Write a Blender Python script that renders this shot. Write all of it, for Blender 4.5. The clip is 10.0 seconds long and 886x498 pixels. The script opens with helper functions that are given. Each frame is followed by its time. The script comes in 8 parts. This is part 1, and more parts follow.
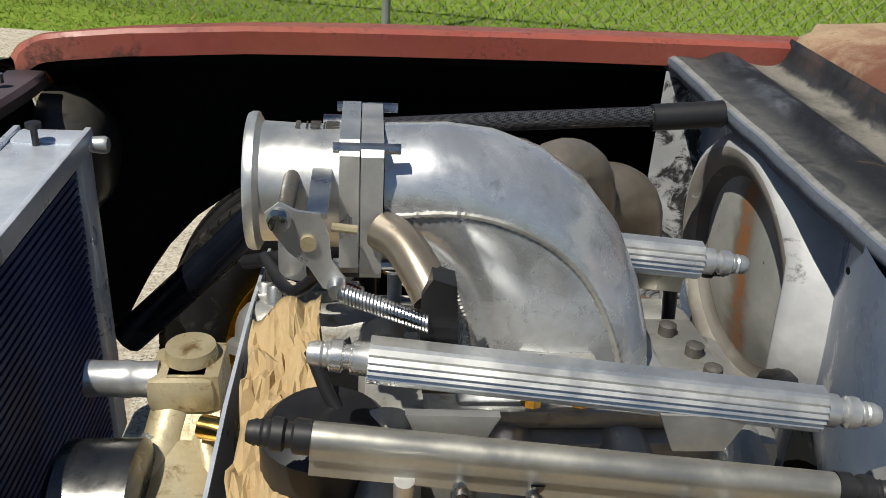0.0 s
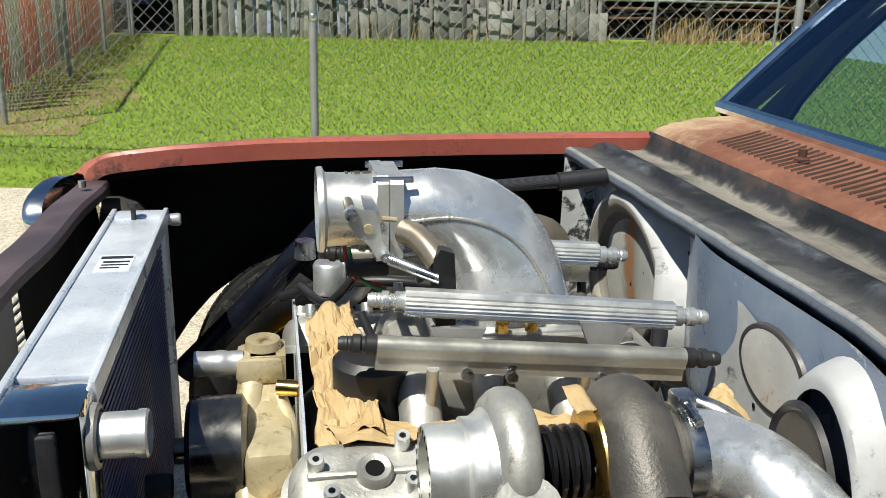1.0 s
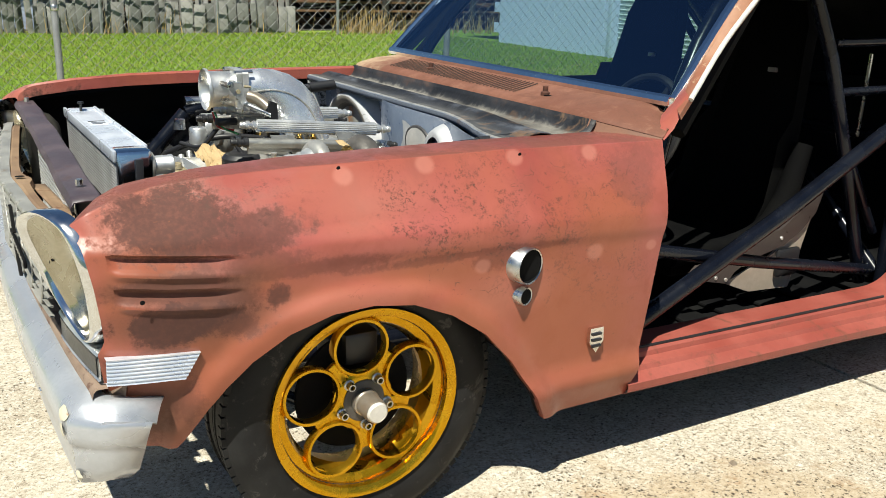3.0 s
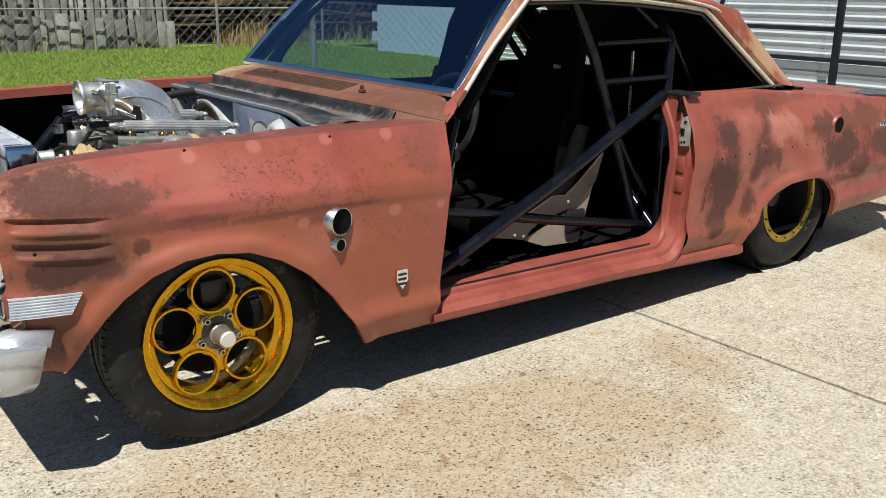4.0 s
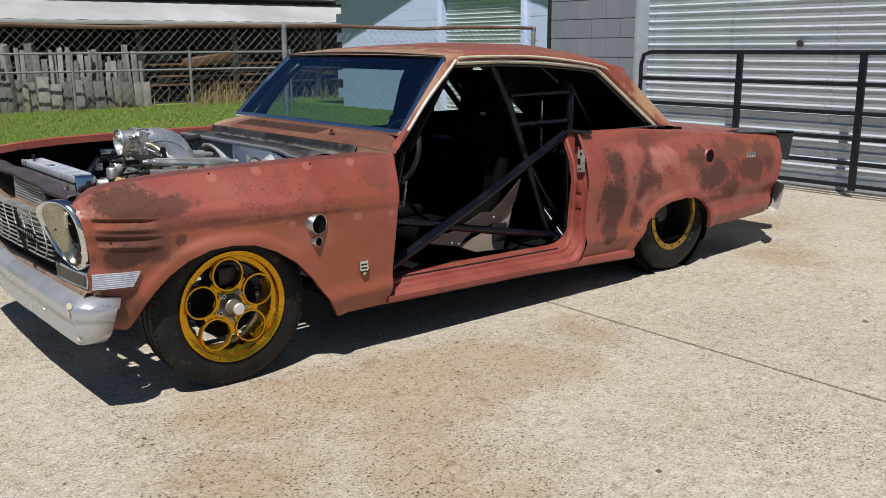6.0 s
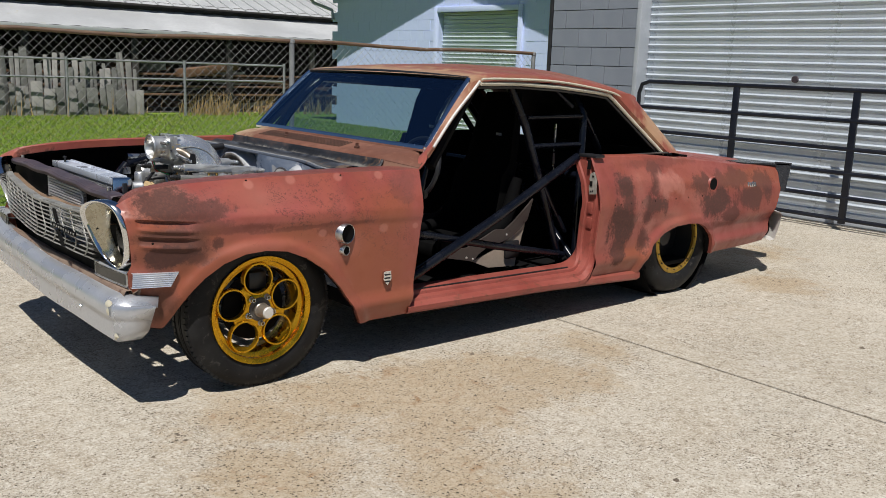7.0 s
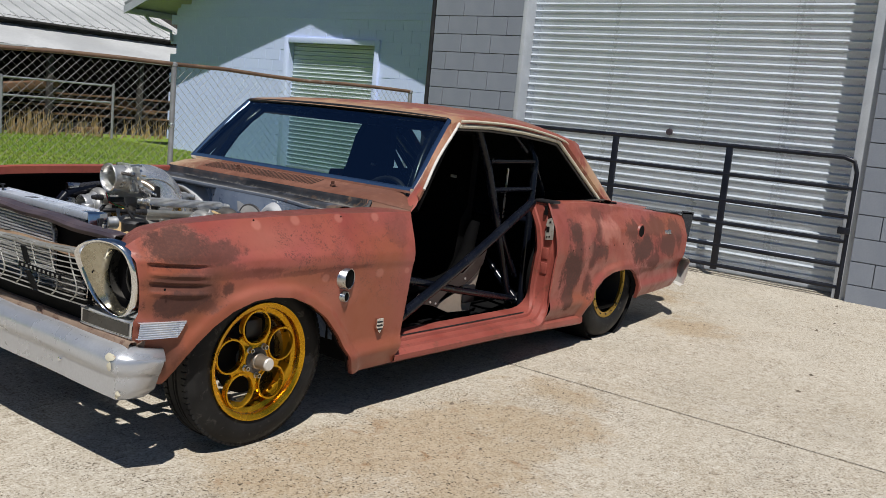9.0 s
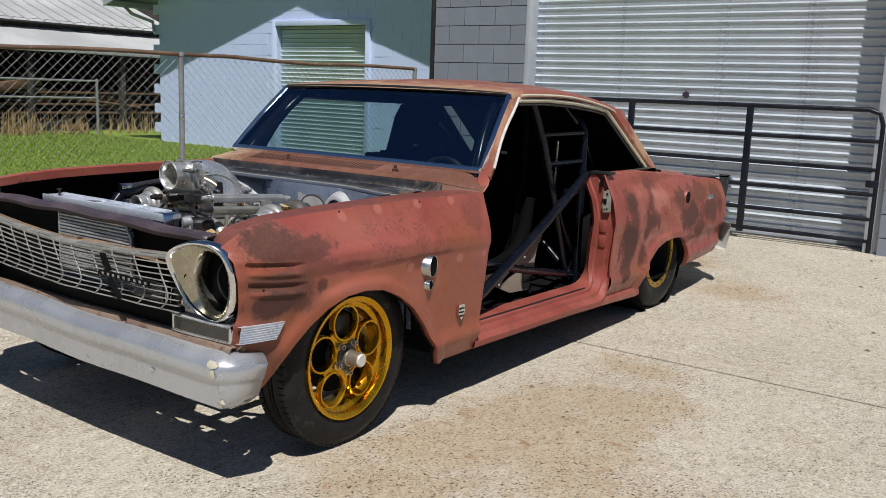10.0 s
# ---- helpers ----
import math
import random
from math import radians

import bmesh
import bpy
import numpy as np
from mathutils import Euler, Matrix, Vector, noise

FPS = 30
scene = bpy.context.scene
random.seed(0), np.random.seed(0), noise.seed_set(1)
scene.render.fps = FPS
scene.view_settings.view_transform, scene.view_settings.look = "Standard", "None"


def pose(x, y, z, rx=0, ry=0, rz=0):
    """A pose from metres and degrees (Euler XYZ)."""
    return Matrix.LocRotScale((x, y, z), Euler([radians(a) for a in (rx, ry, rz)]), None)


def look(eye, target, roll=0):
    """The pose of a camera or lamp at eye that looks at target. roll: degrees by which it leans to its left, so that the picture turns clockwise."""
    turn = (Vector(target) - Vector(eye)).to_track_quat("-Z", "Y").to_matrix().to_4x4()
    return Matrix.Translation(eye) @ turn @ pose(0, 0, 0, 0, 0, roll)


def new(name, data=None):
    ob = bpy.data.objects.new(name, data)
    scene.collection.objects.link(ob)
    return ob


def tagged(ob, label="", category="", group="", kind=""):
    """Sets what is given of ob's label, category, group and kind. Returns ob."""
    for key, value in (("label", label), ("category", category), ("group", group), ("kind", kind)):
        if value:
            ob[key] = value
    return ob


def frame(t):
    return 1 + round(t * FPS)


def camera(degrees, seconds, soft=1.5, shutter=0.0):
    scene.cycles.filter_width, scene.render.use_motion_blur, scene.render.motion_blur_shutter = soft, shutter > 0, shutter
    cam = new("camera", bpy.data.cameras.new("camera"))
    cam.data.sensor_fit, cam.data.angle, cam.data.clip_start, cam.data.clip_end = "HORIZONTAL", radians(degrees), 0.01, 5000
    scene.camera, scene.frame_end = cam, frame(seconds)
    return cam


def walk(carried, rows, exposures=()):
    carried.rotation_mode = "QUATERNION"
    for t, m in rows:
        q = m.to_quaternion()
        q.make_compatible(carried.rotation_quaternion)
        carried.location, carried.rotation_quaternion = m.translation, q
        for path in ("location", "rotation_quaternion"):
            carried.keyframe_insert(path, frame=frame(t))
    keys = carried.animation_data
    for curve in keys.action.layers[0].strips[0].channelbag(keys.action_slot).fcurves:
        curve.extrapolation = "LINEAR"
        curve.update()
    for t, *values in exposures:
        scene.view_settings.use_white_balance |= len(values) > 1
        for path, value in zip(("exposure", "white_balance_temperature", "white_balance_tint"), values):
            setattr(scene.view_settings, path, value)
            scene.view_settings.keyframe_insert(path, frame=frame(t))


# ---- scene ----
cam = camera(53.0, 10.0, soft=0.85)
PATH = [
    (0, (0.023, -0.606, 1.177), (0.2, 1.168, 0.269), 3.6),
    (0.5, (-0.052, -0.846, 1.193), (0.2, 1.045, 0.596), 3.6),
    (1, (-0.124, -1.072, 1.19), (0.241, 0.802, 0.596), 1.5),
    (1.5, (-0.296, -1.362, 1.17), (0.4, 0.414, 0.569), 1.9),
    (2, (-0.403, -1.674, 1.19), (0.356, 0.081, 0.603), 1.7),
    (2.5, (-0.549, -2.053, 1.205), (0.247, -0.31, 0.631), 2.0),
    (3, (-0.755, -2.374, 1.201), (0.224, -0.731, 0.615), 1.8),
    (3.2, (-0.814, -2.489, 1.207), (0.243, -0.907, 0.589), 2.8),
    (4.5, (-1.001, -3.319, 1.286), (0.206, -1.811, 0.765), -1.1),
    (5, (-1.203, -3.573, 1.323), (0.024, -2.077, 0.819), -2.0),
    (6.5, (-1.561, -3.895, 1.289), (-0.306, -2.396, 0.866), 1.0),
    (7, (-1.684, -3.842, 1.292), (-0.403, -2.359, 0.888), 2.1),
    (7.5, (-1.775, -3.737, 1.272), (-0.478, -2.266, 0.881), 3.4),
    (8, (-1.808, -3.507, 1.246), (-0.485, -2.05, 0.885), 3.7),
    (8.5, (-1.908, -3.354, 1.255), (-0.461, -2.015, 0.918), 4.9),
    (9, (-2.127, -3.174, 1.272), (-0.542, -1.993, 0.968), 5.4),
    (9.5, (-2.238, -2.973, 1.269), (-0.652, -1.803, 0.93), 4.2),
    (10, (-2.252, -2.792, 1.252), (-0.648, -1.65, 0.898), 2.1),
]
walk(cam, [(t, look(eye, target, roll)) for t, eye, target, roll in PATH],
     [(0.0, 0.02, 6850, 6), (0.55, 0.54, 6850, 4), (1.0, 0.56, 6850, 3), (2.0, 0.56, 6850, 2), (2.5, 0.66, 6850, 2), (3.2, 0.60, 6800, 3), (4.5, 0.08, 6600, 8), (6.5, -0.07, 6500, 10), (10.0, -0.10, 6450, 10)])

# world, sun
SUN_DIR = Vector((-0.42, -0.39, 1.0)).normalized()
world = bpy.data.worlds.new("sky")
scene.world = world
world.use_nodes = True
wn = world.node_tree.nodes
sky = wn.new("ShaderNodeTexSky")
sky.sky_type, sky.sun_disc = "NISHITA", False
sky.sun_elevation, sky.sun_rotation = math.asin(SUN_DIR.z), math.atan2(SUN_DIR.x, SUN_DIR.y)
world.node_tree.links.new(sky.outputs[0], wn["Background"].inputs[0])
sky.ozone_density, sky.dust_density = 8.0, 0.3
wn["Background"].inputs[1].default_value = 0.046
sun_data = bpy.data.lights.new("sun", "SUN")
sun_data.energy, sun_data.angle, sun_data.color = 5.0, radians(0.53), (1.0, 0.965, 0.91)
sun = new("sun", sun_data)
sun.matrix_world = look(SUN_DIR * 30, (0, 0, 0))


# ---- materials ----
def start_mat(name):
    m = bpy.data.materials.new(name)
    m.use_nodes = True
    nt = m.node_tree
    return m, nt, nt.nodes["Principled BSDF"]


def node(nt, kind, **values):
    n = nt.nodes.new(kind)
    for key, v in values.items():
        if key == "op":
            n.operation = v
        elif key == "blend":
            n.blend_type = v
    return n


def coords(nt, kind="Object"):
    return nt.nodes.new("ShaderNodeTexCoord").outputs[kind]


def noise_tex(nt, vec, scale, detail=4.0, rough=0.55, distort=0.0):
    n = nt.nodes.new("ShaderNodeTexNoise")
    n.inputs["Scale"].default_value, n.inputs["Detail"].default_value = scale, detail
    n.inputs["Roughness"].default_value, n.inputs["Distortion"].default_value = rough, distort
    nt.links.new(vec, n.inputs["Vector"])
    return n.outputs["Fac"]


def ramp(nt, fac, lo, hi, a=0.0, b=1.0):
    n = nt.nodes.new("ShaderNodeMapRange")
    n.interpolation_type = "SMOOTHSTEP"
    for k, v in zip(("From Min", "From Max", "To Min", "To Max"), (lo, hi, a, b)):
        n.inputs[k].default_value = v
    nt.links.new(fac, n.inputs["Value"])
    return n.outputs["Result"]


def math_node(nt, op, a, b=None):
    n = node(nt, "ShaderNodeMath", op=op)
    for i, v in enumerate((a, b)):
        if v is None:
            continue
        if isinstance(v, (int, float)):
            n.inputs[i].default_value = v
        else:
            nt.links.new(v, n.inputs[i])
    return n.outputs[0]


def mix_col(nt, fac, a, b, blend="MIX"):
    n = nt.nodes.new("ShaderNodeMix")
    n.data_type, n.blend_type = "RGBA", blend
    if isinstance(fac, (int, float)):
        n.inputs[0].default_value = fac
    else:
        nt.links.new(fac, n.inputs[0])
    for i, v in ((6, a), (7, b)):
        if isinstance(v, tuple):
            n.inputs[i].default_value = (*v, 1)
        else:
            nt.links.new(v, n.inputs[i])
    return n.outputs[2]


def add_bump(nt, bsdf, height, strength=0.3, dist=0.005):
    b = nt.nodes.new("ShaderNodeBump")
    b.inputs["Strength"].default_value, b.inputs["Distance"].default_value = strength, dist
    nt.links.new(height, b.inputs["Height"])
    nt.links.new(b.outputs[0], bsdf.inputs["Normal"])


def surface(name, c1, c2, rough=0.6, metal=0.0, s1=4.0, s2=60.0, bump=0.2, dist=0.002, dirt=None, dirt_at=0.62, rough_var=0.12, spec=0.5, vary=0.0, dirt_soft=0.1):
    """Two colours in large patches, fine grain, worn spots in a third colour, uneven gloss and relief."""
    m, nt, b = start_mat(name)
    v = coords(nt)
    big, fine = noise_tex(nt, v, s1, 5, 0.6, 0.3), noise_tex(nt, v, s2, 4, 0.6)
    col = mix_col(nt, ramp(nt, big, 0.35, 0.65), c1, c2)
    col = mix_col(nt, ramp(nt, fine, 0.3, 0.75, 0.0, 0.35), col, tuple(min(1, x * 0.72) for x in c2))
    if dirt:
        d = noise_tex(nt, v, s1 * 2.7, 8, 0.7, 0.6)
        col = mix_col(nt, ramp(nt, d, dirt_at, dirt_at + dirt_soft), col, dirt)
    if vary:
        info = nt.nodes.new("ShaderNodeObjectInfo")
        col = mix_col(nt, ramp(nt, info.outputs["Random"], 0, 1, 0, vary), col, tuple(x * 0.55 for x in c1))
    nt.links.new(col, b.inputs["Base Color"])
    nt.links.new(ramp(nt, big, 0.3, 0.7, max(0.03, rough - rough_var), min(1, rough + rough_var)), b.inputs["Roughness"])
    b.inputs["Metallic"].default_value = metal
    b.inputs["Specular IOR Level"].default_value = spec
    if bump:
        add_bump(nt, b, fine, bump, dist)
    return m


def blob(nt, pos, wob, cx, cz, rx, rz, soft=0.45):
    """Mask of an uneven patch on the side of the car."""
    n = node(nt, "ShaderNodeVectorMath", op="SUBTRACT")
    n.inputs[1].default_value = (cx, 0, cz)
    nt.links.new(pos, n.inputs[0])
    s = node(nt, "ShaderNodeVectorMath", op="MULTIPLY")
    s.inputs[1].default_value = (1 / rx, 0, 1 / rz)
    nt.links.new(n.outputs[0], s.inputs[0])
    ln = node(nt, "ShaderNodeVectorMath", op="LENGTH")
    nt.links.new(s.outputs[0], ln.inputs[0])
    d = math_node(nt, "ADD", ln.outputs["Value"], wob)
    return ramp(nt, d, 1.0 + soft, 1.0 - soft)


def body_paint():
    m, nt, b = start_mat("weathered_red_paint")
    pos = coords(nt)
    big, mid, fine = noise_tex(nt, pos, 2.2, 5, 0.6, 0.4), noise_tex(nt, pos, 11, 6, 0.65, 0.5), noise_tex(nt, pos, 90, 5, 0.7)
    col = mix_col(nt, ramp(nt, big, 0.36, 0.64), (0.258, 0.058, 0.046), (0.322, 0.085, 0.071))
    col = mix_col(nt, ramp(nt, noise_tex(nt, pos, 1.7, 4, 0.6, 0.6), 0.45, 0.62, 0, 0.45), col, (0.33, 0.094, 0.05))
    col = mix_col(nt, ramp(nt, mid, 0.42, 0.72, 0, 0.5), col, (0.205, 0.048, 0.030))
    # soft patches: orange-brown, warm bounce light put into the colour; pale pink; gill brown
    soft = math_node(nt, "MULTIPLY", math_node(nt, "SUBTRACT", big, 0.5), 2.4)
    for tint, k0, spots in (((0.290, 0.088, 0.038), 0.62, ((-0.12, 0.60, 0.30, 0.07), (0.12, 0.615, 0.38, 0.05), (0.45, 0.40, 0.24, 0.20), (-0.42, 0.44, 0.16, 0.14), (-0.30, 0.50, 0.20, 0.12), (-0.50, 0.64, 0.035, 0.10), (-0.36, 0.53, 0.14, 0.05), (-0.24, 0.66, 0.05, 0.05), (0.05, 0.63, 0.28, 0.05), (0.20, 0.52, 0.12, 0.10), (-0.10, 0.52, 0.12, 0.04), (0.48, 0.47, 0.16, 0.16), (0.58, 0.66, 0.10, 0.12), (-0.45, 0.70, 0.10, 0.10), (0.62, 0.30, 0.12, 0.08), (2.3, 0.30, 0.2, 0.08), (3.3, 0.66, 0.5, 0.05))),
                            ((0.41, 0.145, 0.105), 0.45, ((-0.02, 0.775, 0.16, 0.05), (-0.46, 0.80, 0.10, 0.04), (-0.10, 0.60, 0.22, 0.022), (0.30, 0.56, 0.10, 0.05), (2.58, 0.48, 0.10, 0.06), (2.3, 0.72, 0.10, 0.05), (2.85, 0.52, 0.07, 0.05))),
                            ((0.120, 0.046, 0.027), 0.78, ((-0.40, 0.660, 0.115, 0.030), (-0.385, 0.590, 0.125, 0.040), (-0.34, 0.625, 0.07, 0.07), (-0.30, 0.655, 0.05, 0.03), (-0.44, 0.40, 0.05, 0.05)))):
        f0 = 0.0
        for cx, cz, rx, rz in spots:
            f = blob(nt, pos, soft, cx, cz, rx, rz, 0.75)
            f0 = f if f0 == 0.0 else math_node(nt, "MAXIMUM", f0, f)
        col = mix_col(nt, math_node(nt, "MULTIPLY", f0, k0), col, tint)
    # rubbed primer and bare patches
    brush = node(nt, "ShaderNodeVectorMath", op="MULTIPLY")
    brush.inputs[1].default_value = (9.0, 9.0, 3.2)
    nt.links.new(pos, brush.inputs[0])
    wob = math_node(nt, "MULTIPLY", math_node(nt, "SUBTRACT", mid, 0.5), 2.0)
    wob = math_node(nt, "ADD", wob, math_node(nt, "MULTIPLY", math_node(nt, "SUBTRACT", noise_tex(nt, brush.outputs[0], 1.0, 4, 0.6, 0.3), 0.5), 2.2))
    tooth = math_node(nt, "ADD", wob, math_node(nt, "MULTIPLY", math_node(nt, "SUBTRACT", noise_tex(nt, pos, 75, 7, 0.8), 0.5), 1.6))
    dark = 0.0
    for cx, cz, rx, rz, k in ((-0.385, 0.768, 0.105, 0.050, 0.95), (-0.27, 0.745, 0.085, 0.035, 0.8), (-0.34, 0.728, 0.12, 0.022, 0.8), (-0.40, 0.668, 0.11, 0.013, 0.75), (-0.385, 0.590, 0.12, 0.034, 1.0), (-0.30, 0.575, 0.05, 0.03, 0.7), (-0.40, 0.655, 0.11, 0.026, 0.62), (-0.35, 0.625, 0.09, 0.030, 0.62), (-0.215, 0.622, 0.022, 0.020, 0.85),
                              (-0.25, 0.685, 0.09, 0.022, 0.55), (-0.15, 0.668, 0.14, 0.016, 0.5), (0.20, 0.650, 0.22, 0.010, 0.45), (0.24, 0.632, 0.05, 0.022, 0.45), (-0.45, 0.44, 0.08, 0.10, 0.45),
                              (2.17, 0.690, 0.060, 0.055, 1.0), (2.185, 0.60, 0.05, 0.06, 0.85), (2.14, 0.475, 0.085, 0.10, 1.0), (2.12, 0.355, 0.055, 0.06, 0.9), (2.42, 0.575, 0.085, 0.045, 0.95), (2.36, 0.52, 0.035, 0.045, 0.85), (2.43, 0.665, 0.030, 0.06, 0.8), (2.46, 0.775, 0.055, 0.03, 0.7),
                              (2.345, 0.385, 0.045, 0.055, 0.85), (2.90, 0.660, 0.075, 0.05, 0.85), (3.10, 0.665, 0.06, 0.045, 0.7), (3.06, 0.535, 0.11, 0.065, 1.0), (3.22, 0.455, 0.10, 0.035, 0.8), (3.50, 0.55, 0.17, 0.055, 0.9), (3.36, 0.66, 0.14, 0.045, 0.7), (3.66, 0.63, 0.12, 0.05, 0.75), (3.0, 0.40, 0.25, 0.02, 0.4),
                              (2.55, 0.80, 0.3, 0.02, 0.35), (0.66, 0.79, 0.06, 0.05, 0.35), (0.66, 0.745, 0.05, 0.03, 0.35)):
        f = math_node(nt, "MULTIPLY", blob(nt, pos, tooth, cx, cz, rx * (1.3 if cx > 2 else 1.12), rz * (1.3 if cx > 2 else 1.12), 0.32), k)
        dark = f if dark == 0.0 else math_node(nt, "MAXIMUM", dark, f)
    grain = ramp(nt, fine, 0.3, 0.6, 0.82, 1.0)
    col = mix_col(nt, math_node(nt, "MULTIPLY", dark, grain), col, (0.072, 0.027, 0.020))
    # pitted, scratched zones
    pits = math_node(nt, "MULTIPLY", ramp(nt, noise_tex(nt, pos, 130, 6, 0.75, 0.3), 0.49, 0.58), ramp(nt, noise_tex(nt, pos, 17, 6, 0.7, 1.0), 0.46, 0.58))
    worn = 0.0
    for cx, cz, rx, rz, k in ((0.08, 0.755, 0.10, 0.05, 1.0), (0.20, 0.76, 0.16, 0.075, 1.0), (0.22, 0.69, 0.10, 0.06, 0.9), (0.36, 0.74, 0.2, 0.09, 0.7), (-0.36, 0.80, 0.16, 0.022, 0.9), (0.60, 0.75, 0.10, 0.06, 0.7), (-0.1, 0.875, 0.6, 0.018, 0.8), (0.5, 0.56, 0.2, 0.06, 0.6), (0.25, 0.67, 0.25, 0.03, 0.7), (0.62, 0.54, 0.06, 0.05, 0.7), (2.4, 0.6, 0.5, 0.2, 0.5)):
        f = math_node(nt, "MULTIPLY", blob(nt, pos, wob, cx, cz, rx, rz, 0.6), k)
        worn = f if worn == 0.0 else math_node(nt, "MAXIMUM", worn, f)
    col = mix_col(nt, math_node(nt, "MULTIPLY", math_node(nt, "MULTIPLY", worn, pits), 0.9), col, (0.075, 0.034, 0.025))
    # fine crazing: thin wandering cracks in the old coat
    lines = ramp(nt, math_node(nt, "ABSOLUTE", math_node(nt, "SUBTRACT", noise_tex(nt, pos, 9, 3, 0.55, 1.2), 0.5)), 0.0065, 0.002)
    broken = ramp(nt, noise_tex(nt, pos, 21, 5, 0.7, 0.5), 0.50, 0.60)
    near_z = math_node(nt, "MAXIMUM", blob(nt, pos, wob, 0.36, 0.765, 0.30, 0.07, 0.5), blob(nt, pos, wob, 0.30, 0.60, 0.3, 0.05, 0.5))
    col = mix_col(nt, math_node(nt, "MULTIPLY", math_node(nt, "MULTIPLY", lines, broken), math_node(nt, "MULTIPLY", near_z, 0.8)), col, (0.10, 0.04, 0.028))
    # rust bleeding through everywhere in small flecks
    flecks = ramp(nt, noise_tex(nt, pos, 30, 8, 0.75, 0.8), 0.64, 0.70, 0, 0.8)
    col = mix_col(nt, flecks, col, (0.17, 0.055, 0.025))
    # filled dents: round pale spots
    pale = 0.0
    flat = math_node(nt, "MULTIPLY", math_node(nt, "SUBTRACT", mid, 0.5), 0.5)
    for cx, cz, r in ((-0.056, 0.822, 0.024), (0.125, 0.832, 0.026), (0.345, 0.832, 0.022), (0.54, 0.832, 0.024), (0.53, 0.615, 0.026), (0.70, 0.61, 0.018), (0.23, 0.62, 0.022)):
        f = math_node(nt, "MULTIPLY", blob(nt, pos, flat, cx, cz, r * 0.84, r * 0.68, 0.30), 0.38)
        pale = f if pale == 0.0 else math_node(nt, "MAXIMUM", pale, f)
    sep = nt.nodes.new("ShaderNodeSeparateXYZ")
    nt.links.new(pos, sep.inputs[0])
    pale = math_node(nt, "MULTIPLY", pale, ramp(nt, sep.outputs[1], 0.1, -0.1))
    for cx, cz, rx, rz, k in ((2.575, 0.672, 0.115, 0.062, 0.62), (2.40, 0.45, 0.05, 0.05, 0.35), (2.29, 0.6, 0.05, 0.12, 0.25), (2.78, 0.60, 0.10, 0.03, 0.2)):
        pale = math_node(nt, "MAXIMUM", pale, math_node(nt, "MULTIPLY", blob(nt, pos, wob, cx, cz, rx, rz), k))
    col = mix_col(nt, pale, col, (0.52, 0.215, 0.165))
    # bare tan metal along the roof's corners
    tan = math_node(nt, "MULTIPLY", blob(nt, pos, wob, 2.70, 1.01, 0.24, 0.13), 0.75)
    tan = math_node(nt, "MAXIMUM", tan, math_node(nt, "MULTIPLY", blob(nt, pos, wob, 1.2, 1.28, 0.14, 0.035), ramp(nt, mid, 0.45, 0.58)))
    tan = math_node(nt, "MAXIMUM", tan, math_node(nt, "MULTIPLY", blob(nt, pos, wob, 2.95, 0.845, 0.15, 0.02), 0.5))
    col = mix_col(nt, tan, col, (0.50, 0.33, 0.19))
    # the near fender's top strip is darker, browner and more pitted than its side
    strip = nt.nodes.new("ShaderNodeAttribute")
    strip.attribute_name = "top_strip"
    top = strip.outputs["Fac"]
    col = mix_col(nt, math_node(nt, "MULTIPLY", math_node(nt, "MULTIPLY", top, pits), 0.8), col, (0.10, 0.045, 0.035))
    col = mix_col(nt, math_node(nt, "MULTIPLY", top, ramp(nt, mid, 0.35, 0.62, 0.45, 0.95)), col, (0.165, 0.054, 0.038))
    # the roof's paint is burnt through to brown primer
    roofy = math_node(nt, "MULTIPLY", ramp(nt, sep.outputs[2], 1.20, 1.26), ramp(nt, noise_tex(nt, pos, 5, 8, 0.7, 1.0), 0.40, 0.62, 0.1, 0.85))
    col = mix_col(nt, roofy, col, (0.25, 0.115, 0.062))
    edge = math_node(nt, "MULTIPLY", ramp(nt, sep.outputs[2], 1.2, 1.23), ramp(nt, math_node(nt, "ADD", sep.outputs[0], math_node(nt, "MULTIPLY", mid, 0.3)), 1.42, 1.30, 0, 0.75))
    col = mix_col(nt, edge, col, (0.40, 0.27, 0.16))
    nt.links.new(col, b.inputs["Base Color"])
    nt.links.new(ramp(nt, math_node(nt, "ADD", mid, math_node(nt, "MULTIPLY", dark, 0.7)), 0.3, 1.1, 0.30, 0.85), b.inputs["Roughness"])
    b.inputs["Specular IOR Level"].default_value = 0.55
    add_bump(nt, b, math_node(nt, "ADD", fine, mid), 0.10, 0.003)
    return m


def glass_mat(name, tint, gloss=1.0):
    m = bpy.data.materials.new(name)
    m.use_nodes = True
    nt = m.node_tree
    nt.nodes.remove(nt.nodes["Principled BSDF"])
    tr, gl, mix, fr = (nt.nodes.new(k) for k in ("ShaderNodeBsdfTransparent", "ShaderNodeBsdfGlossy", "ShaderNodeMixShader", "ShaderNodeFresnel"))
    tr.inputs[0].default_value, gl.inputs[0].default_value = (*tint, 1), (gloss * 0.48, gloss * 0.70, gloss, 1)
    gl.inputs["Roughness"].default_value = 0.01
    fr.inputs[0].default_value = 2.5
    nt.links.new(fr.outputs[0], mix.inputs[0]), nt.links.new(tr.outputs[0], mix.inputs[1]), nt.links.new(gl.outputs[0], mix.inputs[2])
    nt.links.new(mix.outputs[0], nt.nodes["Material Output"].inputs[0])
    return m


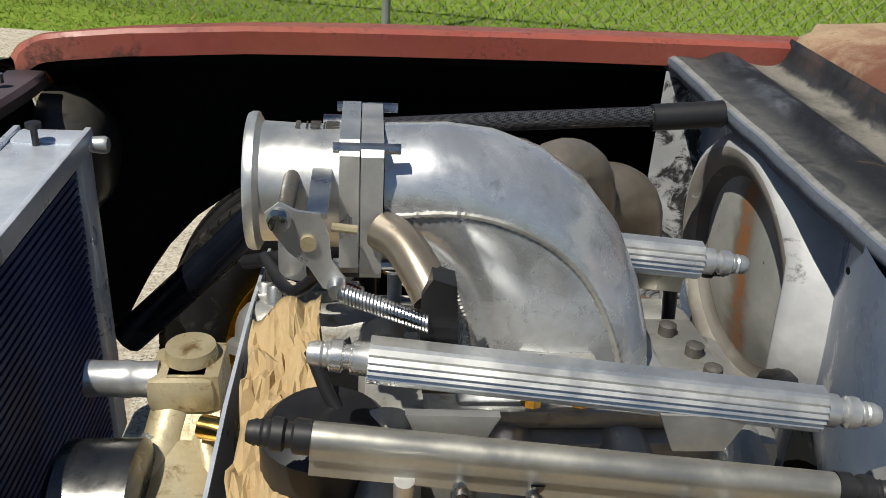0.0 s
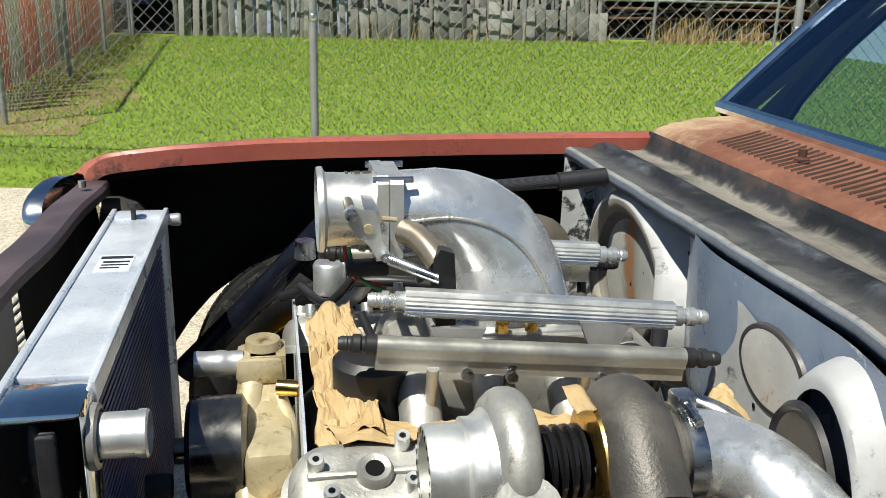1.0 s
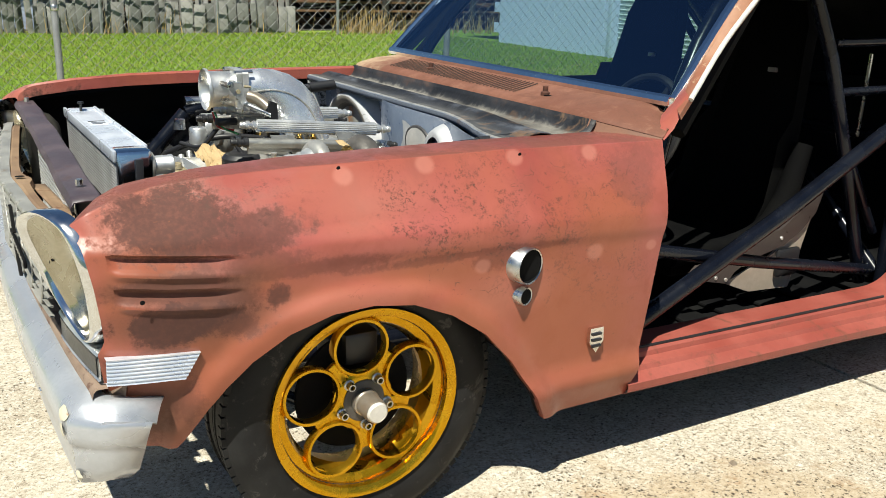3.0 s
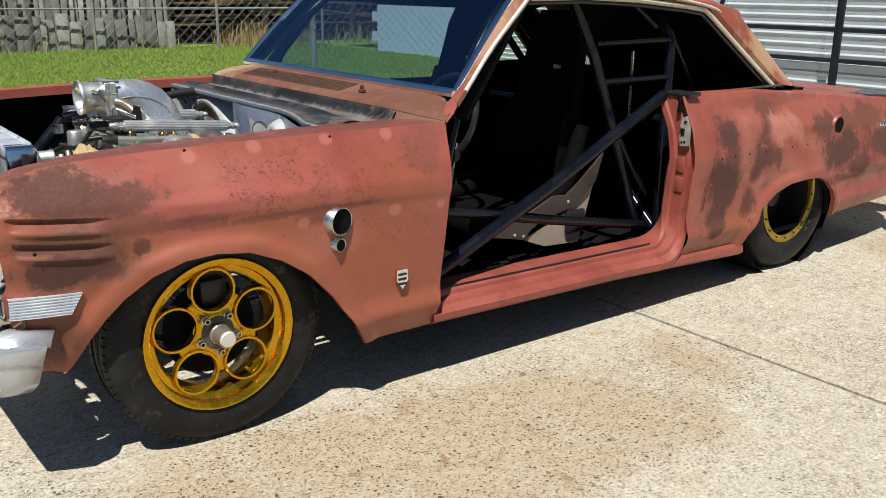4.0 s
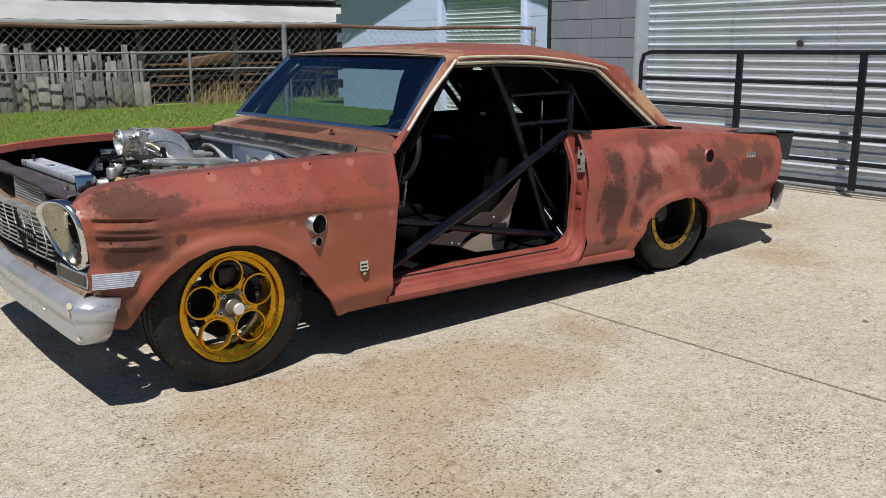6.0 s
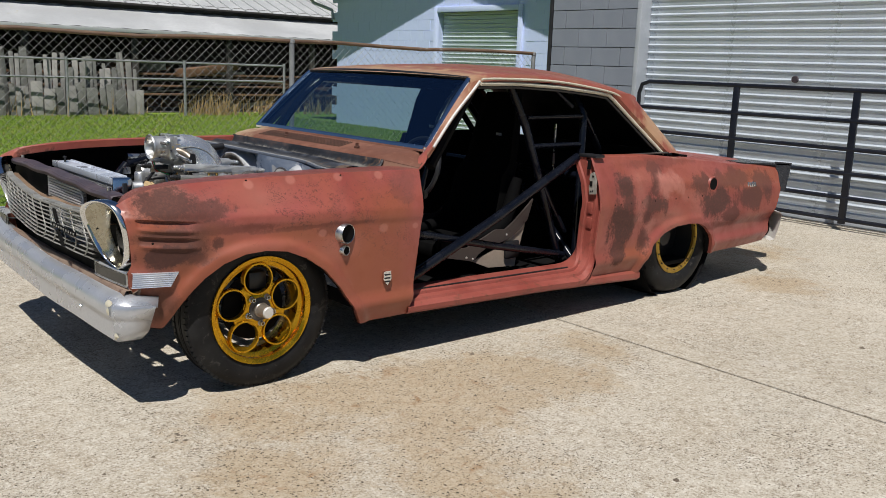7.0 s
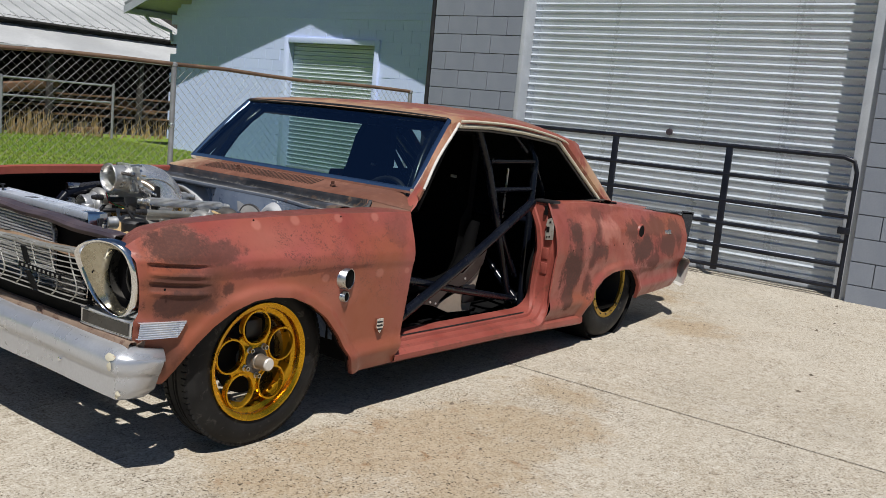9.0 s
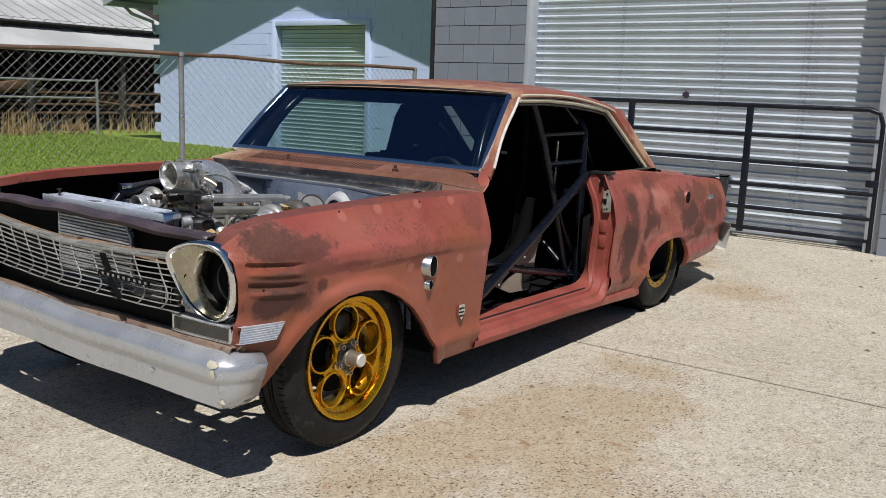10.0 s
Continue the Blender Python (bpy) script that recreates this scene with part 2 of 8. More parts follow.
def concrete():
    m, nt, b = start_mat("aggregate_concrete")
    v = coords(nt)
    big, mid = noise_tex(nt, v, 0.45, 5, 0.6, 0.5), noise_tex(nt, v, 3.0, 6, 0.65, 0.3)
    col = mix_col(nt, ramp(nt, big, 0.35, 0.65), (0.472, 0.422, 0.340), (0.525, 0.475, 0.392))
    col = mix_col(nt, ramp(nt, mid, 0.42, 0.72, 0, 0.5), col, (0.42, 0.355, 0.265))
    # sandy grains, pale and dark
    grit, sand = noise_tex(nt, v, 22, 10, 0.84, 0.2), noise_tex(nt, v, 95, 3, 0.65)
    col = mix_col(nt, ramp(nt, grit, 0.51, 0.62, 0, 0.75), col, (0.24, 0.19, 0.135))
    col = mix_col(nt, ramp(nt, grit, 0.48, 0.38, 0, 0.7), col, (0.69, 0.655, 0.58))
    col = mix_col(nt, math_node(nt, "MULTIPLY", ramp(nt, sand, 0.54, 0.64, 0, 0.85), ramp(nt, noise_tex(nt, v, 5, 6, 0.7), 0.35, 0.65, 0.45, 1.0)), col, (0.16, 0.125, 0.09))
    col = mix_col(nt, ramp(nt, sand, 0.46, 0.35, 0, 0.6), col, (0.71, 0.68, 0.615))
    # ochre leak stains, broken up into clumps
    st = 0.0
    crumb = math_node(nt, "ADD", math_node(nt, "MULTIPLY", math_node(nt, "SUBTRACT", mid, 0.5), 1.0), math_node(nt, "MULTIPLY", math_node(nt, "SUBTRACT", noise_tex(nt, v, 11, 8, 0.75, 0.4), 0.5), 0.75))
    for cx, cy, r in ((0.62, -1.22, 0.42), (0.22, -1.12, 0.36), (1.0, -1.30, 0.36), (0.35, -1.50, 0.34), (-0.15, -1.12, 0.3), (-0.35, -1.55, 0.3), (0.1, -1.9, 0.32), (1.5, -1.2, 0.2), (3.6, -1.0, 0.3), (4.4, -0.4, 0.3)):
        n = node(nt, "ShaderNodeVectorMath", op="DISTANCE")
        n.inputs[1].default_value = (cx, cy, 0)
        nt.links.new(v, n.inputs[0])
        f = ramp(nt, math_node(nt, "ADD", n.outputs["Value"], crumb), r + 0.12, r - 0.22)
        st = f if st == 0.0 else math_node(nt, "MAXIMUM", st, f)
    col = mix_col(nt, math_node(nt, "MULTIPLY", st, 0.55), col, (0.40, 0.29, 0.165))
    rust = math_node(nt, "MULTIPLY", st, ramp(nt, noise_tex(nt, v, 6.5, 8, 0.75, 0.6), 0.56, 0.68, 0, 0.75))
    col = mix_col(nt, rust, col, (0.30, 0.165, 0.075))
    # faint grey damp marks and pale scuffs
    col = mix_col(nt, ramp(nt, noise_tex(nt, v, 1.1, 7, 0.65, 0.4), 0.56, 0.72, 0, 0.4), col, (0.35, 0.315, 0.265))
    col = mix_col(nt, ramp(nt, noise_tex(nt, v, 1.9, 6, 0.7, 0.2), 0.60, 0.74, 0, 0.35), col, (0.66, 0.63, 0.57))
    # open pores and dark stones in the surface: sharp specks of several sizes, thicker in zones
    zone = ramp(nt, noise_tex(nt, v, 2.6, 6, 0.7, 0.5), 0.32, 0.68, 0.66, 1.0)
    zone = math_node(nt, "MINIMUM", math_node(nt, "ADD", zone, math_node(nt, "MULTIPLY", st, 0.25)), 1.0)
    hole_h = 0.0
    for size, share, r0, k in ((24, 0.80, 0.17, 0.95), (52, 0.52, 0.27, 0.95), (95, 0.42, 0.36, 0.9), (170, 0.36, 0.42, 0.8)):
        warp = nt.nodes.new("ShaderNodeMixRGB")
        warp.inputs[0].default_value = 0.012
        n3 = nt.nodes.new("ShaderNodeTexNoise")
        n3.inputs["Scale"].default_value = size * 1.3
        nt.links.new(v, n3.inputs["Vector"]), nt.links.new(v, warp.inputs[1]), nt.links.new(n3.outputs["Color"], warp.inputs[2])
        pit = nt.nodes.new("ShaderNodeTexVoronoi")
        pit.inputs["Scale"].default_value = size
        nt.links.new(warp.outputs[0], pit.inputs["Vector"])
        sc = nt.nodes.new("ShaderNodeSeparateColor")
        nt.links.new(pit.outputs["Color"], sc.inputs[0])
        rad = math_node(nt, "MULTIPLY", ramp(nt, math_node(nt, "MULTIPLY", sc.outputs[0], zone), share, 1.0, 0.0, 1.0), r0)
        hole = ramp(nt, math_node(nt, "SUBTRACT", pit.outputs["Distance"], rad), 0.05, -0.05)
        col = mix_col(nt, math_node(nt, "MULTIPLY", hole, k), col, mix_col(nt, sc.outputs[1], (0.045, 0.035, 0.026), (0.16, 0.125, 0.09)))
        hole_h = hole if hole_h == 0.0 else math_node(nt, "MAXIMUM", hole_h, hole)
    nt.links.new(col, b.inputs["Base Color"])
    b.inputs["Roughness"].default_value = 0.92
    b.inputs["Specular IOR Level"].default_value = 0.2
    add_bump(nt, b, math_node(nt, "SUBTRACT", math_node(nt, "ADD", sand, grit), hole_h), 0.8, 0.004)
    return m


PAINT = body_paint()
PAINT_JAMB = surface("red_jamb_paint", (0.245, 0.053, 0.04), (0.30, 0.075, 0.056), 0.5, 0, 5, 70, 0.12, 0.001, (0.15, 0.052, 0.034), 0.54, dirt_soft=0.16)
BUCKET = surface("dull_grey_bucket_steel", (0.035, 0.034, 0.032), (0.075, 0.07, 0.062), 0.35, 0.3, 9, 80, 0.2, 0.002, (0.03, 0.025, 0.02), 0.58)
VALANCE = surface("dusty_tan_primer", (0.17, 0.115, 0.085), (0.25, 0.18, 0.135), 0.7, 0, 9, 80, 0.3, 0.002, (0.10, 0.05, 0.035), 0.54)
RUST_TAN = surface("rusty_tan_steel", (0.17, 0.105, 0.065), (0.25, 0.165, 0.10), 0.75, 0, 9, 80, 0.3, 0.002, (0.13, 0.06, 0.035), 0.56)
RUST_COWL = surface("rusty_cowl_paint", (0.15, 0.068, 0.042), (0.205, 0.10, 0.063), 0.75, 0, 7, 80, 0.3, 0.002, (0.34, 0.22, 0.135), 0.66)
DARK_COWL = surface("stained_black_cowl", (0.014, 0.014, 0.018), (0.06, 0.058, 0.06), 0.42, 0, 5, 60, 0.2, 0.002, (0.26, 0.17, 0.10), 0.60)
FIREWALL = surface("grey_blue_firewall_primer", (0.135, 0.18, 0.275), (0.205, 0.255, 0.345), 0.32, 0, 5, 70, 0.15, 0.002, (0.58, 0.59, 0.60), 0.60)
FIREWALL_PALE = surface("pale_firewall_filler", (0.36, 0.37, 0.39), (0.50, 0.50, 0.51), 0.55, 0, 6, 60, 0.25, 0.002, (0.07, 0.065, 0.06), 0.60)
# near-black: shade of holes and covered insides put into colour, black parts too
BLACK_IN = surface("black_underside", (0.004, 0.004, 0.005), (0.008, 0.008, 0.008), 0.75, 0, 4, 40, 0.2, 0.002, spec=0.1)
BLACK = surface("satin_black", (0.012, 0.012, 0.014), (0.02, 0.02, 0.022), 0.42, 0, 9, 90, 0.08, 0.001)
CAGE = surface("dark_blue_black_tube_paint", (0.004, 0.005, 0.009), (0.006, 0.0075, 0.013), 0.22, 0, 9, 90, 0.04, 0.001, spec=0.3)
TARNISHED = surface("tarnished_zinc_plate", (0.30, 0.28, 0.24), (0.42, 0.40, 0.36), 0.5, 0.2, 14, 90, 0.2, 0.001, (0.10, 0.07, 0.05), 0.58)
RUSTY_SLOT_SHADE = surface("shaded_rusty_slot", (0.035, 0.018, 0.012), (0.06, 0.03, 0.02), 0.8, 0, 9, 80, 0.2, 0.001)
CAP_FACE = surface("turned_aluminium_face", (0.66, 0.64, 0.60), (0.74, 0.72, 0.68), 0.5, 0.3, 20, 140, 0.05, 0.0005)
LATCH = surface("faded_black_sheet_metal", (0.048, 0.036, 0.044), (0.085, 0.064, 0.075), 0.5, 0, 6, 50, 0.2, 0.002, (0.075, 0.045, 0.042), 0.6)
ALU = surface("bare_aluminium", (0.70, 0.70, 0.69), (0.80, 0.80, 0.78), 0.36, 0.82, 14, 160, 0.08, 0.0008)
ALU_SATIN = surface("satin_aluminium", (0.55, 0.55, 0.55), (0.64, 0.64, 0.63), 0.48, 0.85, 12, 140, 0.1, 0.0008)
ALU_CAST = surface("cast_aluminium", (0.34, 0.335, 0.315), (0.47, 0.46, 0.435), 0.48, 0.6, 11, 220, 0.45, 0.0012, (0.19, 0.14, 0.085), 0.55, dirt_soft=0.2)
POLISHED = surface("polished_elbow_aluminium", (0.64, 0.66, 0.69), (0.79, 0.81, 0.84), 0.25, 0.74, 16, 120, 0.08, 0.0008, (0.52, 0.53, 0.55), 0.56, rough_var=0.12)
CHROME = surface("old_chrome", (0.72, 0.73, 0.75), (0.80, 0.81, 0.82), 0.14, 1.0, 10, 120, 0.06, 0.0006, (0.40, 0.33, 0.25), 0.68, rough_var=0.08)
STEEL = surface("zinc_plated_steel", (0.50, 0.51, 0.52), (0.60, 0.61, 0.62), 0.3, 1.0, 20, 150, 0.1, 0.0005)
TITAN = surface("heat_tinted_steel_tube", (0.30, 0.25, 0.195), (0.43, 0.38, 0.32), 0.36, 0.7, 7, 90, 0.1, 0.001, (0.30, 0.20, 0.10), 0.6)
SCRATCH = surface("scratched_white_paint", (0.40, 0.41, 0.43), (0.62, 0.63, 0.65), 0.55, 0, 8, 50, 0.3, 0.002, (0.035, 0.034, 0.034), 0.47)
PULLEY = surface("machined_dark_pulley", (0.11, 0.108, 0.104), (0.17, 0.167, 0.16), 0.24, 0.95, 10, 90, 0.05, 0.0006, (0.03, 0.03, 0.03), 0.66)
HUMP_SHOULDER = surface("grimy_hump_shoulder", (0.20, 0.185, 0.165), (0.30, 0.28, 0.25), 0.6, 0, 9, 60, 0.3, 0.002, (0.52, 0.51, 0.49), 0.6)
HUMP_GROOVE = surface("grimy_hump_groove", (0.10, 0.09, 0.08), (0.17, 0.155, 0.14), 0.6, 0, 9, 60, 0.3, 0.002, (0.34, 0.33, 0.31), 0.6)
HUMP_FLOOR = surface("rust_bled_primer", (0.36, 0.36, 0.36), (0.50, 0.49, 0.47), 0.6, 0, 7, 70, 0.3, 0.002, (0.30, 0.17, 0.09), 0.58)
SEAT_TAN = surface("dusty_tan_panel", (0.30, 0.24, 0.19), (0.38, 0.31, 0.25), 0.6, 0, 6, 60, 0.2, 0.002, (0.05, 0.045, 0.04), 0.6)
CASTIRON = surface("cast_iron_housing", (0.075, 0.07, 0.065), (0.125, 0.115, 0.105), 0.55, 0.4, 18, 260, 0.6, 0.0012, (0.17, 0.095, 0.055), 0.60)
RAIL_DARK = surface("grey_anodised_rail", (0.48, 0.46, 0.41), (0.56, 0.54, 0.48), 0.38, 0.8, 12, 140, 0.06, 0.0006)
GOLD = surface("gold_anodised_wheel", (0.62, 0.335, 0.014), (0.70, 0.40, 0.028), 0.26, 0.92, 10, 120, 0.06, 0.0006, (0.30, 0.16, 0.02), 0.72)
GOLD_DULL = surface("dull_gold_bead_lock", (0.40, 0.25, 0.04), (0.48, 0.31, 0.06), 0.36, 0.7, 10, 120, 0.06, 0.0006, (0.2, 0.12, 0.03), 0.66)
BRASSY = surface("yellowed_cast_pump", (0.44, 0.36, 0.21), (0.54, 0.47, 0.32), 0.38, 0.4, 14, 120, 0.5, 0.0015, (0.18, 0.10, 0.04), 0.52, dirt_soft=0.2)
GLOSS_BLACK = surface("gloss_black_enamel", (0.008, 0.008, 0.009), (0.014, 0.014, 0.016), 0.16, 0, 9, 60, 0.05, 0.001, (0.06, 0.055, 0.05), 0.66)
GOLDFOIL = surface("gold_heat_shield", (0.72, 0.45, 0.12), (0.8, 0.52, 0.16), 0.25, 1.0, 12, 120, 0.1, 0.001)
RUBBER = surface("worn_black_rubber", (0.011, 0.011, 0.012), (0.022, 0.022, 0.022), 0.55, 0, 8, 90, 0.2, 0.001, (0.055, 0.052, 0.048), 0.56, spec=0.16)
SILVER_PAINT = surface("silver_painted_steel", (0.50, 0.52, 0.56), (0.57, 0.59, 0.63), 0.30, 0.6, 5, 120, 0.08, 0.001, (0.66, 0.60, 0.48), 0.70)
SILVER_WORN = surface("flaking_silver_grille", (0.28, 0.275, 0.255), (0.38, 0.375, 0.35), 0.5, 0.4, 14, 120, 0.2, 0.001, (0.22, 0.17, 0.12), 0.58)
PAPER = surface("crumpled_brown_paper", (0.40, 0.28, 0.145), (0.47, 0.345, 0.19), 0.85, 0, 8, 60, 0.4, 0.003, spec=0.2)
TRIM_CHROME = surface("bright_mirror_chrome", (0.74, 0.76, 0.79), (0.82, 0.83, 0.85), 0.09, 1.0, 8, 90, 0.05, 0.0006, rough_var=0.05)
RAD_ALU = surface("bluish_sheet_aluminium", (0.66, 0.71, 0.80), (0.76, 0.80, 0.87), 0.36, 0.5, 12, 120, 0.15, 0.001)
# navy: shade and sky reflection on the fins put into the base colour
RADCORE_SHADE = surface("sky_shaded_radiator_fins", (0.03, 0.045, 0.14), (0.05, 0.068, 0.18), 0.40, 0.3, 8, 300, 0.3, 0.001)
COOLER = surface("bare_cooler_fins", (0.50, 0.50, 0.51), (0.60, 0.60, 0.61), 0.45, 0.6, 8, 200, 0.2, 0.001)
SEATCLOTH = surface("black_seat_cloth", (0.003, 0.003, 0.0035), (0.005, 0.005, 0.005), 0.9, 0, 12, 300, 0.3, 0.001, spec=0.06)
DISH = surface("dull_tan_reflector_metal", (0.36, 0.33, 0.25), (0.50, 0.47, 0.38), 0.24, 0.95, 12, 90, 0.1, 0.001, (0.18, 0.13, 0.08), 0.66)
BARE = surface("bare_tan_metal", (0.58, 0.54, 0.42), (0.66, 0.62, 0.50), 0.55, 0.1, 9, 90, 0.15, 0.001, (0.28, 0.13, 0.07), 0.6)


def axis_of(nt, k):
    sep = nt.nodes.new("ShaderNodeSeparateXYZ")
    nt.links.new(coords(nt), sep.inputs[0])
    return sep.outputs[k]


def gutter_mat():
    """Black seam sealer with dust lying in the channel and on the lip, rust coming through."""
    m, nt, b = start_mat("dusty_black_gutter")
    v = coords(nt)
    n1, n2, fine = noise_tex(nt, v, 5, 6, 0.65, 0.6), noise_tex(nt, v, 14, 7, 0.7, 0.8), noise_tex(nt, v, 120, 4, 0.65)
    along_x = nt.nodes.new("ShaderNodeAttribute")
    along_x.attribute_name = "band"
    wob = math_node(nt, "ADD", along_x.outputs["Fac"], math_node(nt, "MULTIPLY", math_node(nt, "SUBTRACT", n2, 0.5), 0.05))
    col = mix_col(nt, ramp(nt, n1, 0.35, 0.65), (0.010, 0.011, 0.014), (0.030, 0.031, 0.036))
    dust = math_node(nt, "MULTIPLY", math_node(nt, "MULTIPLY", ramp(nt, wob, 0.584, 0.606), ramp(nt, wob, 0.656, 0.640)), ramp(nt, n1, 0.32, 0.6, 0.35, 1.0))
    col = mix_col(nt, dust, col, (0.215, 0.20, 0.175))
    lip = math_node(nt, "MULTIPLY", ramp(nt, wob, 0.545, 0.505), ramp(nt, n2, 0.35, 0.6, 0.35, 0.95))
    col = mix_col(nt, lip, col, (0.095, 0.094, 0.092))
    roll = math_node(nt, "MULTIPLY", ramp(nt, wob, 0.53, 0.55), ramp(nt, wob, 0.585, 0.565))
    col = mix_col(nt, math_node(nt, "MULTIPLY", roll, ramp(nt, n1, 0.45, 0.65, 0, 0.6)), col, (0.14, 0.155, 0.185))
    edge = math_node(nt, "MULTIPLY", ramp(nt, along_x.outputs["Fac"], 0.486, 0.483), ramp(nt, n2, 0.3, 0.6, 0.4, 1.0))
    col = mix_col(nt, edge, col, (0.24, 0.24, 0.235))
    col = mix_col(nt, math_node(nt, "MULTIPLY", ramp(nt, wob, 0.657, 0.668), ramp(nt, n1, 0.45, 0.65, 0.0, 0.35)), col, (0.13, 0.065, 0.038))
    # the turned-down front face keeps the firewall's blue-grey
    col = mix_col(nt, ramp(nt, along_x.outputs["Fac"], 0.4795, 0.4775), col, (0.13, 0.15, 0.19))
    near_end = ramp(nt, math_node(nt, "ADD", axis_of(nt, 1), math_node(nt, "MULTIPLY", n1, 0.5)), 0.05, -0.35)
    col = mix_col(nt, math_node(nt, "MULTIPLY", near_end, ramp(nt, n2, 0.52, 0.66, 0, 0.6)), col, (0.20, 0.115, 0.062))
    col = mix_col(nt, ramp(nt, n2, 0.66, 0.78, 0, 0.5), col, (0.24, 0.145, 0.075))
    col = mix_col(nt, ramp(nt, fine, 0.5, 0.75, 0, 0.35), col, (0.03, 0.028, 0.028))
    nt.links.new(col, b.inputs["Base Color"])
    nt.links.new(ramp(nt, n2, 0.3, 0.7, 0.45, 0.75), b.inputs["Roughness"])
    b.inputs["Specular IOR Level"].default_value = 0.35
    add_bump(nt, b, math_node(nt, "ADD", fine, n2), 0.25, 0.003)
    return m


def cowl_mat():
    """Brown surface rust, bleached tan towards the far corner."""
    m, nt, b = start_mat("rusty_cowl_top")
    v = coords(nt)
    n1, n2, fine = noise_tex(nt, v, 4, 6, 0.65, 0.5), noise_tex(nt, v, 16, 8, 0.72, 0.5), noise_tex(nt, v, 140, 5, 0.7)
    y = axis_of(nt, 1)
    col = mix_col(nt, ramp(nt, n1, 0.35, 0.65), (0.150, 0.060, 0.039), (0.200, 0.087, 0.058))
    col = mix_col(nt, ramp(nt, n2, 0.48, 0.68, 0, 0.7), col, (0.115, 0.05, 0.032))
    col = mix_col(nt, ramp(nt, n2, 0.46, 0.34, 0, 0.5), col, (0.250, 0.122, 0.080))
    wob = math_node(nt, "ADD", y, math_node(nt, "MULTIPLY", math_node(nt, "SUBTRACT", n2, 0.5), 0.5))
    col = mix_col(nt, ramp(nt, wob, 0.48, 0.72, 0, 0.85), col, (0.44, 0.32, 0.21))
    col = mix_col(nt, ramp(nt, fine, 0.5, 0.72, 0, 0.4), col, (0.09, 0.045, 0.03))
    nt.links.new(col, b.inputs["Base Color"])
    b.inputs["Roughness"].default_value = 0.72
    b.inputs["Specular IOR Level"].default_value = 0.3
    add_bump(nt, b, math_node(nt, "ADD", fine, n2), 0.22, 0.003)
    return m


def hump_mat():
    """Pale primer with a rust run down its middle and black scuffs."""
    m, nt, b = start_mat("rust_run_primer")
    v = coords(nt)
    n1, n2 = noise_tex(nt, v, 9, 6, 0.65, 0.6), noise_tex(nt, v, 45, 7, 0.7, 0.5)
    col = mix_col(nt, ramp(nt, n1, 0.35, 0.65), (0.30, 0.31, 0.30), (0.42, 0.42, 0.40))
    off = math_node(nt, "ABSOLUTE", math_node(nt, "ADD", math_node(nt, "SUBTRACT", axis_of(nt, 1), 0.368), math_node(nt, "MULTIPLY", math_node(nt, "SUBTRACT", n1, 0.5), 0.12)))
    col = mix_col(nt, ramp(nt, off, 0.055, 0.008, 0, 0.75), col, (0.15, 0.115, 0.075))
    col = mix_col(nt, math_node(nt, "MULTIPLY", ramp(nt, off, 0.028, 0.004), ramp(nt, n2, 0.40, 0.6, 0.2, 1.0)), col, (0.33, 0.13, 0.045))
    col = mix_col(nt, ramp(nt, noise_tex(nt, v, 26, 8, 0.75, 1.2), 0.63, 0.68), col, (0.03, 0.03, 0.032))
    nt.links.new(col, b.inputs["Base Color"])
    b.inputs["Roughness"].default_value = 0.5
    add_bump(nt, b, n2, 0.2, 0.002)
    return m


GUTTER, COWL_RUST, HUMP_RUN = gutter_mat(), cowl_mat(), hump_mat()
CONCRETE = concrete()
GRASS_SOIL = surface("turf", (0.16, 0.25, 0.036), (0.21, 0.30, 0.048), 0.95, 0, 0.5, 40, 0.6, 0.03, (0.16, 0.15, 0.06), 0.66, spec=0.1)
WHITE_WALL = surface("pale_painted_block", (0.57, 0.665, 0.96), (0.63, 0.72, 0.97), 0.8, 0, 0.8, 40, 0.3, 0.003, (0.53, 0.615, 0.89), 0.66, spec=0.2, vary=0.04)
GREY_BLOCK = surface("grey_painted_block", (0.21, 0.235, 0.28), (0.25, 0.275, 0.32), 0.8, 0, 1.5, 70, 0.5, 0.004, spec=0.25, vary=0.1)
MORTAR = surface("grey_mortar", (0.27, 0.285, 0.315), (0.31, 0.325, 0.35), 0.9, 0, 3, 80, 0.4, 0.003, spec=0.2)
ROLLER = surface("galvanised_roller_slat", (0.55, 0.61, 0.68), (0.62, 0.68, 0.74), 0.34, 0.25, 2, 60, 0.05, 0.001, vary=0.08)
ROLLER_FAR = surface("painted_roller_slat", (0.46, 0.55, 0.58), (0.52, 0.60, 0.64), 0.5, 0.1, 2, 60, 0.05, 0.001, vary=0.08)
TRIM_GREY = surface("grey_door_trim", (0.38, 0.41, 0.45), (0.46, 0.49, 0.53), 0.55, 0.1, 3, 60, 0.15, 0.001)
GATE = surface("blue_black_gate_paint", (0.006, 0.007, 0.012), (0.010, 0.012, 0.020), 0.42, 0, 6, 80, 0.1, 0.001, spec=0.35)
WIRE = surface("dull_fence_wire", (0.19, 0.195, 0.20), (0.26, 0.265, 0.27), 0.6, 0.3, 8, 80, 0.1, 0.001)
GALV = surface("galvanised_steel", (0.25, 0.26, 0.27), (0.32, 0.33, 0.34), 0.5, 0.4, 8, 80, 0.1, 0.001)
RUST_PIPE = surface("rusty_pipe", (0.11, 0.065, 0.042), (0.18, 0.115, 0.075), 0.75, 0.1, 5, 60, 0.3, 0.002, (0.30, 0.28, 0.25), 0.6)
METAL_ROOF = surface("weathered_metal_roof", (0.50, 0.51, 0.51), (0.60, 0.61, 0.61), 0.55, 0.2, 0.6, 12, 0.1, 0.004, (0.50, 0.46, 0.32), 0.64)
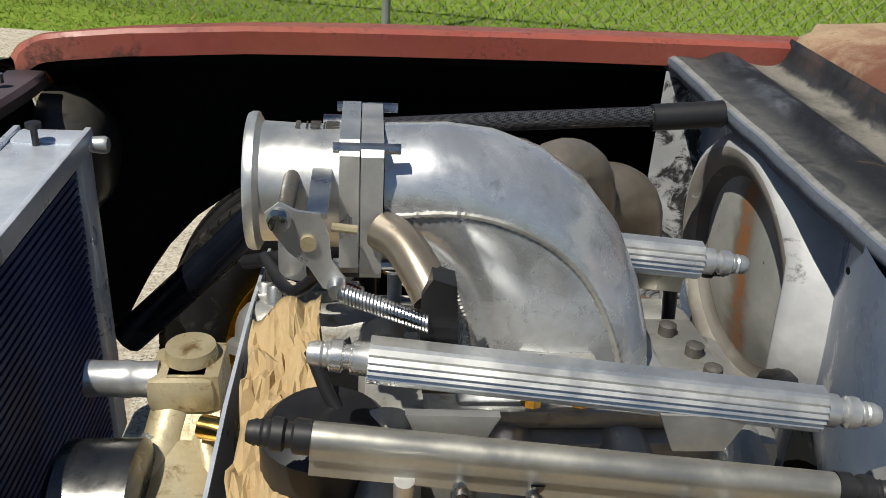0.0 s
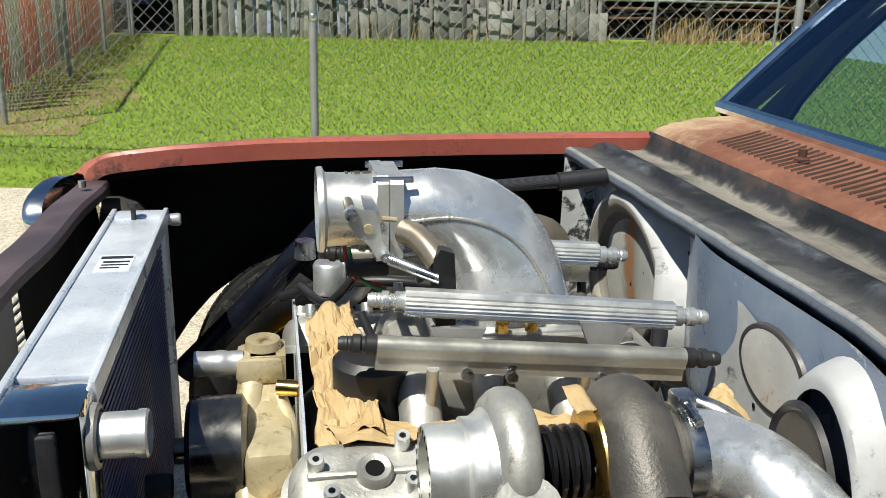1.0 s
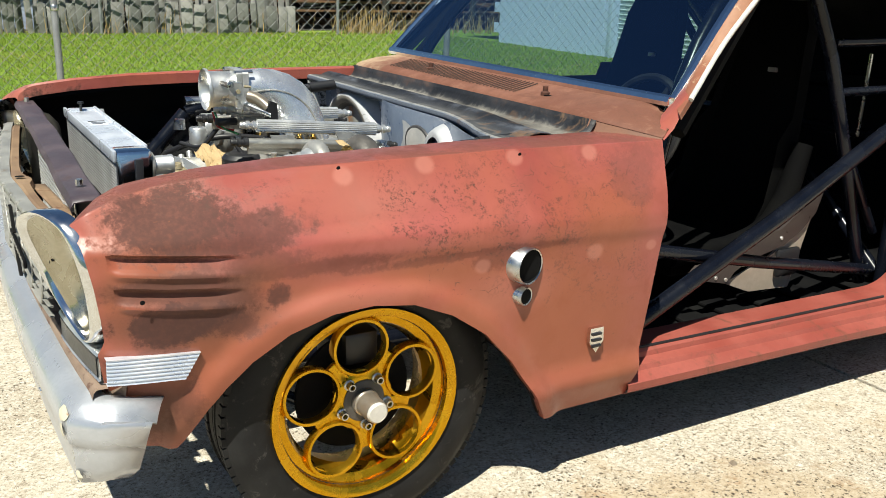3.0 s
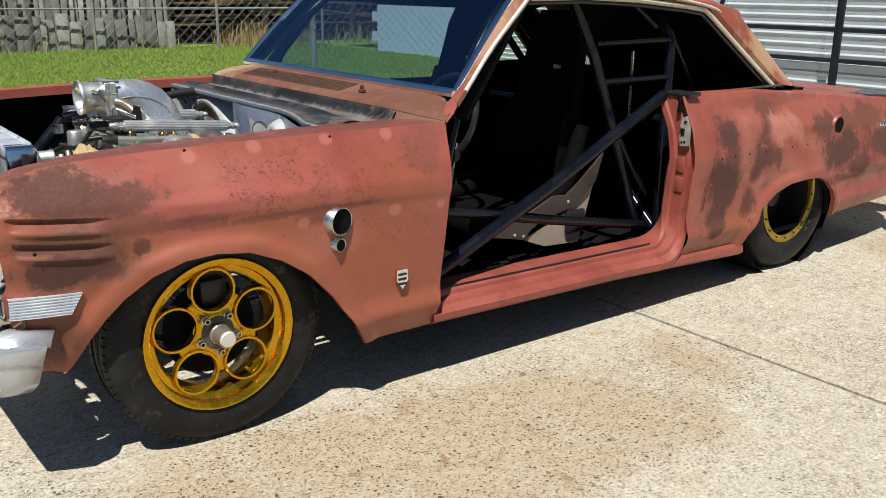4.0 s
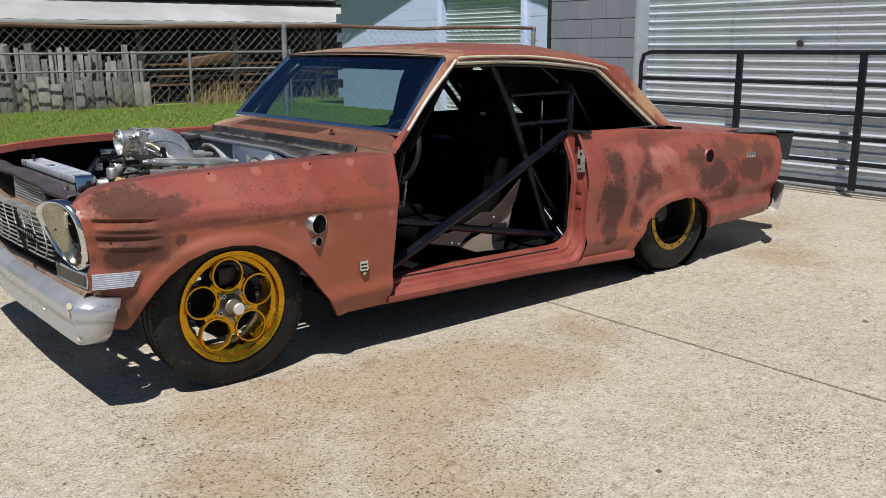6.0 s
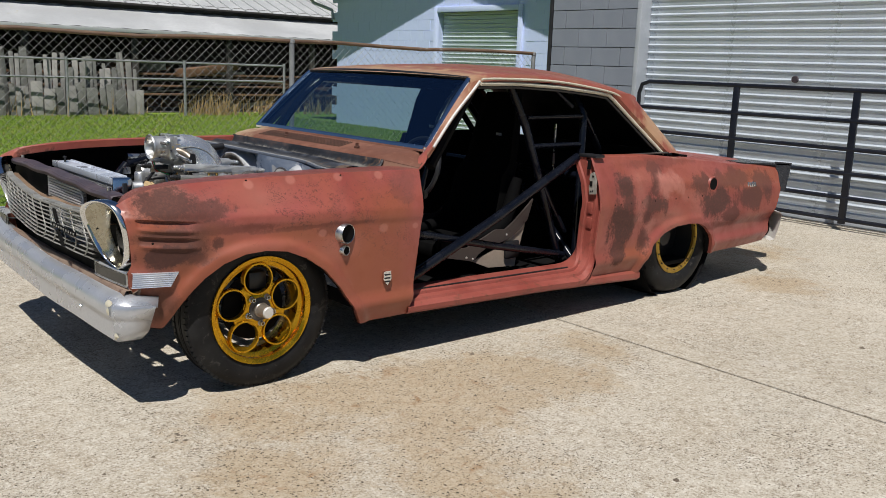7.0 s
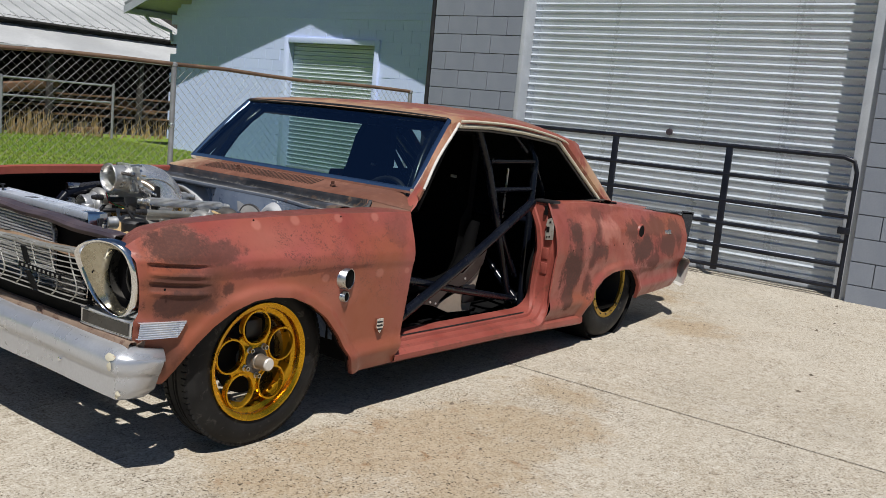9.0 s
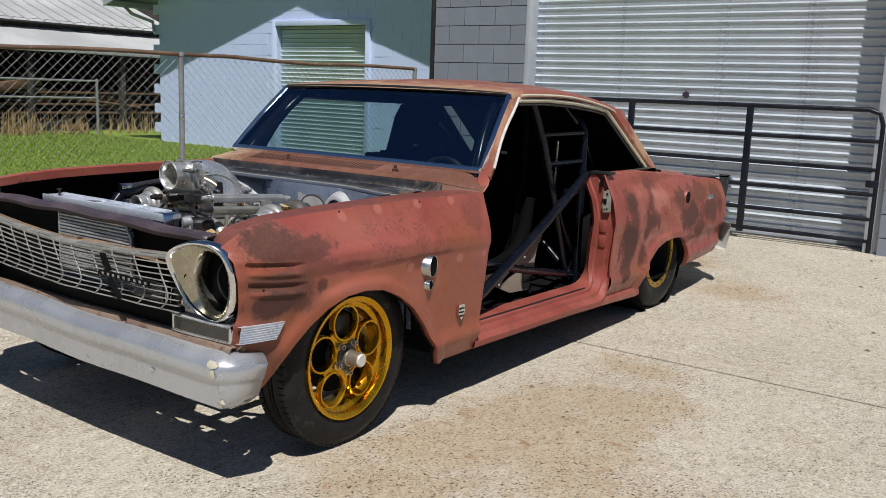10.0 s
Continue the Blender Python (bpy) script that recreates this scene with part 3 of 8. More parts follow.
WEATHERED = surface("weathered_grey_boards", (0.24, 0.235, 0.22), (0.36, 0.35, 0.325), 0.85, 0, 3, 40, 0.4, 0.004, (0.14, 0.12, 0.10), 0.6, vary=0.5)
OLD_BOARD = surface("greenish_old_boards", (0.15, 0.155, 0.14), (0.23, 0.23, 0.21), 0.85, 0, 3, 40, 0.4, 0.004, (0.08, 0.07, 0.055), 0.55, vary=0.4)
RUSTY_JUNK = surface("rusty_scrap", (0.11, 0.06, 0.035), (0.20, 0.11, 0.06), 0.85, 0.1, 2, 30, 0.5, 0.01, (0.05, 0.045, 0.04), 0.55)
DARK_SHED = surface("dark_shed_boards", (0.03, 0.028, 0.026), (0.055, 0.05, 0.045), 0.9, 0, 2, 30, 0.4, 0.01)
RED_WALL = surface("red_brown_wall", (0.66, 0.18, 0.09), (0.72, 0.34, 0.25), 0.85, 0, 1.2, 30, 0.4, 0.006, (0.5, 0.36, 0.26), 0.62)
DRY_WEED = surface("dry_weeds", (0.30, 0.20, 0.09), (0.38, 0.28, 0.12), 0.9, 0, 3, 40, 0.2, 0.004, vary=0.2)
SEAT_SHELL = surface("moulded_seat_shell", (0.038, 0.030, 0.028), (0.060, 0.048, 0.044), 0.38, 0, 8, 90, 0.1, 0.001, (0.05, 0.04, 0.036), 0.55)
DIRT = surface("bare_tan_soil", (0.20, 0.135, 0.075), (0.27, 0.20, 0.11), 0.95, 0, 1.5, 40, 0.5, 0.02, (0.2, 0.26, 0.05), 0.52, spec=0.1)
WINDSHIELD = glass_mat("tinted_windshield_glass", (0.42, 0.57, 0.56))


def grass_mat():
    m, nt, b = start_mat("grass_blades")
    geo = nt.nodes.new("ShaderNodeNewGeometry")
    v = coords(nt)
    big = noise_tex(nt, v, 0.7, 4, 0.6, 0.3)
    rnd = geo.outputs["Random Per Island"]
    col = mix_col(nt, rnd, (0.165, 0.275, 0.036), (0.265, 0.375, 0.064))
    col = mix_col(nt, ramp(nt, big, 0.4, 0.7, 0, 0.55), col, (0.30, 0.355, 0.07))
    col = mix_col(nt, ramp(nt, rnd, 0.93, 0.96), col, (0.42, 0.34, 0.14))
    nt.links.new(col, b.inputs["Base Color"])
    b.inputs["Roughness"].default_value = 0.6
    b.inputs["Specular IOR Level"].default_value = 0.25
    tr, mx = nt.nodes.new("ShaderNodeBsdfTranslucent"), nt.nodes.new("ShaderNodeMixShader")
    nt.links.new(col, tr.inputs[0])
    mx.inputs[0].default_value = 0.45
    nt.links.new(b.outputs[0], mx.inputs[1]), nt.links.new(tr.outputs[0], mx.inputs[2])
    nt.links.new(mx.outputs[0], nt.nodes["Material Output"].inputs[0])
    return m


def carbon_mat():
    m, nt, b = start_mat("carbon_weave")
    v = coords(nt)
    ch = nt.nodes.new("ShaderNodeTexChecker")
    ch.inputs["Scale"].default_value = 420
    ch.inputs["Color1"].default_value, ch.inputs["Color2"].default_value = (0.010, 0.010, 0.012, 1), (0.055, 0.055, 0.06, 1)
    mp = nt.nodes.new("ShaderNodeMapping")
    mp.inputs["Rotation"].default_value = (0.2, 0.1, 0.6)
    nt.links.new(v, mp.inputs[0]), nt.links.new(mp.outputs[0], ch.inputs["Vector"])
    nt.links.new(ch.outputs["Color"], b.inputs["Base Color"])
    b.inputs["Roughness"].default_value = 0.18
    return m


GRASS = grass_mat()
CARBON = carbon_mat()


# ---- mesh helpers ----
def part(name, bm, material, parent, label="", sharp=40):
    """Links a bmesh as one mesh object under a thing or a part."""
    me = bpy.data.meshes.new(name)
    bmesh.ops.recalc_face_normals(bm, faces=bm.faces) if len(bm.faces) < 60000 else None
    bm.to_mesh(me)
    bm.free()
    me.shade_smooth()
    me.set_sharp_from_angle(angle=radians(sharp))
    me.materials.append(material)
    ob = new(name, me)
    if parent is not None:
        ob.parent = parent
    if label:
        ob["label"] = label
    return ob


def empty(name, label, category, kind="", group=""):
    return tagged(new(name), label, category, group, kind)


def join(bm, other):
    me = bpy.data.meshes.new("tmp")
    other.to_mesh(me)
    other.free()
    bm.from_mesh(me)
    bpy.data.meshes.remove(me)
    return bm


def box(x0, x1, y0, y1, z0, z1, bevel=0.0, bm=None, m=None):
    b = bmesh.new()
    bmesh.ops.create_cube(b, size=1)
    bmesh.ops.scale(b, vec=(abs(x1 - x0), abs(y1 - y0), abs(z1 - z0)), verts=b.verts)
    if bevel:
        bmesh.ops.bevel(b, geom=b.edges, offset=bevel, segments=2, affect="EDGES", profile=0.5)
    bmesh.ops.translate(b, vec=((x0 + x1) / 2, (y0 + y1) / 2, (z0 + z1) / 2), verts=b.verts)
    if m is not None:
        bmesh.ops.transform(b, matrix=m, verts=b.verts)
    return join(bm, b) if bm is not None else b


def smooth_path(pts, n=8):
    """Catmull-Rom through the points."""
    p = [Vector(q) for q in pts]
    if len(p) < 3:
        return p
    p = [p[0] * 2 - p[1], *p, p[-1] * 2 - p[-2]]
    out = []
    for i in range(1, len(p) - 2):
        for k in range(n):
            t = k / n
            a, b, c, d = p[i - 1 : i + 3]
            out.append(0.5 * (2 * b + (c - a) * t + (2 * a - 5 * b + 4 * c - d) * t**2 + (3 * b - a - 3 * c + d) * t**3))
    return [*out, p[-2]]


def tube(pts, r, n=12, smooth=0, bm=None, caps=True):
    """A round tube along the points; r is one radius or one for each point."""
    path = smooth_path(pts, smooth) if smooth else [Vector(q) for q in pts]
    if isinstance(r, (int, float)):
        radii = [r] * len(path)
    else:
        radii = [float(v) for v in np.interp(np.linspace(0, 1, len(path)), np.linspace(0, 1, len(r)), r)]
    b = bmesh.new() if bm is None else bm
    up, rings = None, []
    for i, p in enumerate(path):
        d = (path[min(i + 1, len(path) - 1)] - path[max(i - 1, 0)]).normalized()
        if up is None:
            up = d.orthogonal().normalized()
        up = (up - d * up.dot(d)).normalized()
        side = d.cross(up)
        rings.append([b.verts.new(p + radii[i] * (math.cos(a) * up + math.sin(a) * side)) for a in (2 * math.pi * k / n for k in range(n))])
    for a, c in zip(rings, rings[1:]):
        for k in range(n):
            b.faces.new((a[k], a[(k + 1) % n], c[(k + 1) % n], c[k]))
    if caps:
        b.faces.new(rings[0][::-1]), b.faces.new(rings[-1])
    return b


def lathe(profile, centre, axis="y", n=32, bm=None, closed=False):
    """Turns (radius, place along the axis) points round an axis through the centre."""
    b = bmesh.new() if bm is None else bm
    c = Vector(centre)
    e1, e2, e3 = {"x": ((0, 1, 0), (0, 0, 1), (1, 0, 0)), "y": ((0, 0, 1), (1, 0, 0), (0, 1, 0)), "z": ((1, 0, 0), (0, 1, 0), (0, 0, 1))}[axis]
    e1, e2, e3 = Vector(e1), Vector(e2), Vector(e3)
    rings = []
    for r, h in profile:
        if r < 1e-6:
            rings.append([b.verts.new(c + e3 * h)] * n)
        else:
            rings.append([b.verts.new(c + e3 * h + r * (math.cos(a) * e1 + math.sin(a) * e2)) for a in (2 * math.pi * k / n for k in range(n))])
    pairs = list(zip(rings, rings[1:])) + ([(rings[-1], rings[0])] if closed else [])
    for a, d in pairs:
        for k in range(n):
            q = [a[k], a[(k + 1) % n], d[(k + 1) % n], d[k]]
            q = [v for i, v in enumerate(q) if v not in q[:i]]
            if len(q) > 2:
                b.faces.new(q)
    return b


def sheet(rows, bm=None, close_u=False):
    """A surface through rows of points of equal length."""
    b = bmesh.new() if bm is None else bm
    vs = [[b.verts.new(p) for p in row] for row in rows]
    n = len(vs[0])
    for a, c in zip(vs, vs[1:]):
        for k in range(n if close_u else n - 1):
            b.faces.new((a[k], a[(k + 1) % n], c[(k + 1) % n], c[k]))
    return b


def prism(outline, lo, hi, axis="y", bm=None):
    """A plate: an outline in the two other axes, from lo to hi along the axis."""
    put = {"x": lambda a, b, h: (h, a, b), "y": lambda a, b, h: (a, h, b), "z": lambda a, b, h: (a, b, h)}[axis]
    b = bmesh.new() if bm is None else bm
    f, g = ([b.verts.new(put(*p, h)) for p in outline] for h in (lo, hi))
    b.faces.new(f), b.faces.new(g[::-1])
    n = len(f)
    for k in range(n):
        b.faces.new((f[k], g[k], g[(k + 1) % n], f[(k + 1) % n]))
    return b


def thick(ob, t, offset=-1):
    md = ob.modifiers.new("thickness", "SOLIDIFY")
    md.thickness, md.offset = t, offset
    return ob


def table(x, rows):
    return float(np.interp(x, [r[0] for r in rows], [r[1] for r in rows]))


# ---- setting: ground ----
tagged(part("ground", sheet([[(-400, -400, -0.045), (400, -400, -0.045)], [(-400, 400, -0.045), (400, 400, -0.045)]]), GRASS_SOIL, None), "wide green lawn turf reaching the horizon", "ground", kind="structure")
EDGE = ((-14.0, 5.55), (-1.6, 4.05), (0.2, 3.82), (2.9, 3.55), (6.06, 3.45))


def edge_y(x):
    return table(x, EDGE)


pavement = tagged(new("pavement"), "sunlit aggregate concrete driveway with a straight joint", "driveway", kind="structure")
for xs in (((-14.0, -8.0, -1.6, 0.2, 1.742)), ((1.760, 2.9, 6.06, 9.0))):
    slab_bm = bmesh.new()
    ring = [(x, edge_y(x)) for x in xs]
    for y0 in (-3.7,):
        prism([(xs[0], y0), (xs[-1], y0), *ring[::-1]], -0.15, 0.0, "z", slab_bm)
        prism([(xs[0], y0 - 12), (xs[-1], y0 - 12), (xs[-1], y0 - 0.012), (xs[0], y0 - 0.012)], -0.15, 0.0, "z", slab_bm)
    part("slab", slab_bm, CONCRETE, pavement)

# loose chips of gravel lying on the concrete
rng = random.Random(4)
chips_bm = bmesh.new()
for i in range(420):
    x, y = rng.uniform(-2.5, 6.0), rng.uniform(-4.2, -0.95)
    r = rng.uniform(0.0025, 0.007) if i > 22 else rng.uniform(0.010, 0.017)
    c = [chips_bm.verts.new((x + r * math.cos(a) * rng.uniform(0.7, 1.3), y + r * math.sin(a) * rng.uniform(0.7, 1.3), 0.0)) for a in (0, 1.3, 2.5, 3.8, 5.0)]
    t = chips_bm.verts.new((x, y, r * 0.8))
    for k in range(5):
        chips_bm.faces.new((c[k], c[(k + 1) % 5], t))
tagged(part("gravel_chips", chips_bm, surface("dark_gravel", (0.10, 0.08, 0.06), (0.2, 0.16, 0.12), 0.9), None), "small dark gravel chips scattered on the concrete", "gravel", kind="stuff")

# lawn: blades of grass
rng = np.random.default_rng(7)
N = 230000
u = rng.random(N)
gy = 3.6 + 12.4 * u**1.25
gx = rng.uniform(-7.5, 11.5, N)
keep = (gy > np.interp(gx, [e[0] for e in EDGE], [e[1] for e in EDGE]) + 0.0) & ~((gx > 6.0) & (gy < 3.6)) & (gx < 9.5)
gx, gy = gx[keep], gy[keep]
n = len(gx)
far = np.clip((gy - 4) / 11, 0, 1)
h, w = (rng.uniform(0.012, 0.038, n)) * (1 + 0.4 * far), (0.0045 + 0.010 * far) * rng.uniform(0.7, 1.4, n)
ang, lean = rng.uniform(0, 6.28, n), rng.uniform(0.01, 0.07, n)
base = np.stack([gx, gy, np.full(n, -0.045)], 1)
side = np.stack([np.cos(ang), np.sin(ang), 0 * ang], 1) * w[:, None]
tip = base + np.stack([-np.sin(ang) * lean, np.cos(ang) * lean, h], 1)
co = np.stack([base - side, base + side, tip], 1).reshape(-1, 3)
lawn_me = bpy.data.meshes.new("lawn")
lawn_me.from_pydata(co.tolist(), [], np.arange(3 * n).reshape(-1, 3).tolist())
lawn_me.materials.append(GRASS)
tagged(new("lawn", lawn_me), "bright green short lawn grass behind the fence", "grass", kind="stuff")


# ---- chain-link fence ----
def chain_link(a, b, z0, z1, step, r, bm):
    a, b = Vector((*a, 0)), Vector((*b, 0))
    length, d = (b - a).length, (b - a).normalized()
    nrm = Vector((-d.y, d.x, 0))
    hgt = z1 - z0
    k = -hgt
    while k < length:
        for s, o in ((1, 0.003), (-1, -0.003)):
            u0, u1 = (k, k + hgt) if s > 0 else (k + hgt, k)
            v0, v1 = z0, z1
            pts = []
            for uu, vv in ((u0, v0), (u1, v1)):
                pts.append([uu, vv])
            lo, hi = sorted((0, 1), key=lambda i: pts[i][0])
            if pts[hi][0] <= 0 or pts[lo][0] >= length:
                continue
            for i in (0, 1):
                other = pts[1 - i]
                for lim in (0.0, length):
                    if (pts[i][0] < lim) if lim == 0.0 else (pts[i][0] > lim):
                        f = (lim - other[0]) / (pts[i][0] - other[0])
                        pts[i] = [lim, other[1] + f * (pts[i][1] - other[1])]
            tube([a + d * p[0] + nrm * o + Vector((0, 0, p[1])) for p in pts], r, 3, bm=bm, caps=False)
        k += step
    return bm


def fence_run(posts, height, name, label, rail_mat, step=0.078, r=0.0018):
    f = empty(name, label, "fence")
    for x, y in posts:
        p = part("post", lathe([(0, 0), (0.024, 0), (0.024, height + 0.03), (0.03, height + 0.035), (0.028, height + 0.06), (0, height + 0.075)], (x, y, -0.05), "z", 16), GALV, f)
        part("clamp", lathe([(0.0245, 0.95), (0.028, 0.955), (0.028, 0.985), (0.0245, 0.99)], (x, y, -0.05), "z", 16), STEEL, p)
    for a, b in zip(posts, posts[1:]):
        mid = [(a[0] + (b[0] - a[0]) * k / 6, a[1] + (b[1] - a[1]) * k / 6, height - 0.005 + 0.012 * math.sin(k * 1.7)) for k in range(7)]
        part("top_rail", tube([(a[0], a[1], height), *mid[1:-1], (b[0], b[1], height)], 0.019, 10), rail_mat, f, "rusty top rail" if rail_mat is RUST_PIPE else "")
        wires = bmesh.new()
        chain_link(a, b, 0.0, height - 0.01, step, r, wires)
        tagged(part("wire_mesh", wires, WIRE, f), kind="stuff")
    return f


P2 = (2.88, 3.77)
fence_run([(-8.4, 6.0), (-5.5, 5.5), (-2.7, 4.95), (0.12, 4.36), P2, (6.06, 3.62)], 1.47, "chain_link_fence", "galvanised chain-link fence with round posts and a rusty top rail", RUST_PIPE)

# side fence of the neighbouring lot, running away from the driveway
fence_run([(-2.2, 6.4), (-2.35, 9.6), (-2.5, 12.8), (-2.6, 16.0)], 1.7, "side_fence", "tall grey chain-link fence along the lawn's side", GALV, 0.12, 0.002)
board_rng = random.Random(9)
plank_fence = empty("board_fence", "old red-brown and tan boards standing behind the side fence", "fence")
for i in range(34):
    y = 6.6 + i * 0.29
    z1 = board_rng.uniform(1.5, 2.1)
    part("board", box(-0.02, 0.02, -0.14, 0.14, -0.05, z1, 0.006, m=pose(-2.75 - 0.01 * i, y + 0.14, 0, 0, 0, -72)), board_rng.choice([RED_WALL, RED_WALL, WEATHERED, BARE]), plank_fence)

tagged(part("dirt_strip", sheet([[(-2.75 - 0.02 * y + (0.02 * math.sin(y * 5)), y, -0.035), (-1.45 - 0.07 * (y - 5.6) + 0.14 * math.sin(y * 1.7) + 0.10 * math.sin(y * 4.1) + 0.06 * math.sin(y * 9.7), y, -0.038)] for y in np.linspace(5.9, 16, 70)]), DIRT, None), "bare tan soil strip along the side fence", "soil", kind="structure")

# ---- far side of the lawn: pipe fence, boards, shed ----
pipe_fence = empty("pipe_fence", "low grey pipe fence at the lawn's far edge", "fence")
PF = [(-2.6, 16.3), (0.2, 15.95), (2.4, 15.75), (4.55, 15.5), (7.04, 15.3), (9.4, 15.0)]
for x, y in PF:
    part("post", tube([(x, y, -0.05), (x, y, 1.2)], 0.03, 10), GALV, pipe_fence)
for z in (1.15, 0.78):
    part("rail", tube([(x, y, z) for x, y in PF], 0.022, 8), GALV, pipe_fence)

boards = empty("leaning_boards", "weathered grey boards and sheets leaning in a row", "boards")
rng2 = random.Random(21)
x = -1.8
while x < 6.3:
    wdt = rng2.uniform(0.06, 0.15)
    top = rng2.uniform(1.0, 1.2) if rng2.random() < 0.35 else rng2.uniform(1.2, 1.42)
    part("board", box(-wdt / 2, wdt / 2, -0.02, 0.02, 0, top, 0.008, m=pose(x, 16.1 + rng2.uniform(-0.05, 0.2), -0.05, -4, rng2.uniform(-2, 2), rng2.uniform(-25, 25))), rng2.choice((WEATHERED, WEATHERED, OLD_BOARD)), boards)
    x += wdt + rng2.choice([-0.01, 0.004, 0.01, 0.03])
# low rusty sheets standing before them
x = 1.4
while x < 6.4:
    wdt = rng2.uniform(0.10, 0.24)
    part("board", box(-wdt / 2, wdt / 2, -0.012, 0.012, 0, rng2.uniform(0.55, 0.74), 0.006, m=pose(x, 15.86 + rng2.uniform(-0.04, 0.06), -0.05, -6, rng2.uniform(-2, 2), rng2.uniform(-14, 14))), rng2.choice((OLD_BOARD, OLD_BOARD, WEATHERED)), boards)
    x += wdt + rng2.choice([0.0, 0.01, 0.03, 0.05])

tagged(part("low_block_wall", box(-1.0, 2.6, 17.2, 17.4, -0.05, 1.7, 0.01), WHITE_WALL, None), "pale grey plastered wall beyond the boards", "wall", kind="structure")

shed = empty("open_shed", "long open shed with a weathered metal roof and dark inside", "shed")
# low front roof, step, and the high main roof, with standing ribs
part("front_roof", sheet([[(x, 16.7, 1.86 + 0.012 * (i % 2)) for i, x in enumerate(np.arange(-6, 14.01, 0.25))], [(x, 18.3, 2.40 + 0.012 * (i % 2)) for i, x in enumerate(np.arange(-6, 14.01, 0.25))]]), METAL_ROOF, shed)
part("fascia", box(-6, 14, 16.66, 16.70, 1.77, 1.86, 0.006), METAL_ROOF, shed, "white fascia board")
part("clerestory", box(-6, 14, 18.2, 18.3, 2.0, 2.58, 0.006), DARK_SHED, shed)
roof_bm = sheet([[(-6, 18.0, 2.50), (14, 18.0, 2.50)], [(-6, 27.0, 5.66), (14, 27.0, 5.66)]])
part("main_roof", roof_bm, METAL_ROOF, shed, "grey standing-seam metal roof")
for i in range(50):
    xx = -6 + i * 0.4
    part("seam", prism([(17.99, 2.505), (27.0, 5.665), (27.0, 5.70), (17.99, 2.54)], xx, xx + 0.03, "x"), METAL_ROOF, shed)
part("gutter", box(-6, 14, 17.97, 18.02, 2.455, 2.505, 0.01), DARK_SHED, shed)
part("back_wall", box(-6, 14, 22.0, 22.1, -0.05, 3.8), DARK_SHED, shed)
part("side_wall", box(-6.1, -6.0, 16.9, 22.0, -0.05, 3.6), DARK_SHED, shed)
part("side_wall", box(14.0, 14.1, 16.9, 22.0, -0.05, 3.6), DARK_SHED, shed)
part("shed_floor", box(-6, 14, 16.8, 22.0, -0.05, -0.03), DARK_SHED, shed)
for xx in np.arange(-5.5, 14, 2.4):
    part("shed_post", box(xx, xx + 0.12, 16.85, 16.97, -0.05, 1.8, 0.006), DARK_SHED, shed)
# scrap stored under the roof
scrap_rng = random.Random(5)
for i in range(46):
    sx, sy = scrap_rng.uniform(0.5, 12.5), scrap_rng.uniform(17.0, 19.5)
    L, H, D = scrap_rng.uniform(0.3, 2.2), scrap_rng.uniform(0.03, 0.2), scrap_rng.uniform(0.1, 0.5)
    zz = scrap_rng.choice([-0.03, 0.42, 0.62, 0.9])
    b = box(-L / 2, L / 2, -D / 2, D / 2, 0, H, 0.01, m=pose(sx, sy, zz, 0, scrap_rng.uniform(-8, 8), scrap_rng.uniform(-25, 25)))
    part("scrap", b, scrap_rng.choice([RUSTY_JUNK, RUSTY_JUNK, DARK_SHED, WEATHERED]), shed)
for z in (0.4, 0.6, 0.88):
    part("rack_beam", box(2.0, 12.8, 17.0, 17.1, z - 0.05, z, 0.005), RUSTY_JUNK, shed)

weeds_bm = bmesh.new()
wr = random.Random(12)
for cx, spread, k in ((7.9, 0.6, 260), (9.2, 0.3, 60), (3.0, 2.5, 120), (11.0, 1.0, 120)):
    for i in range(k):
        bx, by = cx + wr.gauss(0, spread * 0.6), 15.6 + wr.uniform(-0.3, 0.6)
        hh, aa = wr.uniform(0.1, 0.6), wr.uniform(0, 6.28)
        tipv = (bx + wr.uniform(-0.15, 0.15), by + wr.uniform(-0.15, 0.15), hh)
        vs = [weeds_bm.verts.new(p) for p in ((bx - 0.012 * math.cos(aa), by - 0.012 * math.sin(aa), -0.05), (bx + 0.012 * math.cos(aa), by + 0.012 * math.sin(aa), -0.05), tipv)]
        weeds_bm.faces.new(vs)
tagged(part("weeds", weeds_bm, DRY_WEED, None), "tall dry weeds along the far pipe fence", "weeds", kind="stuff")

# a parked blue car, far behind the fence, only its side is seen
far_car = empty("parked_car", "small dark blue parked car far behind the boards", "car")
hull = [(-1.9, 0.35), (-1.95, 0.7), (-1.2, 0.82), (-0.7, 1.25), (0.6, 1.28), (1.2, 0.9), (1.95, 0.8), (2.0, 0.35)]
part("body", prism([(x - 3.6, z) for x, z in hull], 20.0, 21.6, "y"), surface("blue_car_paint", (0.02, 0.03, 0.16), (0.03, 0.04, 0.2), 0.25), far_car)
for wx in (-4.9, -2.4):
    part("wheel", lathe([(0, 0), (0.2, 0.0), (0.31, -0.02), (0.31, 0.2), (0, 0.2)], (wx, 19.95, 0.27), "y", 20), RUBBER, far_car)


# ---- white building ----
white = empty("white_building", "pale painted block building with a clapboard gable", "building", kind="structure")
WX = 9.55
RIDGE_Y, EAVE_Y, EAVE_Z, SLOPE = 8.3, 13.74, 2.8, 0.34


def rake(y):
    return EAVE_Z + (EAVE_Y - abs(y - RIDGE_Y) - RIDGE_Y) * SLOPE


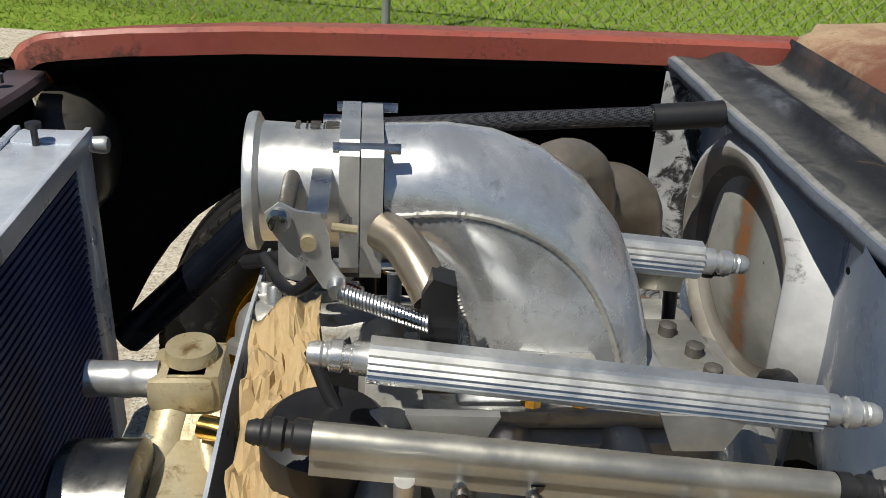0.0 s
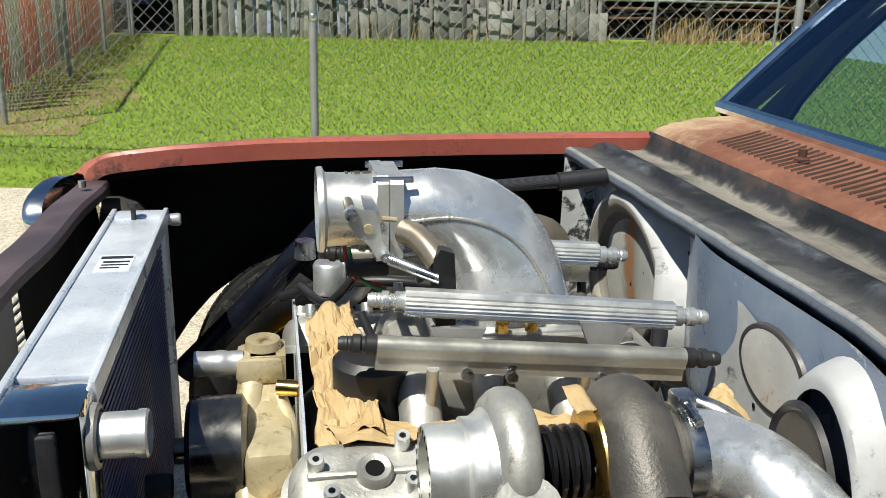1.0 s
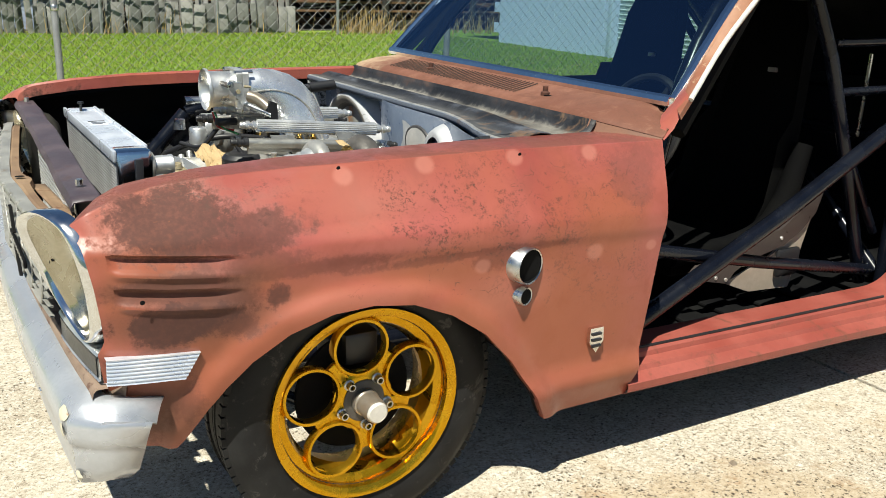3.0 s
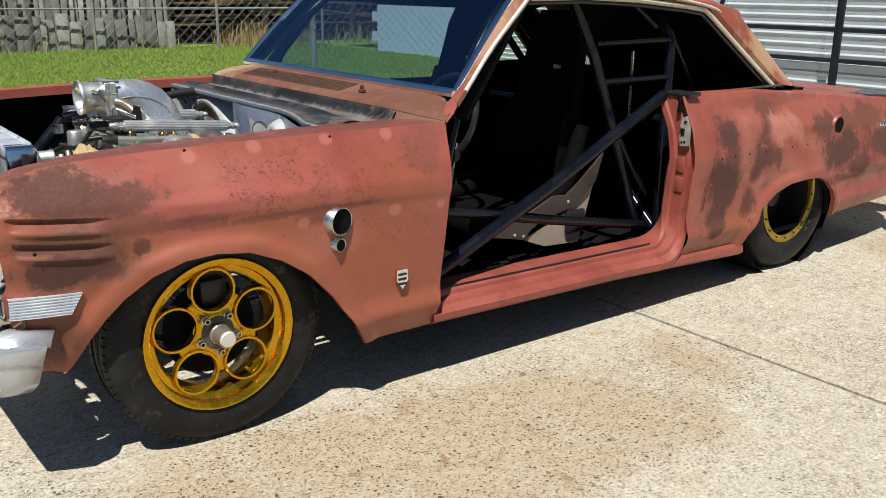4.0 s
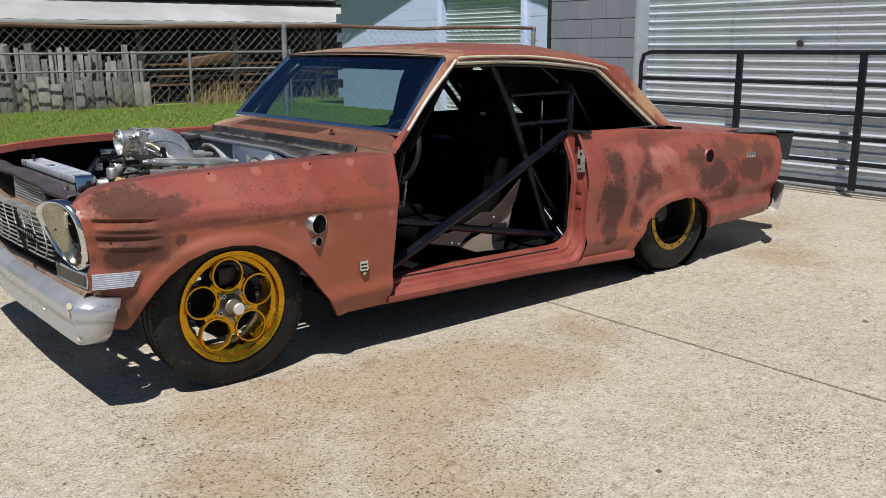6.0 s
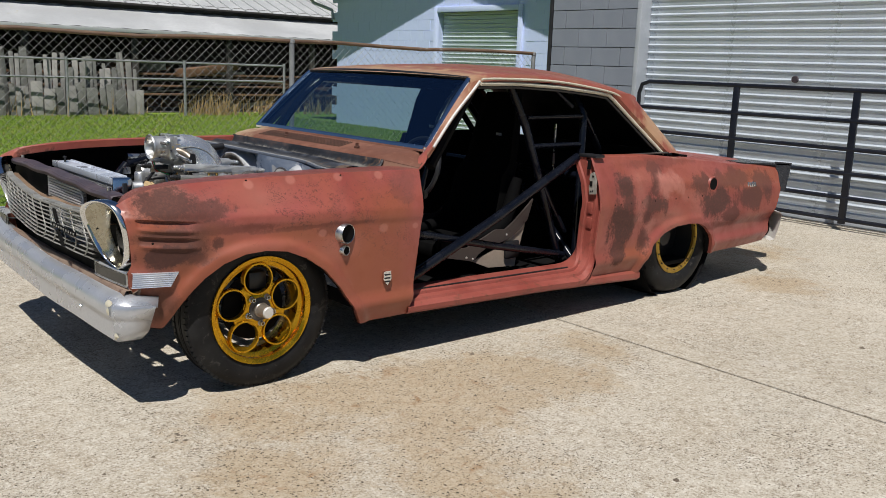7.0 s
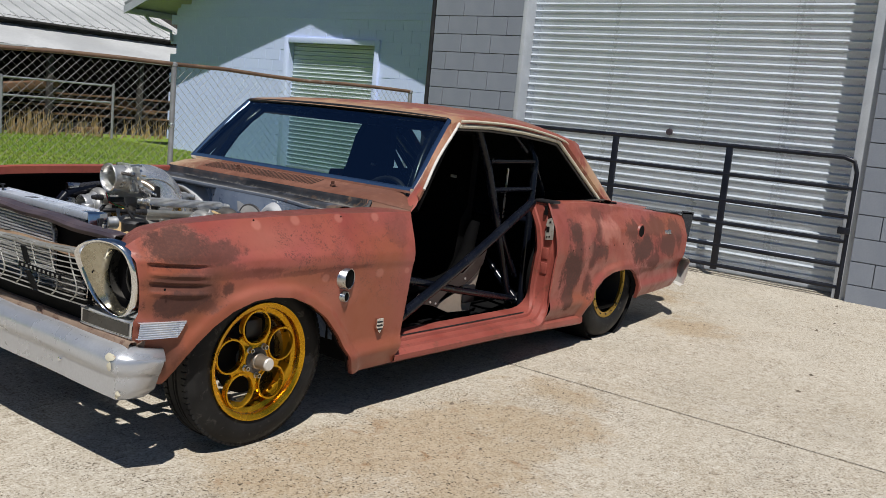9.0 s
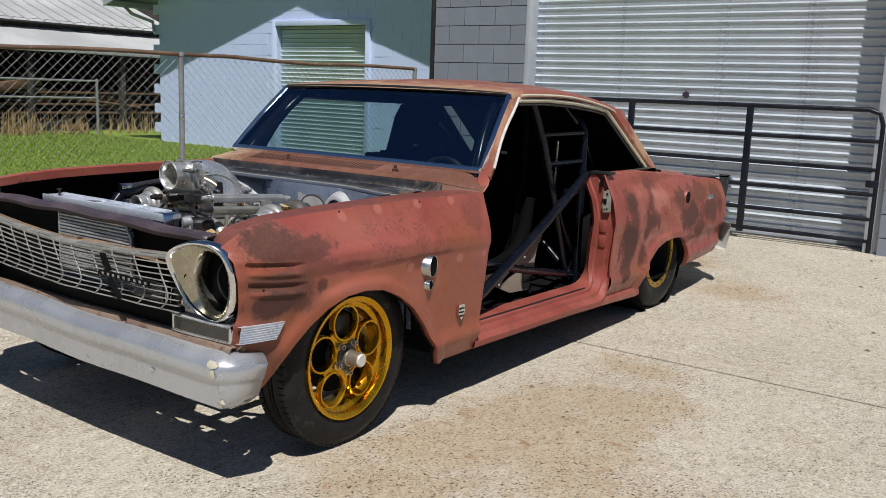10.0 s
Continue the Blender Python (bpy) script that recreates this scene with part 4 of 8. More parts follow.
core = bmesh.new()
D0, D1, DZ = 7.38, 9.55, 2.28
for y0, y1, z0, z1 in ((5.0, D0, -0.05, 2.72), (D1, 13.0, -0.05, 2.72), (D0, D1, DZ, 2.72)):
    box(WX + 0.02, WX + 0.22, y0, y1, z0, z1, bm=core)
part("wall_core", core, WHITE_WALL, white)
part("side_wall", box(WX + 0.02, 17, 12.8, 13.0, -0.05, 2.9), WHITE_WALL, white)
blk = box(0, 0.03, 0.002, 0.398, 0.002, 0.198, 0.0015)
blk_me = part("block", blk, WHITE_WALL, white, sharp=20).data
bpy.data.objects.remove(bpy.data.objects["block"])
for row in range(14):
    y = 5.0 - (0.2 if row % 2 else 0)
    while y < 13.0:
        z = -0.05 + row * 0.2
        inside = y + 0.39 > D0 and y < D1 and z < DZ - 0.02
        if not inside and y > 4.9 and y + 0.4 <= 13.21 and z + 0.2 < 2.76:
            o = new("block", blk_me)
            o.parent, o.location = white, (WX + 0.0145, y, z)
        y += 0.4
for i in range(16):
    z = 2.72 + i * 0.12
    half = (EAVE_Z - z) / SLOPE + EAVE_Y - RIDGE_Y - 0.74 if z > EAVE_Z else EAVE_Y - RIDGE_Y - 0.74
    if half > 0.1:
        part("clapboard", prism([(WX - 0.012, z), (WX + 0.04, z), (WX + 0.04, z + 0.125), (WX + 0.004, z + 0.125)], max(5.0, RIDGE_Y - half), min(13.0, RIDGE_Y + half), "y"), WHITE_WALL, white)
for s in (1, -1):
    ye = RIDGE_Y + s * (EAVE_Y - RIDGE_Y)
    rows = []
    for xx in (WX - 0.75, 17.0):
        rows.append([(xx, ye, EAVE_Z), (xx, RIDGE_Y, rake(RIDGE_Y))])
    thick(part("roof_slope", sheet(rows), METAL_ROOF, white), 0.10, 1)
    part("rake_board", prism([(ye, EAVE_Z - 0.14), (RIDGE_Y, rake(RIDGE_Y) - 0.14), (RIDGE_Y, rake(RIDGE_Y) + 0.02), (ye, EAVE_Z + 0.02)], WX - 0.78, WX - 0.75, "x"), TRIM_GREY, white, "pale green rake board")
part("gutter", box(WX - 0.7, 17, 13.66, 13.78, 2.68, 2.8, 0.01), TRIM_GREY, white)
part("downpipe", tube([(WX - 0.3, 13.7, 2.7), (WX - 0.28, 13.5, 2.55), (WX - 0.05, 13.12, 2.4), (WX - 0.05, 13.08, 2.2)], 0.035, 10), TRIM_GREY, white)
for y0, y1, z0, z1 in ((D0 - 0.1, D0, -0.05, DZ + 0.1), (D1, D1 + 0.1, -0.05, DZ + 0.1), (D0, D1, DZ, DZ + 0.1)):
    part("door_trim", box(WX - 0.03, WX + 0.2, y0, y1, z0, z1, 0.006), WHITE_WALL, white)

slat_prof = [(0.002, 0.0), (-0.002, 0.012), (-0.004, 0.03), (-0.004, 0.046), (-0.010, 0.053), (-0.017, 0.057), (-0.018, 0.061), (-0.012, 0.067), (0.0, 0.072), (0.002, 0.077)]


def roller(name, x, y0, y1, z0, z1, material, label):
    rd = empty(name, label, "roller door", kind="structure")
    me = None
    z = z0
    while z < z1 - 0.03:
        if me is None:
            b = sheet([[(dx, y0, dz) for dx, dz in slat_prof], [(dx, y1, dz) for dx, dz in slat_prof]])
            o = thick(part("slat", b, material, rd, sharp=60), 0.003)
            o.modifiers.clear()
            me = o.data
        else:
            o = new("slat", me)
            o.parent = rd
        o.location = (x, 0, z)
        z += 0.077
    part("backing", box(x + 0.012, x + 0.05, y0, y1, z0, z1), material, rd)
    part("bottom_bar", box(x - 0.03, x + 0.012, y0, y1, z0 - 0.05, z0, 0.006), TRIM_GREY, rd)
    return rd


roller("door_2", WX + 0.14, D0, D1, 0.0, DZ, ROLLER_FAR, "closed grey-green roller door in the white building")

# ---- grey block building with the large roller door ----
grey = empty("grey_building", "grey painted concrete block workshop wall", "building", kind="structure")
GX, GD0, GD1 = 6.08, -1.40, 2.17
core = bmesh.new()
for y0, y1, z0, z1 in ((-9.0, GD0 - 0.07, -0.05, 4.2), (GD1, 3.36, -0.05, 4.2), (GD0 - 0.07, GD1, 3.3, 4.2)):
    box(GX + (0.03 if y1 > GD0 else -0.13), GX + 0.42, y0, y1, z0, z1, bm=core)
box(GX + 0.42, 9.5, 3.16, 3.36, -0.05, 4.2, bm=core)
part("wall_core", core, MORTAR, grey)
part("roof", box(GX - 0.02, 16, -9.0, 3.38, 4.2, 4.35, 0.01), METAL_ROOF, grey)
part("corner_pipe", tube([(GX + 0.02, 3.40, -0.05), (GX + 0.02, 3.40, 4.2)], 0.03, 10), BLACK, grey, "dark corner downpipe")
blk_me = part("block", box(0, 0.05, 0.004, 0.396, 0.004, 0.196, 0.002), GREY_BLOCK, grey, sharp=20).data
half_me = part("block", box(0, 0.05, 0.004, 0.196, 0.004, 0.196, 0.002), GREY_BLOCK, grey, sharp=20).data
for o in [o for o in grey.children if o.name.startswith("block")]:
    bpy.data.objects.remove(o)
for y0, y1, proud in ((GD1 + 0.0, 3.36, 0.004), (-3.6, GD0 - 0.07, 0.164)):
    for row in range(16):
        y, first = y1, row % 2
        while y > y0 + 0.15:
            me = half_me if first or y - 0.4 < y0 - 0.01 else blk_me
            first = 0
            y -= 0.2 if me is half_me else 0.4
            o = new("block", me)
            o.parent, o.location = grey, (GX - proud, y, -0.05 + 0.2 * row)
part("jamb", box(GX - 0.012, GX + 0.30, GD1 - 0.06, GD1 - 0.002, -0.05, 3.3, 0.008), TRIM_GREY, grey, "pale grey door jamb")
part("jamb", box(GX - 0.11, GX + 0.30, GD0 - 0.068, GD0 + 0.05, -0.05, 3.3, 0.008), TRIM_GREY, grey, "pale grey door jamb")
part("threshold", box(GX - 0.0, GX + 0.4, GD0, GD1, -0.05, 0.006), CONCRETE, grey)
roller("door_1", GX + 0.16, GD0 + 0.05, GD1 - 0.055, 0.06, 3.3, ROLLER, "closed galvanised roller door with horizontal slats")
part("lock", lathe([(0, -0.02), (0.03, -0.018), (0.034, 0.0)], (GX + 0.142, 0.416, 1.284), "x", 20), LATCH, bpy.data.objects["door_1"], "small lock plate")

# tube gate leaning in front of the roller door
gate = empty("tube_gate", "blue-black painted tubular steel farm gate before the door", "gate")
GTX, GYL, GYR = 5.98, 1.99, -1.40
loop = [(GTX, GYL - 0.12, 1.21), (GTX, GYL - 0.03, 1.18), (GTX, GYL, 1.09), (GTX, GYL, 0.10)]
part("end_tube", tube([(GTX, 0.4, 1.21), *loop], 0.021, 12), GATE, gate)
part("end_tube", tube([(GTX, 0.4, 1.21), (GTX, GYR + 0.12, 1.21), (GTX, GYR + 0.03, 1.18), (GTX, GYR, 1.09), (GTX, GYR, 0.06)], 0.021, 12), GATE, gate)
for z in (0.95, 0.71, 0.50, 0.29, 0.10):
    part("rail", tube([(GTX, GYL, z), (GTX, GYR, z)], 0.019, 12), GATE, gate)
for y in (0.86, -0.29):
    part("upright", box(GTX - 0.016, GTX + 0.016, y - 0.03, y + 0.03, 0.06, 1.21, 0.005), GATE, gate)
for y in (GYL, GYR):
    part("foot", box(GTX - 0.02, GTX + 0.02, y - 0.02, y + 0.02, 0.0, 0.10, 0.004), GATE, gate)
part("latch", box(GTX - 0.03, GTX + 0.02, GYR - 0.02, GYR + 0.08, 0.56, 0.62, 0.006), GATE, gate)

# plain walls close the place behind the camera, far off
tagged(part("wall_far", box(-30, 30, -22.2, -22.0, -0.05, 3.5), WHITE_WALL, None), "plain pale wall across the yard", "wall", kind="structure")


# ---- the car: two-door coupe, nose towards -x, driver's side at -y ----
car = empty("drag_car", "stripped red two-door drag coupe with rusty patina, hood and door removed", "car")
ZTOP = ((-0.60, 0.793), (-0.56, 0.812), (-0.48, 0.832), (-0.32, 0.851), (-0.15, 0.861), (0.0, 0.864), (0.3, 0.867), (0.73, 0.866), (1.94, 0.848), (2.42, 0.838), (3.01, 0.785), (3.66, 0.72), (3.95, 0.69))
ZC = ((-0.6, 0.70), (-0.07, 0.685), (0.71, 0.65), (1.94, 0.585), (3.0, 0.46), (4.0, 0.41))
WID = ((-0.62, 0.860), (-0.4, 0.868), (-0.2, 0.884), (0.0, 0.896), (0.6, 0.905), (2.6, 0.898), (3.2, 0.885), (3.6, 0.862), (3.95, 0.83))
ARCH_F = ((-0.402, 0.309), (-0.392, 0.322), (-0.372, 0.36), (-0.35, 0.40), (-0.318, 0.445), (-0.27, 0.495), (-0.20, 0.543), (-0.115, 0.572), (-0.03, 0.578), (0.06, 0.566), (0.15, 0.528), (0.235, 0.47), (0.31, 0.39), (0.37, 0.305), (0.412, 0.24), (0.43, 0.212))
ARCH_R = ((2.34, 0.18), (2.37, 0.25), (2.43, 0.345), (2.52, 0.405), (2.63, 0.435), (2.75, 0.441), (2.86, 0.432), (2.95, 0.395), (3.01, 0.35), (3.05, 0.225))


def tuck(x, z):
    """How far the side lies inside the body's full width, before smoothing."""
    zt, zc = table(x, ZTOP), table(x, ZC)
    k = table(x, ((0.3, 1.0), (0.56, 0.82), (0.77, 0.60), (1.9, 0.85), (2.6, 1.0)))
    rear = table(z, ((0.10, 0.075), (0.18, 0.058), (0.24, 0.036), (0.285, 0.013), (0.30, 0.014), (0.335, 0.026), (0.40, 0.022), (0.50, 0.016), (zc - 0.07, 0.013), (zc - 0.022, 0.010), (zc, 0.004), (zc + 0.035, 0.006), (max(zc + 0.04, zt - 0.13), 0.030 * k), (max(zc + 0.05, zt - 0.085), 0.057 * k), (max(zc + 0.06, zt - 0.045), 0.080 * k), (zt - 0.02, 0.094 * k), (zt + 0.05, 0.13 * k)))
    if x > 0.0:
        return rear
    front = table(z, ((0.10, 0.13), (0.30, 0.096), (0.36, 0.066), (0.42, 0.042), (0.48, 0.027), (0.55, 0.016), (0.62, 0.006), (0.68, 0.004), (0.74, 0.014), (max(0.745, zt - 0.07), 0.044), (max(0.75, zt - 0.045), 0.072), (zt - 0.02, 0.102), (zt + 0.05, 0.20)))
    # full shoulders over the headlight
    if z > 0.66:
        front *= 1 - 0.55 * min(1.0, max(0.0, (-0.42 - x) / 0.14))
    f = min(1.0, -x / 0.28)
    return rear + (front - rear) * f * f * (3 - 2 * f)


def flank_y(x, z, zb, arch):
    """Half width of the body at a place along the car and a height."""
    off = sum(k * tuck(x, z + d) for k, d in ((0.14, -0.012), (0.22, -0.006), (0.28, 0.0), (0.22, 0.006), (0.14, 0.012)))
    y = table(x, WID) - off
    if arch:
        d = min(seg_dist(x, z, p, q) for p, q in zip(arch, arch[1:]))
        y += 0.021 / (1 + math.exp((d - 0.040) / 0.008))
    return y


def seg_dist(x, z, p, q):
    """Distance in the side plane from a place to a stretch of a line."""
    ux, uz = q[0] - p[0], q[1] - p[1]
    f = min(1.0, max(0.0, ((x - p[0]) * ux + (z - p[1]) * uz) / (ux * ux + uz * uz)))
    return math.hypot(x - p[0] - f * ux, z - p[1] - f * uz)


def nose_pinch(x, z):
    """The fender narrows to the front, most of all below the headlight."""
    return 0.02 * max(0.0, -(x + 0.30) / 0.30) ** 3 * table(z, ((0.40, 1.9), (0.56, 1.2), (0.62, 1.0))) if x < -0.3 else 0.0


def front_x(z):
    return table(z, ((0.28, -0.515), (0.45, -0.545), (0.54, -0.557), (0.56, -0.545), (0.60, -0.548), (0.67, -0.557), (0.74, -0.570), (0.80, -0.592), (0.86, -0.602)))


def nose_shift(x, z, sy):
    """How far the fender's front edge lies behind a straight cut; the far one is bent further back."""
    return (front_x(z) + (0.022 if sy < 0 else 0.050) + 0.60) * min(1.0, max(0.0, (-0.41 - x) / 0.19))


def arch_bottom(x, arch, lo, hi):
    if arch[0][0] <= x <= arch[-1][0]:
        return table(x, arch)
    return lo if x < arch[0][0] else hi


def gill(x, z):
    """Two long pressed recesses behind the headlight, falling slightly to the rear."""
    d = 0.0
    for zg, x1 in ((0.695, -0.275), (0.634, -0.275)):
        e = min(max((x + 0.552) / 0.012, 0), 1) * min(max((x1 - x) / 0.06, 0), 1)
        if e > 0:
            d += e * table(z - zg + 0.09 * (x + 0.5), ((-0.018, 0.0), (-0.007, 0.006), (-0.002, 0.005), (0.004, -0.001), (0.022, -0.010), (0.026, -0.009), (0.030, 0.002), (0.040, 0.0)))
    return d


def flank_rows(xs, sy, arch, lo, hi, nz=34, top=True, gills=False, nose=False, inset=0.0):
    rows = []
    for x in xs:
        zb = arch_bottom(x, arch, lo, hi) if arch else lo + (hi - lo) * (x - xs[0]) / (xs[-1] - xs[0])
        on = bool(arch) and arch[0][0] - 0.03 < x < arch[-1][0] + 0.02
        lip = arch if arch and arch[0][0] - 0.14 < x < arch[-1][0] + 0.14 else None
        zt = table(x, ZTOP)
        row = []
        if top:
            yl = 0.685 if x > -0.3 else 0.685 + 0.02 * (x + 0.3) / -0.3
            zt -= 0.020
            lift = 0.022 if sy > 0 else 0.0
            y0 = flank_y(x, zt, zb, None) - (nose_pinch(x, zt) if nose else 0.0) - inset
            for y, z in ((yl + inset, zt - 0.035 + lift), (yl + inset, zt - 0.002 + lift), (yl + 0.08 * (y0 - yl), zt + 0.004 + lift), (yl + 0.5 * (y0 - yl), zt + 0.006 + 0.7 * lift), (yl + 0.97 * (y0 - yl), zt + 0.0022 + 0.1 * lift)):
                back = nose_shift(x, zt, sy) + 0.045 * min(1.0, max(0.0, (-0.45 - x) / 0.15)) * max(0.0, (y0 - y) / (y0 - yl)) if nose else 0.0
                if nose and x > 0.45:
                    back = (x - 0.45) / 0.25 * 0.054
                row.append(Vector((x + back, sy * y, z - inset)))
        if gills:
            levels = [*np.linspace(zt, min(zt - 0.02, 0.760), 14)[:-1], *np.linspace(min(zt - 0.02, 0.760), 0.612, 50)[:-1], *np.linspace(0.612, zb, 26)]
        else:
            levels = np.linspace(zt, zb, nz)
        if gills and -0.6 < x < -0.2:
            e = min(1.0, (-0.2 - x) / 0.06) * 0.09 * (x + 0.5)
            levels = [z - e * table(z, ((0.600, 0.0), (0.625, 1.0), (0.742, 1.0), (0.765, 0.0))) for z in levels]
        for z in levels:
            y = flank_y(x, z, zb, lip) - inset - (nose_pinch(x, z) if nose else 0.0) + (gill(x, z) if gills else 0.0)
            px = x
            if nose:
                px = x + nose_shift(x, z, sy)
            if nose and x > 0.45:
                px = x + (x - 0.45) / 0.25 * table(z, ((0.2, -0.004), (0.5, 0.022), (0.87, 0.055)))
            row.append(Vector((px, sy * y, z - (inset if top and z == levels[0] else 0))))
        if on or not arch:
            row.append(Vector((row[-1].x, row[-1].y - sy * 0.022, row[-1].z)))
        else:
            row.append(Vector((row[-1].x, row[-1].y - sy * 0.018, row[-1].z - 0.001)))
        rows.append(row)
    return rows


def stations(a, b, step, extra=()):
    k = max(2, int(round((b - a) / step)))
    return sorted({round(a + (b - a) * i / k, 4) for i in range(k + 1)} | {round(e, 4) for e in extra if a < e < b})


fx = stations(-0.60, 0.70, 0.0115, [p[0] for p in ARCH_F] + [-0.4025, 0.4305])
qx = stations(1.945, 3.86, 0.02, [p[0] for p in ARCH_R] + [2.3395, 3.0505])
for sy in (-1, 1):
    near = sy < 0
    fen = part("front_fender", sheet(flank_rows(fx, sy, ARCH_F, 0.308, 0.208, 56, True, True, True)), PAINT, car, "faded red front fender with rubbed dark patches" if near else "", 28)
    if near:
        per_row = len(fen.data.vertices) // len(fx)
        strip = fen.data.attributes.new("top_strip", "FLOAT", "POINT")
        strip.data.foreach_set("value", [1.0 if i % per_row < 5 else 0.0 for i in range(len(fen.data.vertices))])
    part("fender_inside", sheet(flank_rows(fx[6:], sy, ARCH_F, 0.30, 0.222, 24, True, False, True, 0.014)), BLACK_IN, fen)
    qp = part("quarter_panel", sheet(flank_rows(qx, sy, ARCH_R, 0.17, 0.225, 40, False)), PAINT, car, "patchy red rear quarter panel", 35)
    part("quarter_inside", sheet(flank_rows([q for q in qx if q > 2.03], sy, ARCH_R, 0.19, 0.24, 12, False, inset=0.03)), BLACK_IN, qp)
    # deck side: shoulder to trunk
    rows = []
    for x in stations(1.945, 3.86, 0.06):
        zt = table(x, ZTOP)
        yo = flank_y(x, zt, 0, False)
        yi = 0.70 if x > 2.75 else 0.738
        rows.append([Vector((x, sy * yo, zt)), Vector((x, sy * (yo - 0.012), zt + 0.006)), Vector((x, sy * (yi + 0.01), zt + 0.008)), Vector((x, sy * yi, zt + (0.012 if x > 2.75 else -0.02)))])
    part("quarter_shoulder", sheet(rows), PAINT, car)
    # rocker with stepped sill
    if near:
        part("sill_gasket", tube([(0.78, -0.795, 0.292), (1.30, -0.797, 0.282), (1.82, -0.797, 0.271)], 0.004, 8), BLACK, car, "dark sill gasket")
    else:
        prof = ((0.80, 0.15), (0.862, 0.158), (0.873, 0.172), (0.875, 0.206), (0.868, 0.214), (0.850, 0.219), (0.845, 0.224), (0.842, 0.246), (0.837, 0.251), (0.812, 0.255), (0.808, 0.260), (0.805, 0.284), (0.798, 0.291), (0.70, 0.292), (0.70, 0.2))
        rows = [[Vector((x, sy * y, z - (x - 0.68) * 0.02 + table(x, ((0.68, 0.050), (1.6, 0.046), (2.36, 0.024))) * min(1.0, max(0.0, (0.285 - z) / 0.12)))) for y, z in prof] for x in stations(0.68, 2.36, 0.1)]
        part("rocker_panel", sheet(rows), PAINT, car, "red stepped sill", 18)
    # hinge pillar closing the fender's rear edge
    rows = [[Vector((0.698 + table(z, ((0.2, -0.004), (0.5, 0.022), (0.87, 0.055))) + dx, sy * (flank_y(0.70, z, 0.2, False) - dy), z)) for dx, dy in ((0, 0.001), (0.012, 0.012), (0.03, 0.05), (0.05, 0.12))] for z in np.linspace(0.2, table(0.7, ZTOP) - 0.024, 14)]
    part("hinge_pillar", sheet(rows), PAINT_JAMB, car)
# frame of the missing driver's door: the stepped sill runs round a soft corner into the ridged jamb
SILL = ((0.70, 0.292), (0.782, 0.2925), (0.798, 0.291), (0.805, 0.284), (0.808, 0.262), (0.837, 0.252), (0.843, 0.232), (0.868, 0.214), (0.875, 0.206), (0.873, 0.172), (0.855, 0.155))
JAMB = ((0.16, 0.030), (0.135, 0.004), (0.128, -0.004), (0.106, -0.002), (0.100, 0.008), (0.052, 0.008), (0.045, 0.022), (0.020, 0.020), (0.014, 0.006), (0.006, -0.004), (0.0, 0.0))


def sill_z(x, z):
    return z - (x - 0.68) * 0.02 + table(x, ((0.68, 0.050), (1.6, 0.046), (2.36, 0.024))) * min(1.0, max(0.0, (0.285 - z) / 0.12))


CR = 0.105
rows = [[Vector((x, -y, sill_z(x, z))) for y, z in SILL] for x in stations(0.69, 1.94 - CR, 0.1)]
top_z = sill_z(1.94 - CR, 0.292)
for k in range(1, 13):
    a = math.pi / 2 * k / 12
    f = (k / 12) ** 2 * (3 - 2 * k / 12)
    row = []
    for (ys, zs), (dj, dx) in zip(SILL, JAMB):
        d = (top_z - sill_z(1.94 - CR, zs)) * (1 - f) + dx * f
        y = ys * (1 - f) + (flank_y(1.945, 0.38, 0, False) - dj) * f
        row.append(Vector((1.945 - CR + (CR + d) * math.sin(a), -y, top_z + CR - (CR + d) * math.cos(a))))
    rows.append(row)
for z in np.linspace(top_z + CR + 0.02, 0.848, 20):
    rows.append([Vector((1.945 + dx, -(flank_y(1.945, z, 0, False) - dj), z)) for dj, dx in JAMB])
jamb = part("door_jamb", sheet(rows), PAINT_JAMB, car, "red door frame with stepped sill and pressed jamb ridges", 30)
part("rocker_panel", sheet([[Vector((x, -y, sill_z(x, z))) for y, z in ((0.855, 0.225), (0.866, 0.206), (0.868, 0.172), (0.85, 0.155), (0.78, 0.15))] for x in stations(1.80, 2.36, 0.08)]), PAINT, car, "", 30)
part("jamb_cap", box(1.945, 2.02, -0.835, -0.715, 0.845, 0.862, 0.006), BLACK, car)
latch = part("latch_plate", prism([(-0.852, 0.66), (-0.815, 0.655), (-0.808, 0.70), (-0.822, 0.715), (-0.808, 0.735), (-0.815, 0.765), (-0.835, 0.775), (-0.852, 0.74)], 1.936, 1.95, "x"), TARNISHED, jamb, "tarnished zinc door striker plate")
for y, z, hy, hz in ((-0.824, 0.712, 0.008, 0.014), (-0.836, 0.675, 0.004, 0.004), (-0.822, 0.672, 0.003, 0.004), (-0.834, 0.752, 0.005, 0.005)):
    part("slot", box(1.9335, 1.9365, y - hy, y + hy, z - hz, z + hz), BLACK_IN, latch)
part("jamb_slot", box(1.938, 1.948, -0.803, -0.788, 0.785, 0.835), BLACK_IN, jamb)
for z in (0.58, 0.50):
    part("pressing", box(1.946, 1.958, -0.833, -0.795, z - 0.03, z + 0.03, 0.004), PAINT_JAMB, jamb)

# far door, closed, its window open above
door = part("door", sheet(flank_rows(stations(0.705, 1.94, 0.04), 1, None, 0.2, 0.18, 24, False)), PAINT, car, "red passenger door")
for v in door.data.vertices:
    v.co.z -= 0.055 * max(0.0, (v.co.z - 0.6) / 0.25)
part("door_card", box(0.74, 1.92, 0.72, 0.76, 0.22, 0.785, 0.01), BLACK_IN, door)

